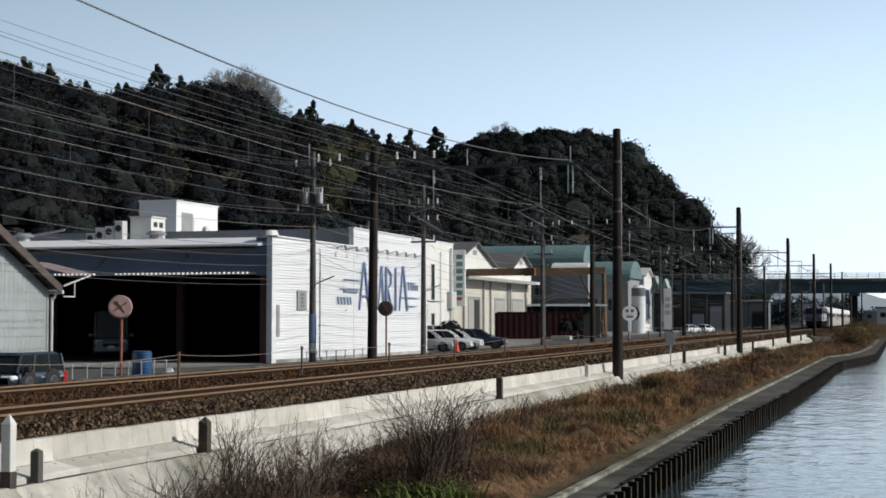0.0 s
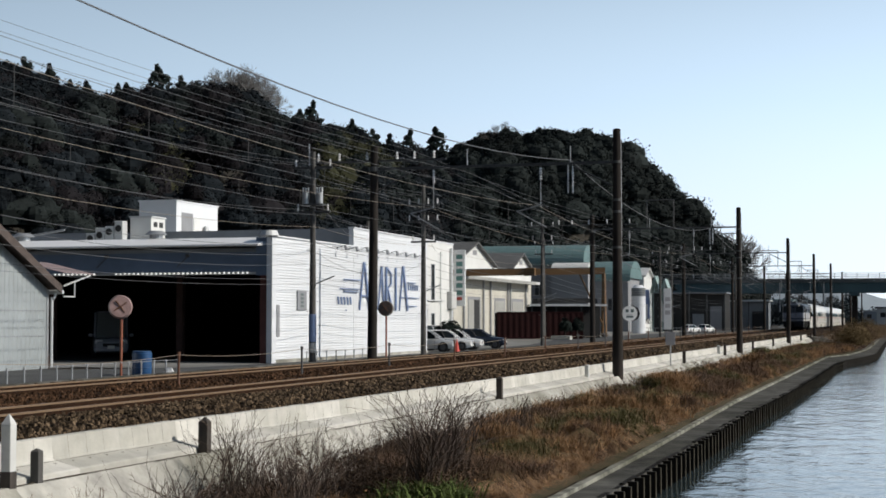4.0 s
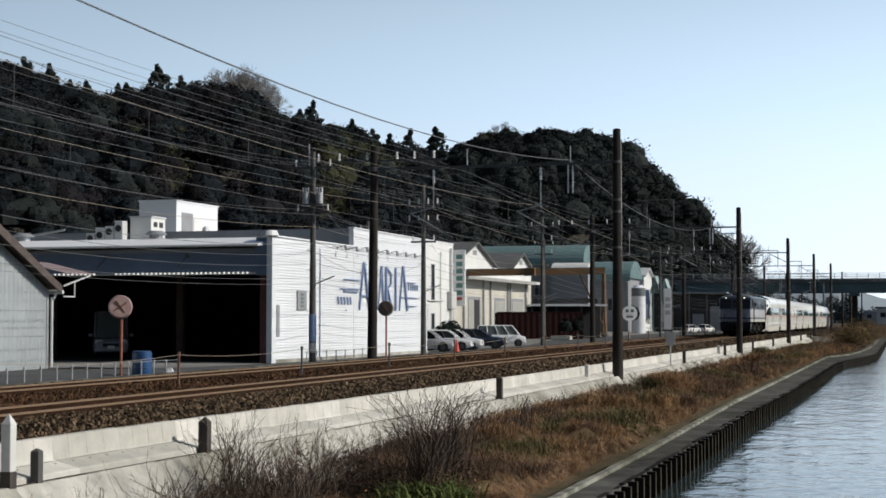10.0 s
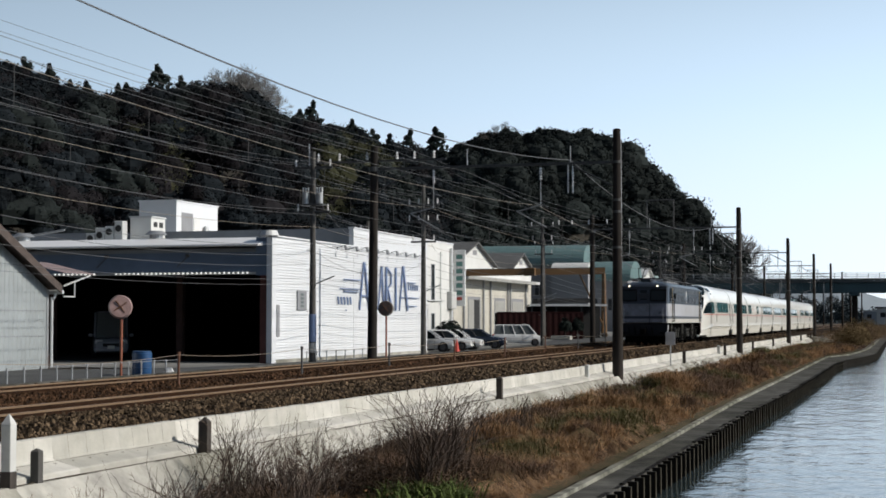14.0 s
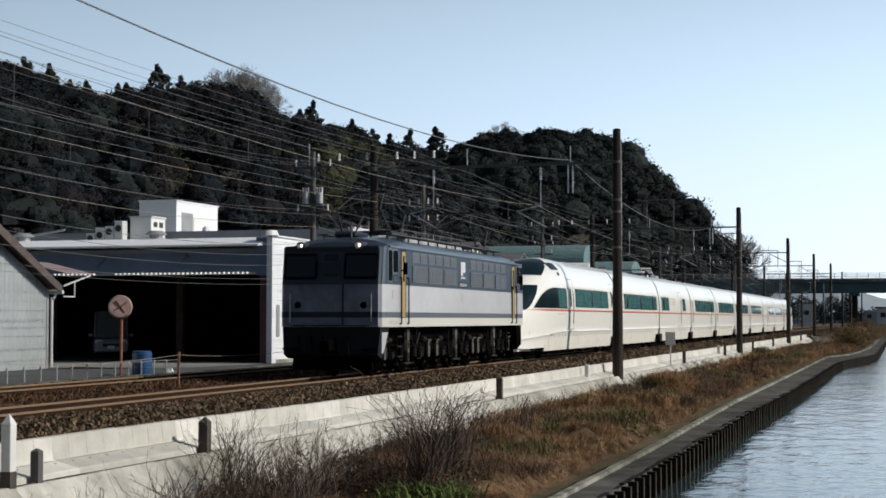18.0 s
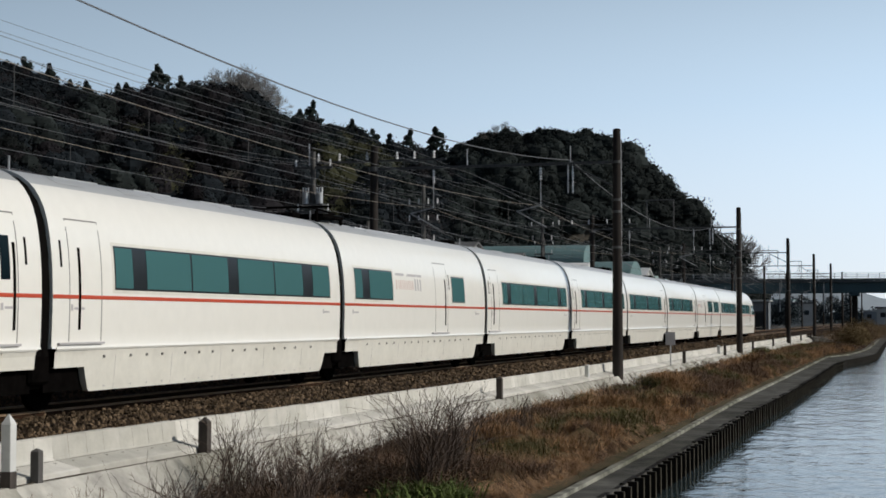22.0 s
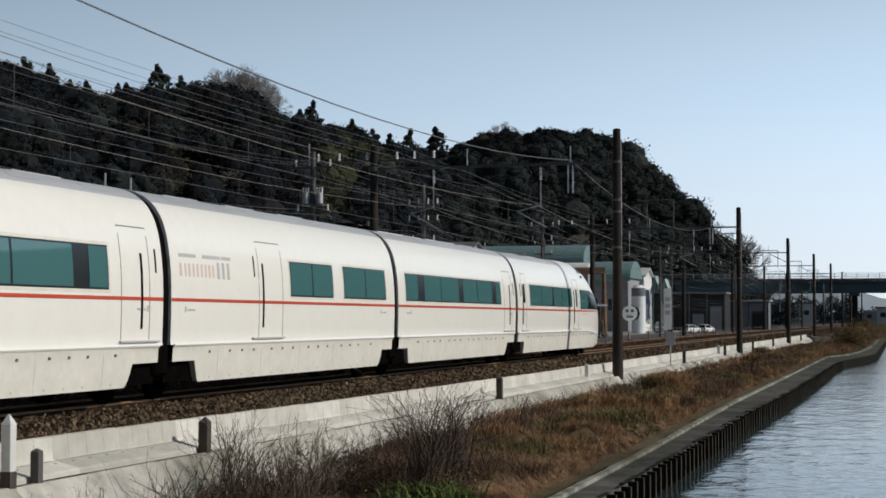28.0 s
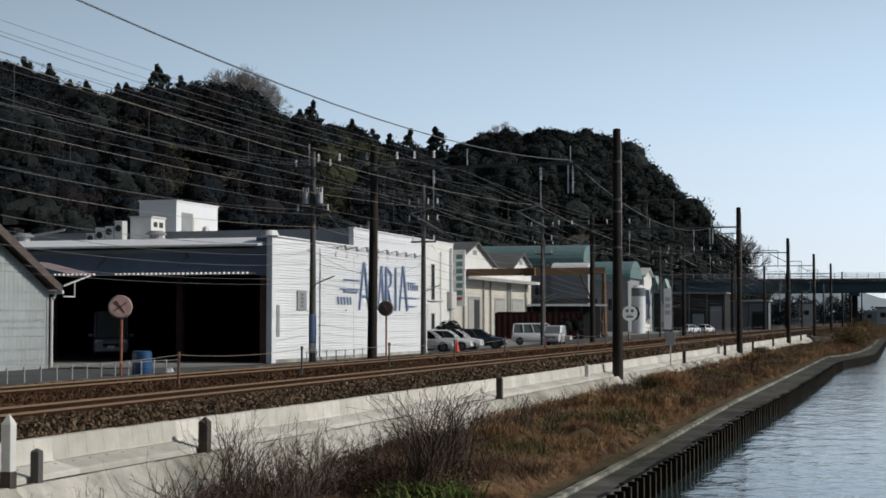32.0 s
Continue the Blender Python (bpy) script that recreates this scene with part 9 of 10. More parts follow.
def rope_fence():
    """Low posts with a rope between the two tracks."""
    root = thing("rope_fence", pose(-17.9, 0, 0), "low dark posts with a pale rope between the tracks", "fence")
    y = 18.94
    ys = []
    while y < 215:
        bm = C((0, 0, -0.5), (0, 0, 0.72), 0.035, seg=8)
        cyl(bm, (0, 0, 0.62), (0, 0, 0.74), 0.05, seg=8)
        ob = part("post", bm, M_RUSTBROWN if int(y) % 2 else M_STEEL, root)
        ob.location = (0, y, 0)
        ys.append(y)
        y += 8.43
    pts = []
    for a, b in zip(ys, ys[1:]):
        s = sag_points((0, a, 0.66), (0, b, 0.66), 0.10, 8)
        pts += s if not pts else s[1:]
    wire_curve("rope", pts, 0.010, M_WIRE_BRIGHT, parent=root)


rope_fence()


def guard_rail(y0, y1, x, label, step=0.86):
    root = thing("chain_fence", pose(x, 0, GZ), label, "fence", "low chain fences")
    y = y0
    while y < y1:
        bm = C((0, 0, 0), (0, 0, 0.47), 0.024, seg=8)
        cyl(bm, (0, 0, 0.45), (0, 0, 0.53), 0.04, seg=8)
        ob = part("post", bm, M_GALV, root)
        ob.location = (0, y, 0)
        y += step
    part("rail", C((0, y0 - 0.4, 0.5), (0, y - step, 0.5), 0.010, seg=6), M_GALV, root)
    return root


guard_rail(33.4, 47.3, -23.62, "low pale metal posts with a thin rail on the kerb")
guard_rail(59.6, 68.0, -23.9, "low pale metal posts beside the white hall", 1.15)
bm = bmesh.new()
for a, b in (((0, 0, 0), (0, 0, 0.7)), ((0, 0, 0.7), (0, 0.15, 0.85)), ((0, 0.15, 0.85), (0, 0.85, 0.85)), ((0, 0.85, 0.85), (0, 1.0, 0.7)), ((0, 1.0, 0.7), (0, 1.0, 0))):
    cyl(bm, a, b, 0.03, seg=8)
solo("hoop_barrier", bm, M_GALV, "pale bent-pipe hoop barrier beside the lane", "barrier", m=pose(-23.95, 67.6, GZ))
bm = bmesh.new()
bmesh.ops.create_icosphere(bm, subdivisions=2, radius=0.17)
solo("marker_ball", bm, M_CONC_OLD, "grey ball on the hoop barrier", "marker", m=pose(-23.95, 68.15, 0.62))


M_MIRBACK = mat("faded_pink_enamel", (0.36, 0.24, 0.225), 0.5, var=0.15, scale=6, stain=0.2)


def street_mirror(x, y, z, r, facing, label, second=True):
    root = thing("traffic_mirror", pose(x, y, GZ), label, "mirror", "traffic mirrors")
    part("post", C((0, 0, 0), (0, 0, z - GZ + 0.25), 0.045, seg=10), M_ORANGE, root, "orange post")
    for k, (dx, rot) in enumerate(((-0.13, facing), (0.16, facing - 75)) if second else ((0.0, facing),)):
        n = Vector((math.cos(radians(rot)), math.sin(radians(rot)), -0.08)).normalized()
        c = Vector((dx, -0.08, z - GZ))
        h = part("hood", C(c - n * 0.13, c + n * 0.03, r * 0.9, r * 1.02, seg=26), M_MIRBACK if y < 60 else M_ROOFBROWN, root, "faded mirror back")
        side = n.cross(Vector((0, 0, 1))).normalized()
        for a in (0.6, 2.2):
            e = (side * math.cos(a) + Vector((0, 0, 1)) * math.sin(a)) * r * 0.62
            part("back_stay", C(c - n * 0.14 - e, c - n * 0.14 + e, 0.025, seg=6), M_RUSTBROWN, h)
        bm = bmesh.new()
        q = n.to_track_quat("Z", "Y").to_matrix().to_4x4()
        bmesh.ops.create_uvsphere(bm, u_segments=24, v_segments=8, radius=1.0, matrix=Matrix.Translation(c + n * 0.0) @ q @ Matrix.Diagonal((r * 0.93, r * 0.93, 0.09, 1)))
        part("mirror_face", bm, M_MIRROR, h, "convex mirror")
        part("clamp", C(Vector((0, 0, z - GZ)), c - n * 0.06, 0.03, seg=6), M_STEEL, root)
    return root


street_mirror(-24.2, 44.3, 1.98, 0.38, 118, "pink-backed traffic mirror on an orange post", False)
street_mirror(-24.6, 71.9, 2.13, 0.38, 100, "orange traffic mirror near the white hall", False)


def drum(x, y, label):
    root = thing("blue_drum", pose(x, y, GZ), label, "drum", "blue drums")
    bm = bmesh.new()
    prof = [(0.27, 0), (0.29, 0.03), (0.29, 0.25), (0.305, 0.27), (0.29, 0.29), (0.29, 0.50), (0.305, 0.52), (0.29, 0.54), (0.29, 0.74), (0.26, 0.78)]
    loft(bm, [[(r * math.cos(a), r * math.sin(a), z) for a in [k * math.tau / 20 for k in range(20)]] for r, z in prof], smooth=True)
    fix(bm)
    part("barrel", bm, M_BLUE, root)
    part("lid", C((0, 0, 0.78), (0, 0, 0.81), 0.27, seg=20), M_BLUE, root)
    return root


drum(-24.15, 45.7, "blue plastic drum beside the kerb fence")
drum(-24.5, 46.2, "blue plastic drum standing behind another")
solo("white_bag", C((0, 0, 0), (0, 0, 0.22), 0.2, 0.09, seg=9), M_TRASH, "small white refuse bag beside the drums", "bag", m=pose(-23.95, 47.2, GZ))

# posts on the canal side of the wall
GY = -0.675


def bank_post(y, h, w, material, tip, label, x=-11.47):
    root = thing("boundary_post", pose(x, y, GY), label, "post", "boundary posts")
    bm = B(-w / 2, w / 2, -w / 2, w / 2, -0.3, h - tip, 0.008)
    part("shaft", bm, material, root)
    bm = bmesh.new()
    bmesh.ops.create_cone(bm, cap_ends=True, segments=4, radius1=w * 0.70, radius2=0.012, depth=tip, matrix=Matrix.Translation((0, 0, h - tip / 2)) @ Matrix.Rotation(radians(45), 4, "Z"))
    part("point", bm, material, root)
    return root


M_POSTWOOD = mat("tarred_wood", (0.055, 0.045, 0.038), 0.9, var=0.3, scale=6, bump=0.4, bscale=25, stretch=(1, 1, 0.3))
M_POSTWHITE = mat("white_painted_post", (0.62, 0.62, 0.6), 0.7, var=0.08, scale=4, stain=0.15)
for k in range(10):
    y = 27.4 - 3.45 + 19.95 * k
    if abs(y - 63.4) < 2:
        continue
    bank_post(y, 0.58, 0.17, M_POSTWOOD, 0.08, "short dark weathered boundary post beside the wall")
p = bank_post(17.95, 0.98, 0.15, M_POSTWHITE, 0.13, "white pointed marker post with a dark foot")
part("dark_foot", B(-0.079, 0.079, -0.079, 0.079, -0.1, 0.22), M_POSTWOOD, p, "dark painted foot")
bank_post(18.65, 0.47, 0.13, M_POLE_GREY, 0.04, "short grey stone boundary post")
bank_post(58.6, 0.5, 0.16, M_POSTWHITE, 0.03, "short white post on the wall", -11.8)
bank_post(103.0, 0.55, 0.2, M_POSTWHITE, 0.03, "short white post on the wall", -11.8)


def notice(x, y, z0, w, h, zp, material, label, bars=(), post=M_GALV, shape="square", turn=0.0):
    root = thing("notice_sign", pose(x, y, z0, 0, 0, turn), label, "sign", "line-side signs")
    part("post", C((0, 0.03, -0.2), (0, 0.03, zp + h * 0.4), 0.035, seg=8), post, root)
    if shape == "round":
        b = part("board", C((0, -0.02, zp), (0, 0.02, zp), h / 2, seg=28), material, root, "round white board")
        part("dark_rim", C((0.25, 0.021, zp), (0.25, 0.06, zp), h / 2 * 1.06, seg=8), M_BLACK, root, "dark octagonal back board")
    else:
        b = part("board", B(-w / 2, w / 2, -0.025, 0.0, zp - h / 2, zp + h / 2, 0.006), material, root)
    for x0, x1, za, zb, m in bars:
        part("letter_bar", B(x0, x1, -0.034, -0.026, zp + za, zp + zb), m, b)
    return root


notice(-11.46, 78.6, GY, 0.5, 0.66, 1.28, M_BAR, "small grey board on a thin post", ((-0.1, 0.1, 0.1, 0.16, M_BAR),))
notice(-25.5, 147.8, GZ, 2, 1.5, 2.47, M_INSUL, "round white shop sign on a post beside the lane", ((-0.42, -0.1, 0.1, 0.4, M_TEXTDARK), (0.1, 0.42, 0.1, 0.4, M_TEXTDARK), (-0.3, 0.3, -0.12, -0.05, M_BAR), (-0.36, 0.36, -0.42, -0.22, M_TEXTDARK)), M_PALEWALL, "round", 22.0)
bm_ = notice(-21.9, 148.5, GZ, 0.75, 4.0, 2.9, M_INSUL, "tall pale grey sign board with vertical print beside the line", ((-0.25, 0.25, 0.75, 1.15, M_BAR), (-0.25, 0.25, 0.1, 0.5, M_BAR), (-0.25, 0.25, -0.55, -0.15, M_BAR)), turn=14.0)


# ---- vehicles ----
M_TYRE = mat("black_tyre", (0.018, 0.018, 0.018), 0.85, var=0.15, scale=6)
M_RIM = mat("grey_wheel", (0.1, 0.1, 0.105), 0.4, 0.6, var=0.08, scale=6)
M_CARGLASS = glass_mat("car_glass", (0.015, 0.02, 0.022), 0.04)
M_VANGLASS = glass_mat("pale_van_glass", (0.16, 0.18, 0.18), 0.05)
M_LIGHT = mat("clear_headlamp", (0.75, 0.76, 0.78), 0.1, var=0.02, scale=8)
M_REDLIGHT = mat("red_tail_lamp", (0.35, 0.02, 0.015), 0.2, var=0.03, scale=8)
M_PLATE = mat("pale_plate", (0.7, 0.7, 0.66), 0.5, var=0.03, scale=8)


def vehicle(name, m, colour, L, W, H, belt, hood, nose_z, wind, rear, label, category, van=False, k=1.0):
    """A car with its nose at x = 0, pointing along +x. hood: length of the bonnet; wind: run of the windscreen; rear: run of the rear glass."""
    root = thing(name, m, label, category, "road vehicles")
    k_all = k
    w = W / 2
    # lower body
    bm = bmesh.new()
    st = [(0.0, 0.32, nose_z * 0.8, 0.80), (-0.12, 0.24, nose_z * 0.94, 0.93), (-0.45, 0.2, nose_z, 0.98), (-hood, 0.2, belt, 1.0), (-L * 0.6, 0.2, belt, 1.0), (-L + 0.3, 0.22, belt + 0.02, 0.99), (-L + 0.06, 0.28, belt - 0.02, 0.95), (-L, 0.36, belt - 0.15, 0.88)]
    rings = []
    for x, zb, zt, k in st:
        a = w * k
        rings.append([(x, a * 0.9, zb), (x, a, zb + 0.14), (x, a, zt - 0.16), (x, a * 0.93, zt - 0.03), (x, a * 0.8, zt), (x, -a * 0.8, zt), (x, -a * 0.93, zt - 0.03), (x, -a, zt - 0.16), (x, -a, zb + 0.14), (x, -a * 0.9, zb)])
    loft(bm, rings, smooth=True)
    fix(bm)
    part("body", bm, colour, root)
    # glass house and roof
    zg, zr = belt - 0.02, H - 0.06
    x0, x1 = -hood, -L + 0.08
    tb, tf = 0.88, 0.76 if not van else 0.84
    bm = bmesh.new()
    def ring(xa, xb, z, k):
        c = 0.1
        return [(xa, w * k - c, z), (xa - c, w * k, z), (xb + c, w * k, z), (xb, w * k - c, z), (xb, -w * k + c, z), (xb + c, -w * k, z), (xa - c, -w * k, z), (xa, -w * k + c, z)]
    loft(bm, [ring(x0, x1, zg, tb), ring(x0 - wind, x1 + rear, zr, tf)])
    fix(bm)
    part("glass_house", bm, M_VANGLASS if van else M_CARGLASS, root, "pale glazing" if van else "dark glazing")
    bm = bmesh.new()
    loft(bm, [ring(x0 - wind + 0.05, x1 + rear - 0.05, zr - 0.02, tf + 0.01), ring(x0 - wind - 0.08, x1 + rear + 0.1, H, tf - 0.12)])
    fix(bm)
    part("roof", bm, colour, root)
    # pillars
    n = 3 if not van else 4
    for s in (-1, 1):
        for k in range(n + 1):
            t = k / n
            xb_ = x0 - 0.02 + (x1 + 0.06 - x0) * t
            xt_ = x0 - wind + (x1 + rear - x0 + wind) * t
            bm = C((xb_, s * w * tb * 1.0, zg), (xt_, s * w * tf * 1.005, zr), 0.045, seg=6)
            part("pillar", bm, colour if (van or k in (0, n)) else M_BLACK, root)
    for x in (-0.78 if not van else -0.7, -L + 0.75):
        for s in (-1, 1):
            arch = part("wheel_arch", C((x, s * (w - 0.2), 0.31), (x, s * (w + 0.004), 0.31), 0.37, seg=20), M_BLACK, root)
            wh = part("wheel", C((x, s * (w - 0.2), 0.31), (x, s * (w + 0.012), 0.31), 0.31, seg=20), M_TYRE, root, "black tyre")
            part("rim", C((x, s * (w + 0.012), 0.31), (x, s * (w + 0.022), 0.31), 0.2, 0.17, seg=14), M_RIM, wh)
    for s in (-1, 1):
        part("headlamp", B(-0.34, -0.02, s * w * 0.66 - 0.19, s * w * 0.66 + 0.19, nose_z * 0.68, nose_z * 0.9, 0.04), M_LIGHT, root, "clear headlamp")
        part("tail_lamp", B(-L - 0.005, -L + 0.2, s * w * 0.82 - 0.1, s * w * 0.82 + 0.1, belt - 0.35, belt - 0.02, 0.03), M_REDLIGHT, root, "red tail lamp")
        part("door_mirror", B(x0 - 0.3, x0 - 0.16, s * (w + 0.1) - 0.1, s * (w + 0.1) + 0.1, belt + 0.0, belt + 0.16, 0.03), colour, root)
        for k in range(2):
            xx = x0 - 0.35 - 0.95 * k
            part("door_seam", B(xx - 0.008, xx + 0.008, s * w - 0.01, s * w + 0.004, 0.34, belt - 0.05), M_BLACK, root)
            part("door_handle", B(xx - 0.85, xx - 0.68, s * w - 0.01, s * w + 0.02, belt - 0.17, belt - 0.13), M_FRAME, root)
    part("grille", B(-0.04, 0.01, -w * 0.45, w * 0.45, nose_z * 0.55, nose_z * 0.72), M_BLACK, root)
    part("bumper", B(-0.25, 0.035, -w * 0.9, w * 0.9, 0.28, nose_z * 0.5, 0.05), colour, root)
    part("number_plate", B(0.036, 0.046, -0.17, 0.17, 0.42, 0.58), M_PLATE, root, "pale number plate")
    for ob in root.children_recursive:
        ob.data.transform(Matrix.Scale(k_all, 4))
    return root


def cpaint(name, col):
    return paint(name, col, 0.25, 0.02, 0.8, 0.03)


P_BUS = cpaint("dull_bus_paint", (0.30, 0.33, 0.38))
P_SILVER, P_WHITE, P_NAVY, P_SLATE = cpaint("silver_car_paint", (0.55, 0.56, 0.57)), cpaint("white_car_paint", (0.86, 0.86, 0.85)), cpaint("navy_car_paint", (0.018, 0.025, 0.045)), cpaint("slate_car_paint", (0.022, 0.031, 0.044))
for x, y, c, lab, rz in ((-24.9, 85.2, P_SILVER, "silver hatchback parked facing the railway", 9), (-24.8, 88.6, P_WHITE, "white hatchback parked facing the railway", 11), (-24.9, 91.2, P_WHITE, "white compact car parked in the row", 8)):
    vehicle("parked_car", pose(x, y, GZ + 0.01, 0, 0, rz), c, 3.9, 1.68, 1.5, 0.92, 1.0, 0.82, 0.75, 0.45, lab, "car", k=0.83)
vehicle("parked_car", pose(-24.6, 95.8, GZ + 0.01, 0, 0, 9), P_NAVY, 4.5, 1.74, 1.52, 0.95, 1.15, 0.84, 0.9, 0.5, "dark navy family car parked facing the railway", "car", k=0.83)
bm = bmesh.new()
bmesh.ops.create_cone(bm, cap_ends=True, segments=16, radius1=0.17, radius2=0.03, depth=0.7, matrix=Matrix.Translation((0, 0, 0.39)))
box(bm, -0.2, 0.2, -0.2, 0.2, 0, 0.04)
solo("traffic_cone", bm, mat("red_cone", (0.55, 0.06, 0.04), 0.6, var=0.06, scale=4), "red traffic cone beside the parked cars", "cone", m=pose(-24.0, 82.4, GZ + 0.01))
van = vehicle("white_van", None, P_WHITE, 4.7, 1.69, 1.98, 1.08, 0.55, 0.98, 0.75, 0.15, "white delivery van pulling out of the yard", "van", True, 0.89)
kei = vehicle("silver_van", None, P_SILVER, 3.4, 1.47, 1.55, 0.86, 0.35, 0.92, 0.55, 0.12, "small silver van driving along the lane", "van", True)
mini = vehicle("slate_minivan", None, P_SLATE, 2.75, 1.35, 1.13, 0.62, 0.3, 0.6, 0.34, 0.1, "dark slate minivan driving beside the tracks", "car")
vehicle("bus_in_hall", pose(-36.6, 66.0, GZ + 0.03, 0, 0, -60), P_BUS, 5.4, 1.75, 2.25, 1.0, 0.25, 0.95, 0.3, 0.15, "dull grey-blue minibus parked in the dark hall", "bus", True)
for x, y, rz in ((-27.5, 215, 60), (-26.5, 222, 70)):
    vehicle("parked_car", pose(x, y, GZ + 0.01, 0, 0, rz), P_WHITE, 3.9, 1.68, 1.5, 0.92, 1.0, 0.82, 0.75, 0.45, "white car parked near the far houses", "car", k=0.78)


# yard hedge and far clutter
def hedge(x, y, r, h, seed, label):
    rng = np.random.default_rng(seed)
    root = thing("clipped_shrub", pose(x, y, GZ), label, "shrub", "yard shrubs")
    part("stem", C((0, 0, 0), (0, 0, h * 0.6), 0.05, 0.03, seg=6), M_BARK, root)
    part("crown", quads_mesh("crown", [clumps(rng, (0, 0, h * 0.55), r, h * 0.5, 900, 0.1)], M_LEAF_C), M_LEAF_C, root)


for k in range(2):
    hedge(-30.5 + 0.95 * k, 141.3 + 1.0 * k, 0.6, 2.0, 40 + k, "dark green clipped shrub in the yard")
for k in range(2):
    hedge(-32.4, 108.5 + 1.4 * k, 0.8, 1.7, 50 + k, "dark shrub in front of the factory")
solo("concrete_block", B(-0.35, 0.35, 0, 1.9, 0, 0.4, 0.03), M_CONC, "pale concrete block lying beside the lane", "block", m=pose(-29.5, 139.2, lane_z(-30.4, 139.2) - 0.01, 0, 0, 82))


# far leaves paler and bluer, with distance haze painted in
M_FARTREE = mat("haze_tinted_far_leaves", (0.045, 0.058, 0.066), 0.9, var=0.35, scale=0.1, rnd=0.15, spec=0.05)


def far_town():
    """Low buildings and trees beyond the bridge."""
    rng = np.random.default_rng(77)
    for k in range(34):
        x, y = -75 + 5.0 * k + rng.uniform(-2, 2), rng.uniform(430, 560)
        if -24 < x < -10:
            continue
        w, d, h = rng.uniform(8, 12), rng.uniform(8, 14), rng.uniform(4.5, 8.5) * (0.6 if x > -12 else 1.0)
        t = thing("far_building", pose(x, y, GZ), "pale low building beyond the bridge", "building", "far buildings")
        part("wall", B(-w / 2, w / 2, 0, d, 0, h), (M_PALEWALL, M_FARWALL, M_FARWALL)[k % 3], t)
        part("roof", B(-w / 2 - 0.3, w / 2 + 0.3, -0.3, d + 0.3, h, h + 0.4), (M_DARKROOF, M_GREEN, M_ROOFGREY)[k % 3], t)
        for j in range(int(w / 3)):
            part("window", B(-w / 2 + 1 + 3 * j, -w / 2 + 2.4 + 3 * j, -0.04, 0.02, h * 0.5, h * 0.5 + 1.3), M_BUILDGLASS, t)
    ch = []
    for k in range(120):
        x, y = rng.uniform(-90, -27), rng.uniform(302, 330)
        ch.append(clumps(rng, (x, y, rng.uniform(0.5, 2.5)), 2.2, rng.uniform(1.5, 3.0), 130, 0.3))
    for k in range(70):
        x, y = rng.uniform(-40, 90), rng.uniform(700, 800)
        ch.append(clumps(rng, (x, y, rng.uniform(0, 3)), 6, rng.uniform(3, 7), 120, 0.9))
    for k in range(26):
        x, y = rng.uniform(-27, -22.5), rng.uniform(330, 350)
        ch.append(clumps(rng, (x, y, rng.uniform(0.8, 4.2)), 1.7, rng.uniform(1.2, 2.2), 160, 0.22))
    for k in range(34):
        x, y = rng.uniform(-38, -23.5), rng.uniform(352, 376)
        ch.append(clumps(rng, (x, y, rng.uniform(1.5, 5.6)), 2.0, rng.uniform(1.4, 2.4), 160, 0.24))
    for k in range(46):
        x, y = rng.uniform(-46, -19), rng.uniform(600, 650)
        ch.append(clumps(rng, (x, y, rng.uniform(1.5, 9.5)), 3.0, rng.uniform(2.0, 3.4), 110, 0.4))
    solo("far_trees", quads_mesh("far_trees", ch, M_FARTREE), M_FARTREE, "trees beyond the road bridge, tinted for haze", "trees", kind="stuff")


    verts, faces = [], []
    for i in range(61):
        x = -900 + 40 * i
        h = 24 + 9 * math.sin(i * 0.7) + 5 * math.sin(i * 1.9)
        verts += [(x, 1500, -1), (x, 1560, h), (x, 1900, -1)]
    for i in range(60):
        for j in range(2):
            faces.append((i * 3 + j, (i + 1) * 3 + j, (i + 1) * 3 + j + 1, i * 3 + j + 1))
    solo("backdrop_distance", raw("backdrop_distance", verts, faces, M_FARHAZE, True), M_FARHAZE, "far skyline with haze put into its grey-blue", "backdrop", kind="structure")


# far walls and skyline carry the haze in their colour
M_FARWALL = mat("haze_tinted_render", (0.30, 0.335, 0.37), 0.85, var=0.06, scale=0.4, stain=0.15)
M_FARHAZE = mat("haze_tinted_skyline", (0.33, 0.38, 0.42), 0.95, spec=0.0, var=0.12, scale=0.02)
far_town()


# the bus hall, the office and the parked cars are scaled back about the eye, keeping the camera's view
SET_BACK = 1.2
BACK = Matrix.Translation(EYE) @ Matrix.Scale(SET_BACK, 4) @ Matrix.Translation(-EYE)
for ob in [o for o in scene.objects if o.parent is None]:
    kind = ob.name.split(".")[0]
    if kind in ("bus_hall", "office_block", "bus_in_hall", "traffic_cone") or (kind == "parked_car" and ob.location.y < 120):
        ob.matrix_world = BACK @ ob.matrix_world
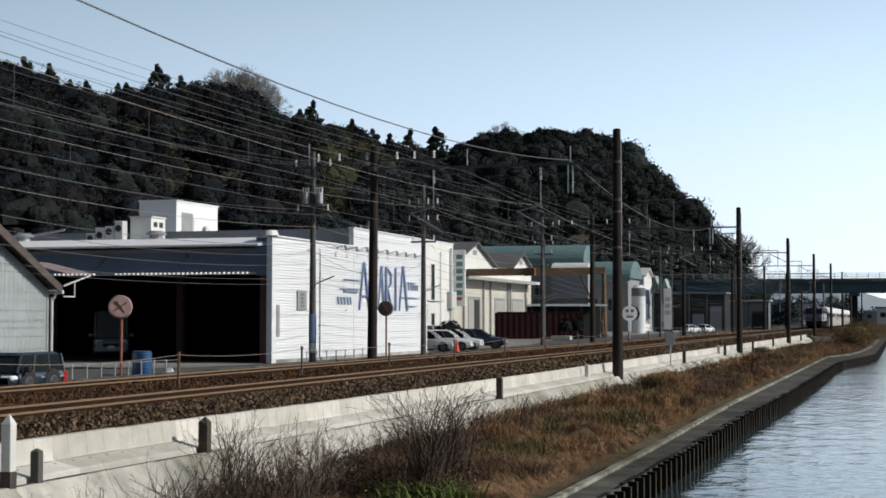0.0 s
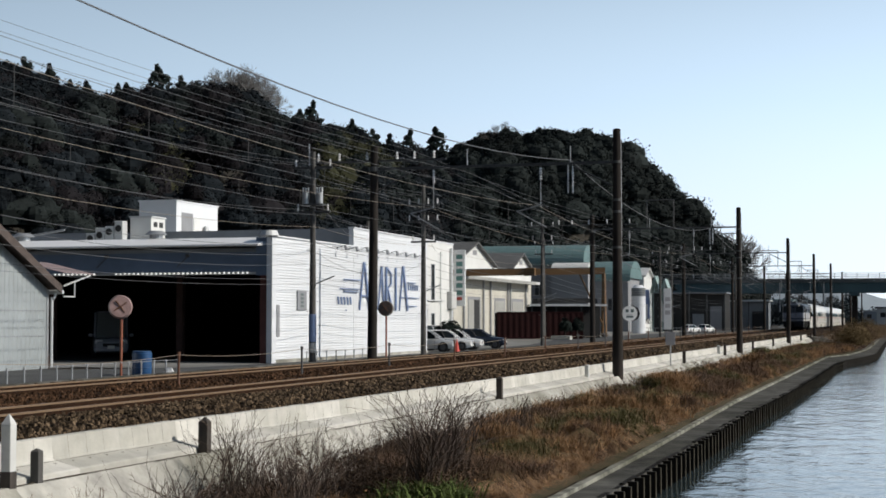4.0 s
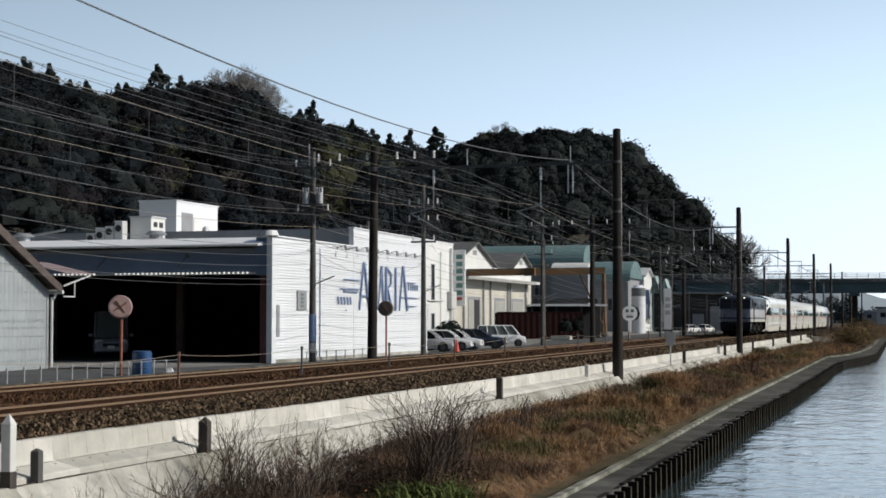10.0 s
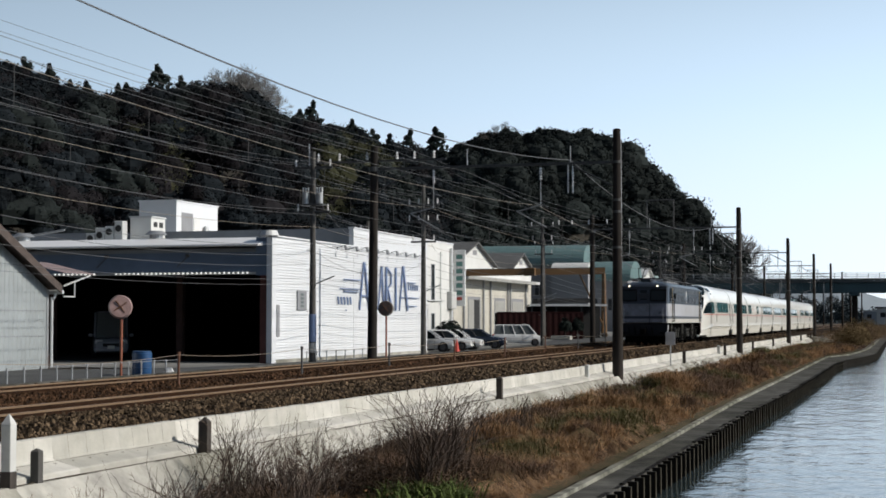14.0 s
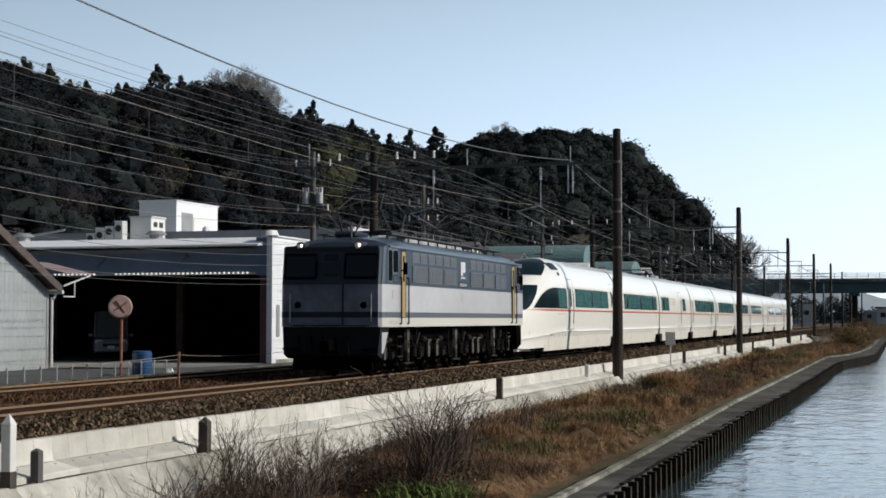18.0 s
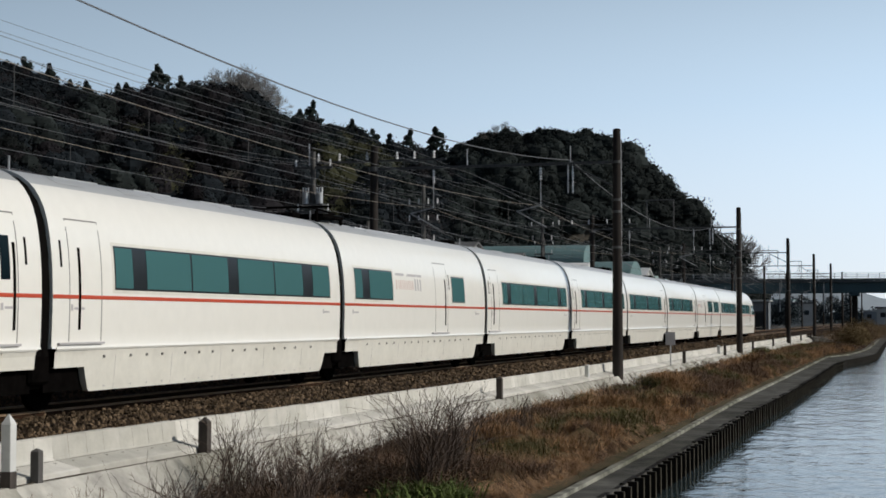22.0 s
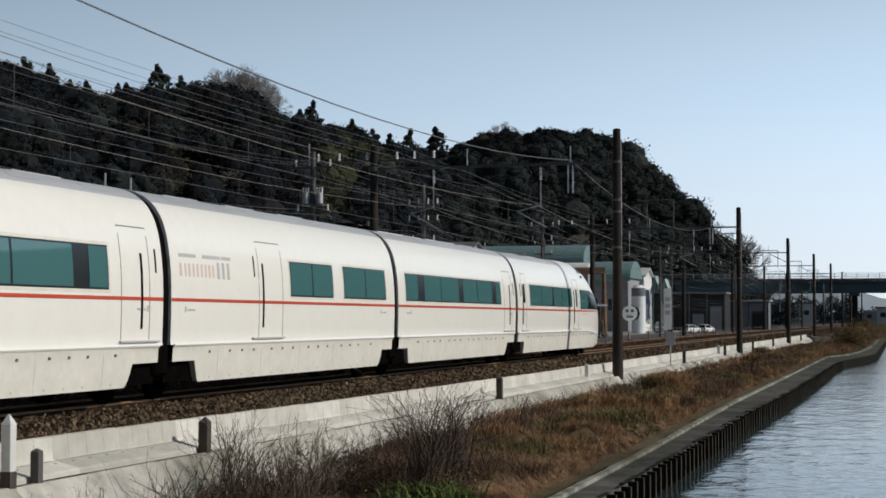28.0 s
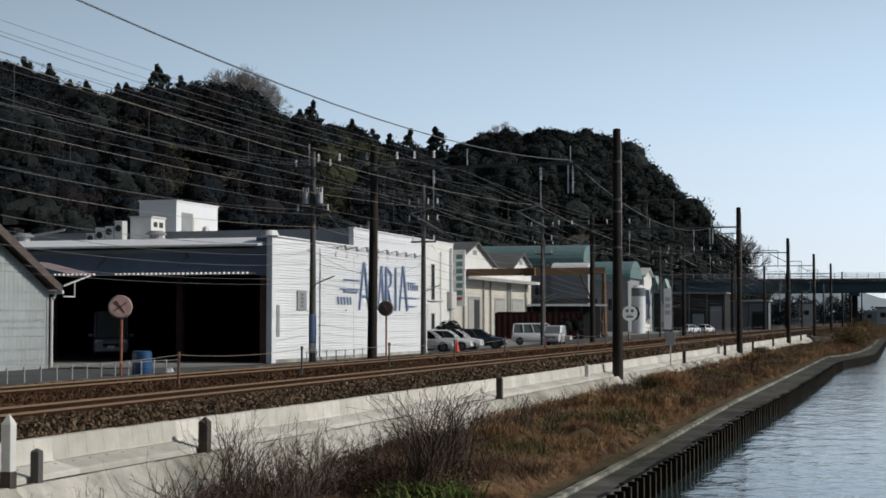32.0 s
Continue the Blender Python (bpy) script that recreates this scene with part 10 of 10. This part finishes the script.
# ---- what moves ----
SPEED, LOCO19 = 13.07, 26.0      # metres a second; the locomotive's front at 19 s
VIEW_FIT = [(0, 0.3), (17, 0.25), (20, 0.25), (22, 0.45), (24, 0.55), (28, 0.35), (31, 0.4), (32, 0.4)]      # offsets that fit the train to the camera's view
TRAIN = [(loco, -0.25)]
off = 16.3
for k, c in enumerate(car_list):
    TRAIN.append((c, off))
    off += NOSE_L if k in (0, 9) else CAR_L


def motions():
    ts = [0, 0.3, 0.6] + list(range(1, 32)) + [31.4, 31.7, 32]
    for ob, d in TRAIN:
        walk(ob, [(t, pose(TRACKS[0], LOCO19 + d - SPEED * (t - 19) + lerp_table(VIEW_FIT, t), 0)) for t in ts])
    # road vehicles
    xs = [(0, 30.0), (6, 30.0), (7, 29.0), (7.5, 28.2), (8, 27.4), (8.5, 26.75), (9, 26.3), (9.5, 25.75), (10, 25.4), (11, 24.75), (12, 24.35), (13, 24.2), (20, 24.2), (30.3, 24.2), (30.8, 24.0), (31.4, 23.5), (32, 22.9)]
    turn = lambda t: max(0.0, t - 30.5) / 1.5
    walk(van, [(t, pose(-x * SET_BACK, (104.5 + 0.3 * turn(t)) * SET_BACK, lane_z(-x * SET_BACK, 126) + 0.015, 0, 0, 13 + 2 * turn(t))) for t, x in xs])
    xy = [(0, -25.3, 420), (20, -26.3, 330), (24, -29.0, 275), (26, -31.0, 240), (28, -31.4, 206), (29, -31.0, 182), (29.6, -29.8, 165), (30, -28.9, 154.2), (30.6, -28.1, 141.6), (31, -27.8, 133.9), (31.5, -27.2, 126.1), (32, -26.7, 118.3)]
    walk(kei, [(t, pose(x, y, lane_z(x, y) + 0.015, 0, 0, -87)) for t, x, y in xy])
    ys = [(0, 34.7), (0.25, 32.2), (0.5, 29.4), (1, 23.6), (2, 12), (4, -10), (8, -50), (32, -58)]
    walk(mini, [(t, pose(-22.75, y, -0.43, 0, 0, -90)) for t, y in ys])
    # the locomotive's wheels, turning while they pass close by
    step = 2 / 30
    rows = [0.0, 14.0] + [14.0 + step * k for k in range(1, 106)] + [32.0]
    for ws, y in wheelsets:
        walk(ws, [(t, pose(0, y, 0.56, 80.0 * max(0, min(105, round((t - 14.0) / step))) % 360 if 14.0 < t < 22 else 0.0)) for t in rows])


motions()
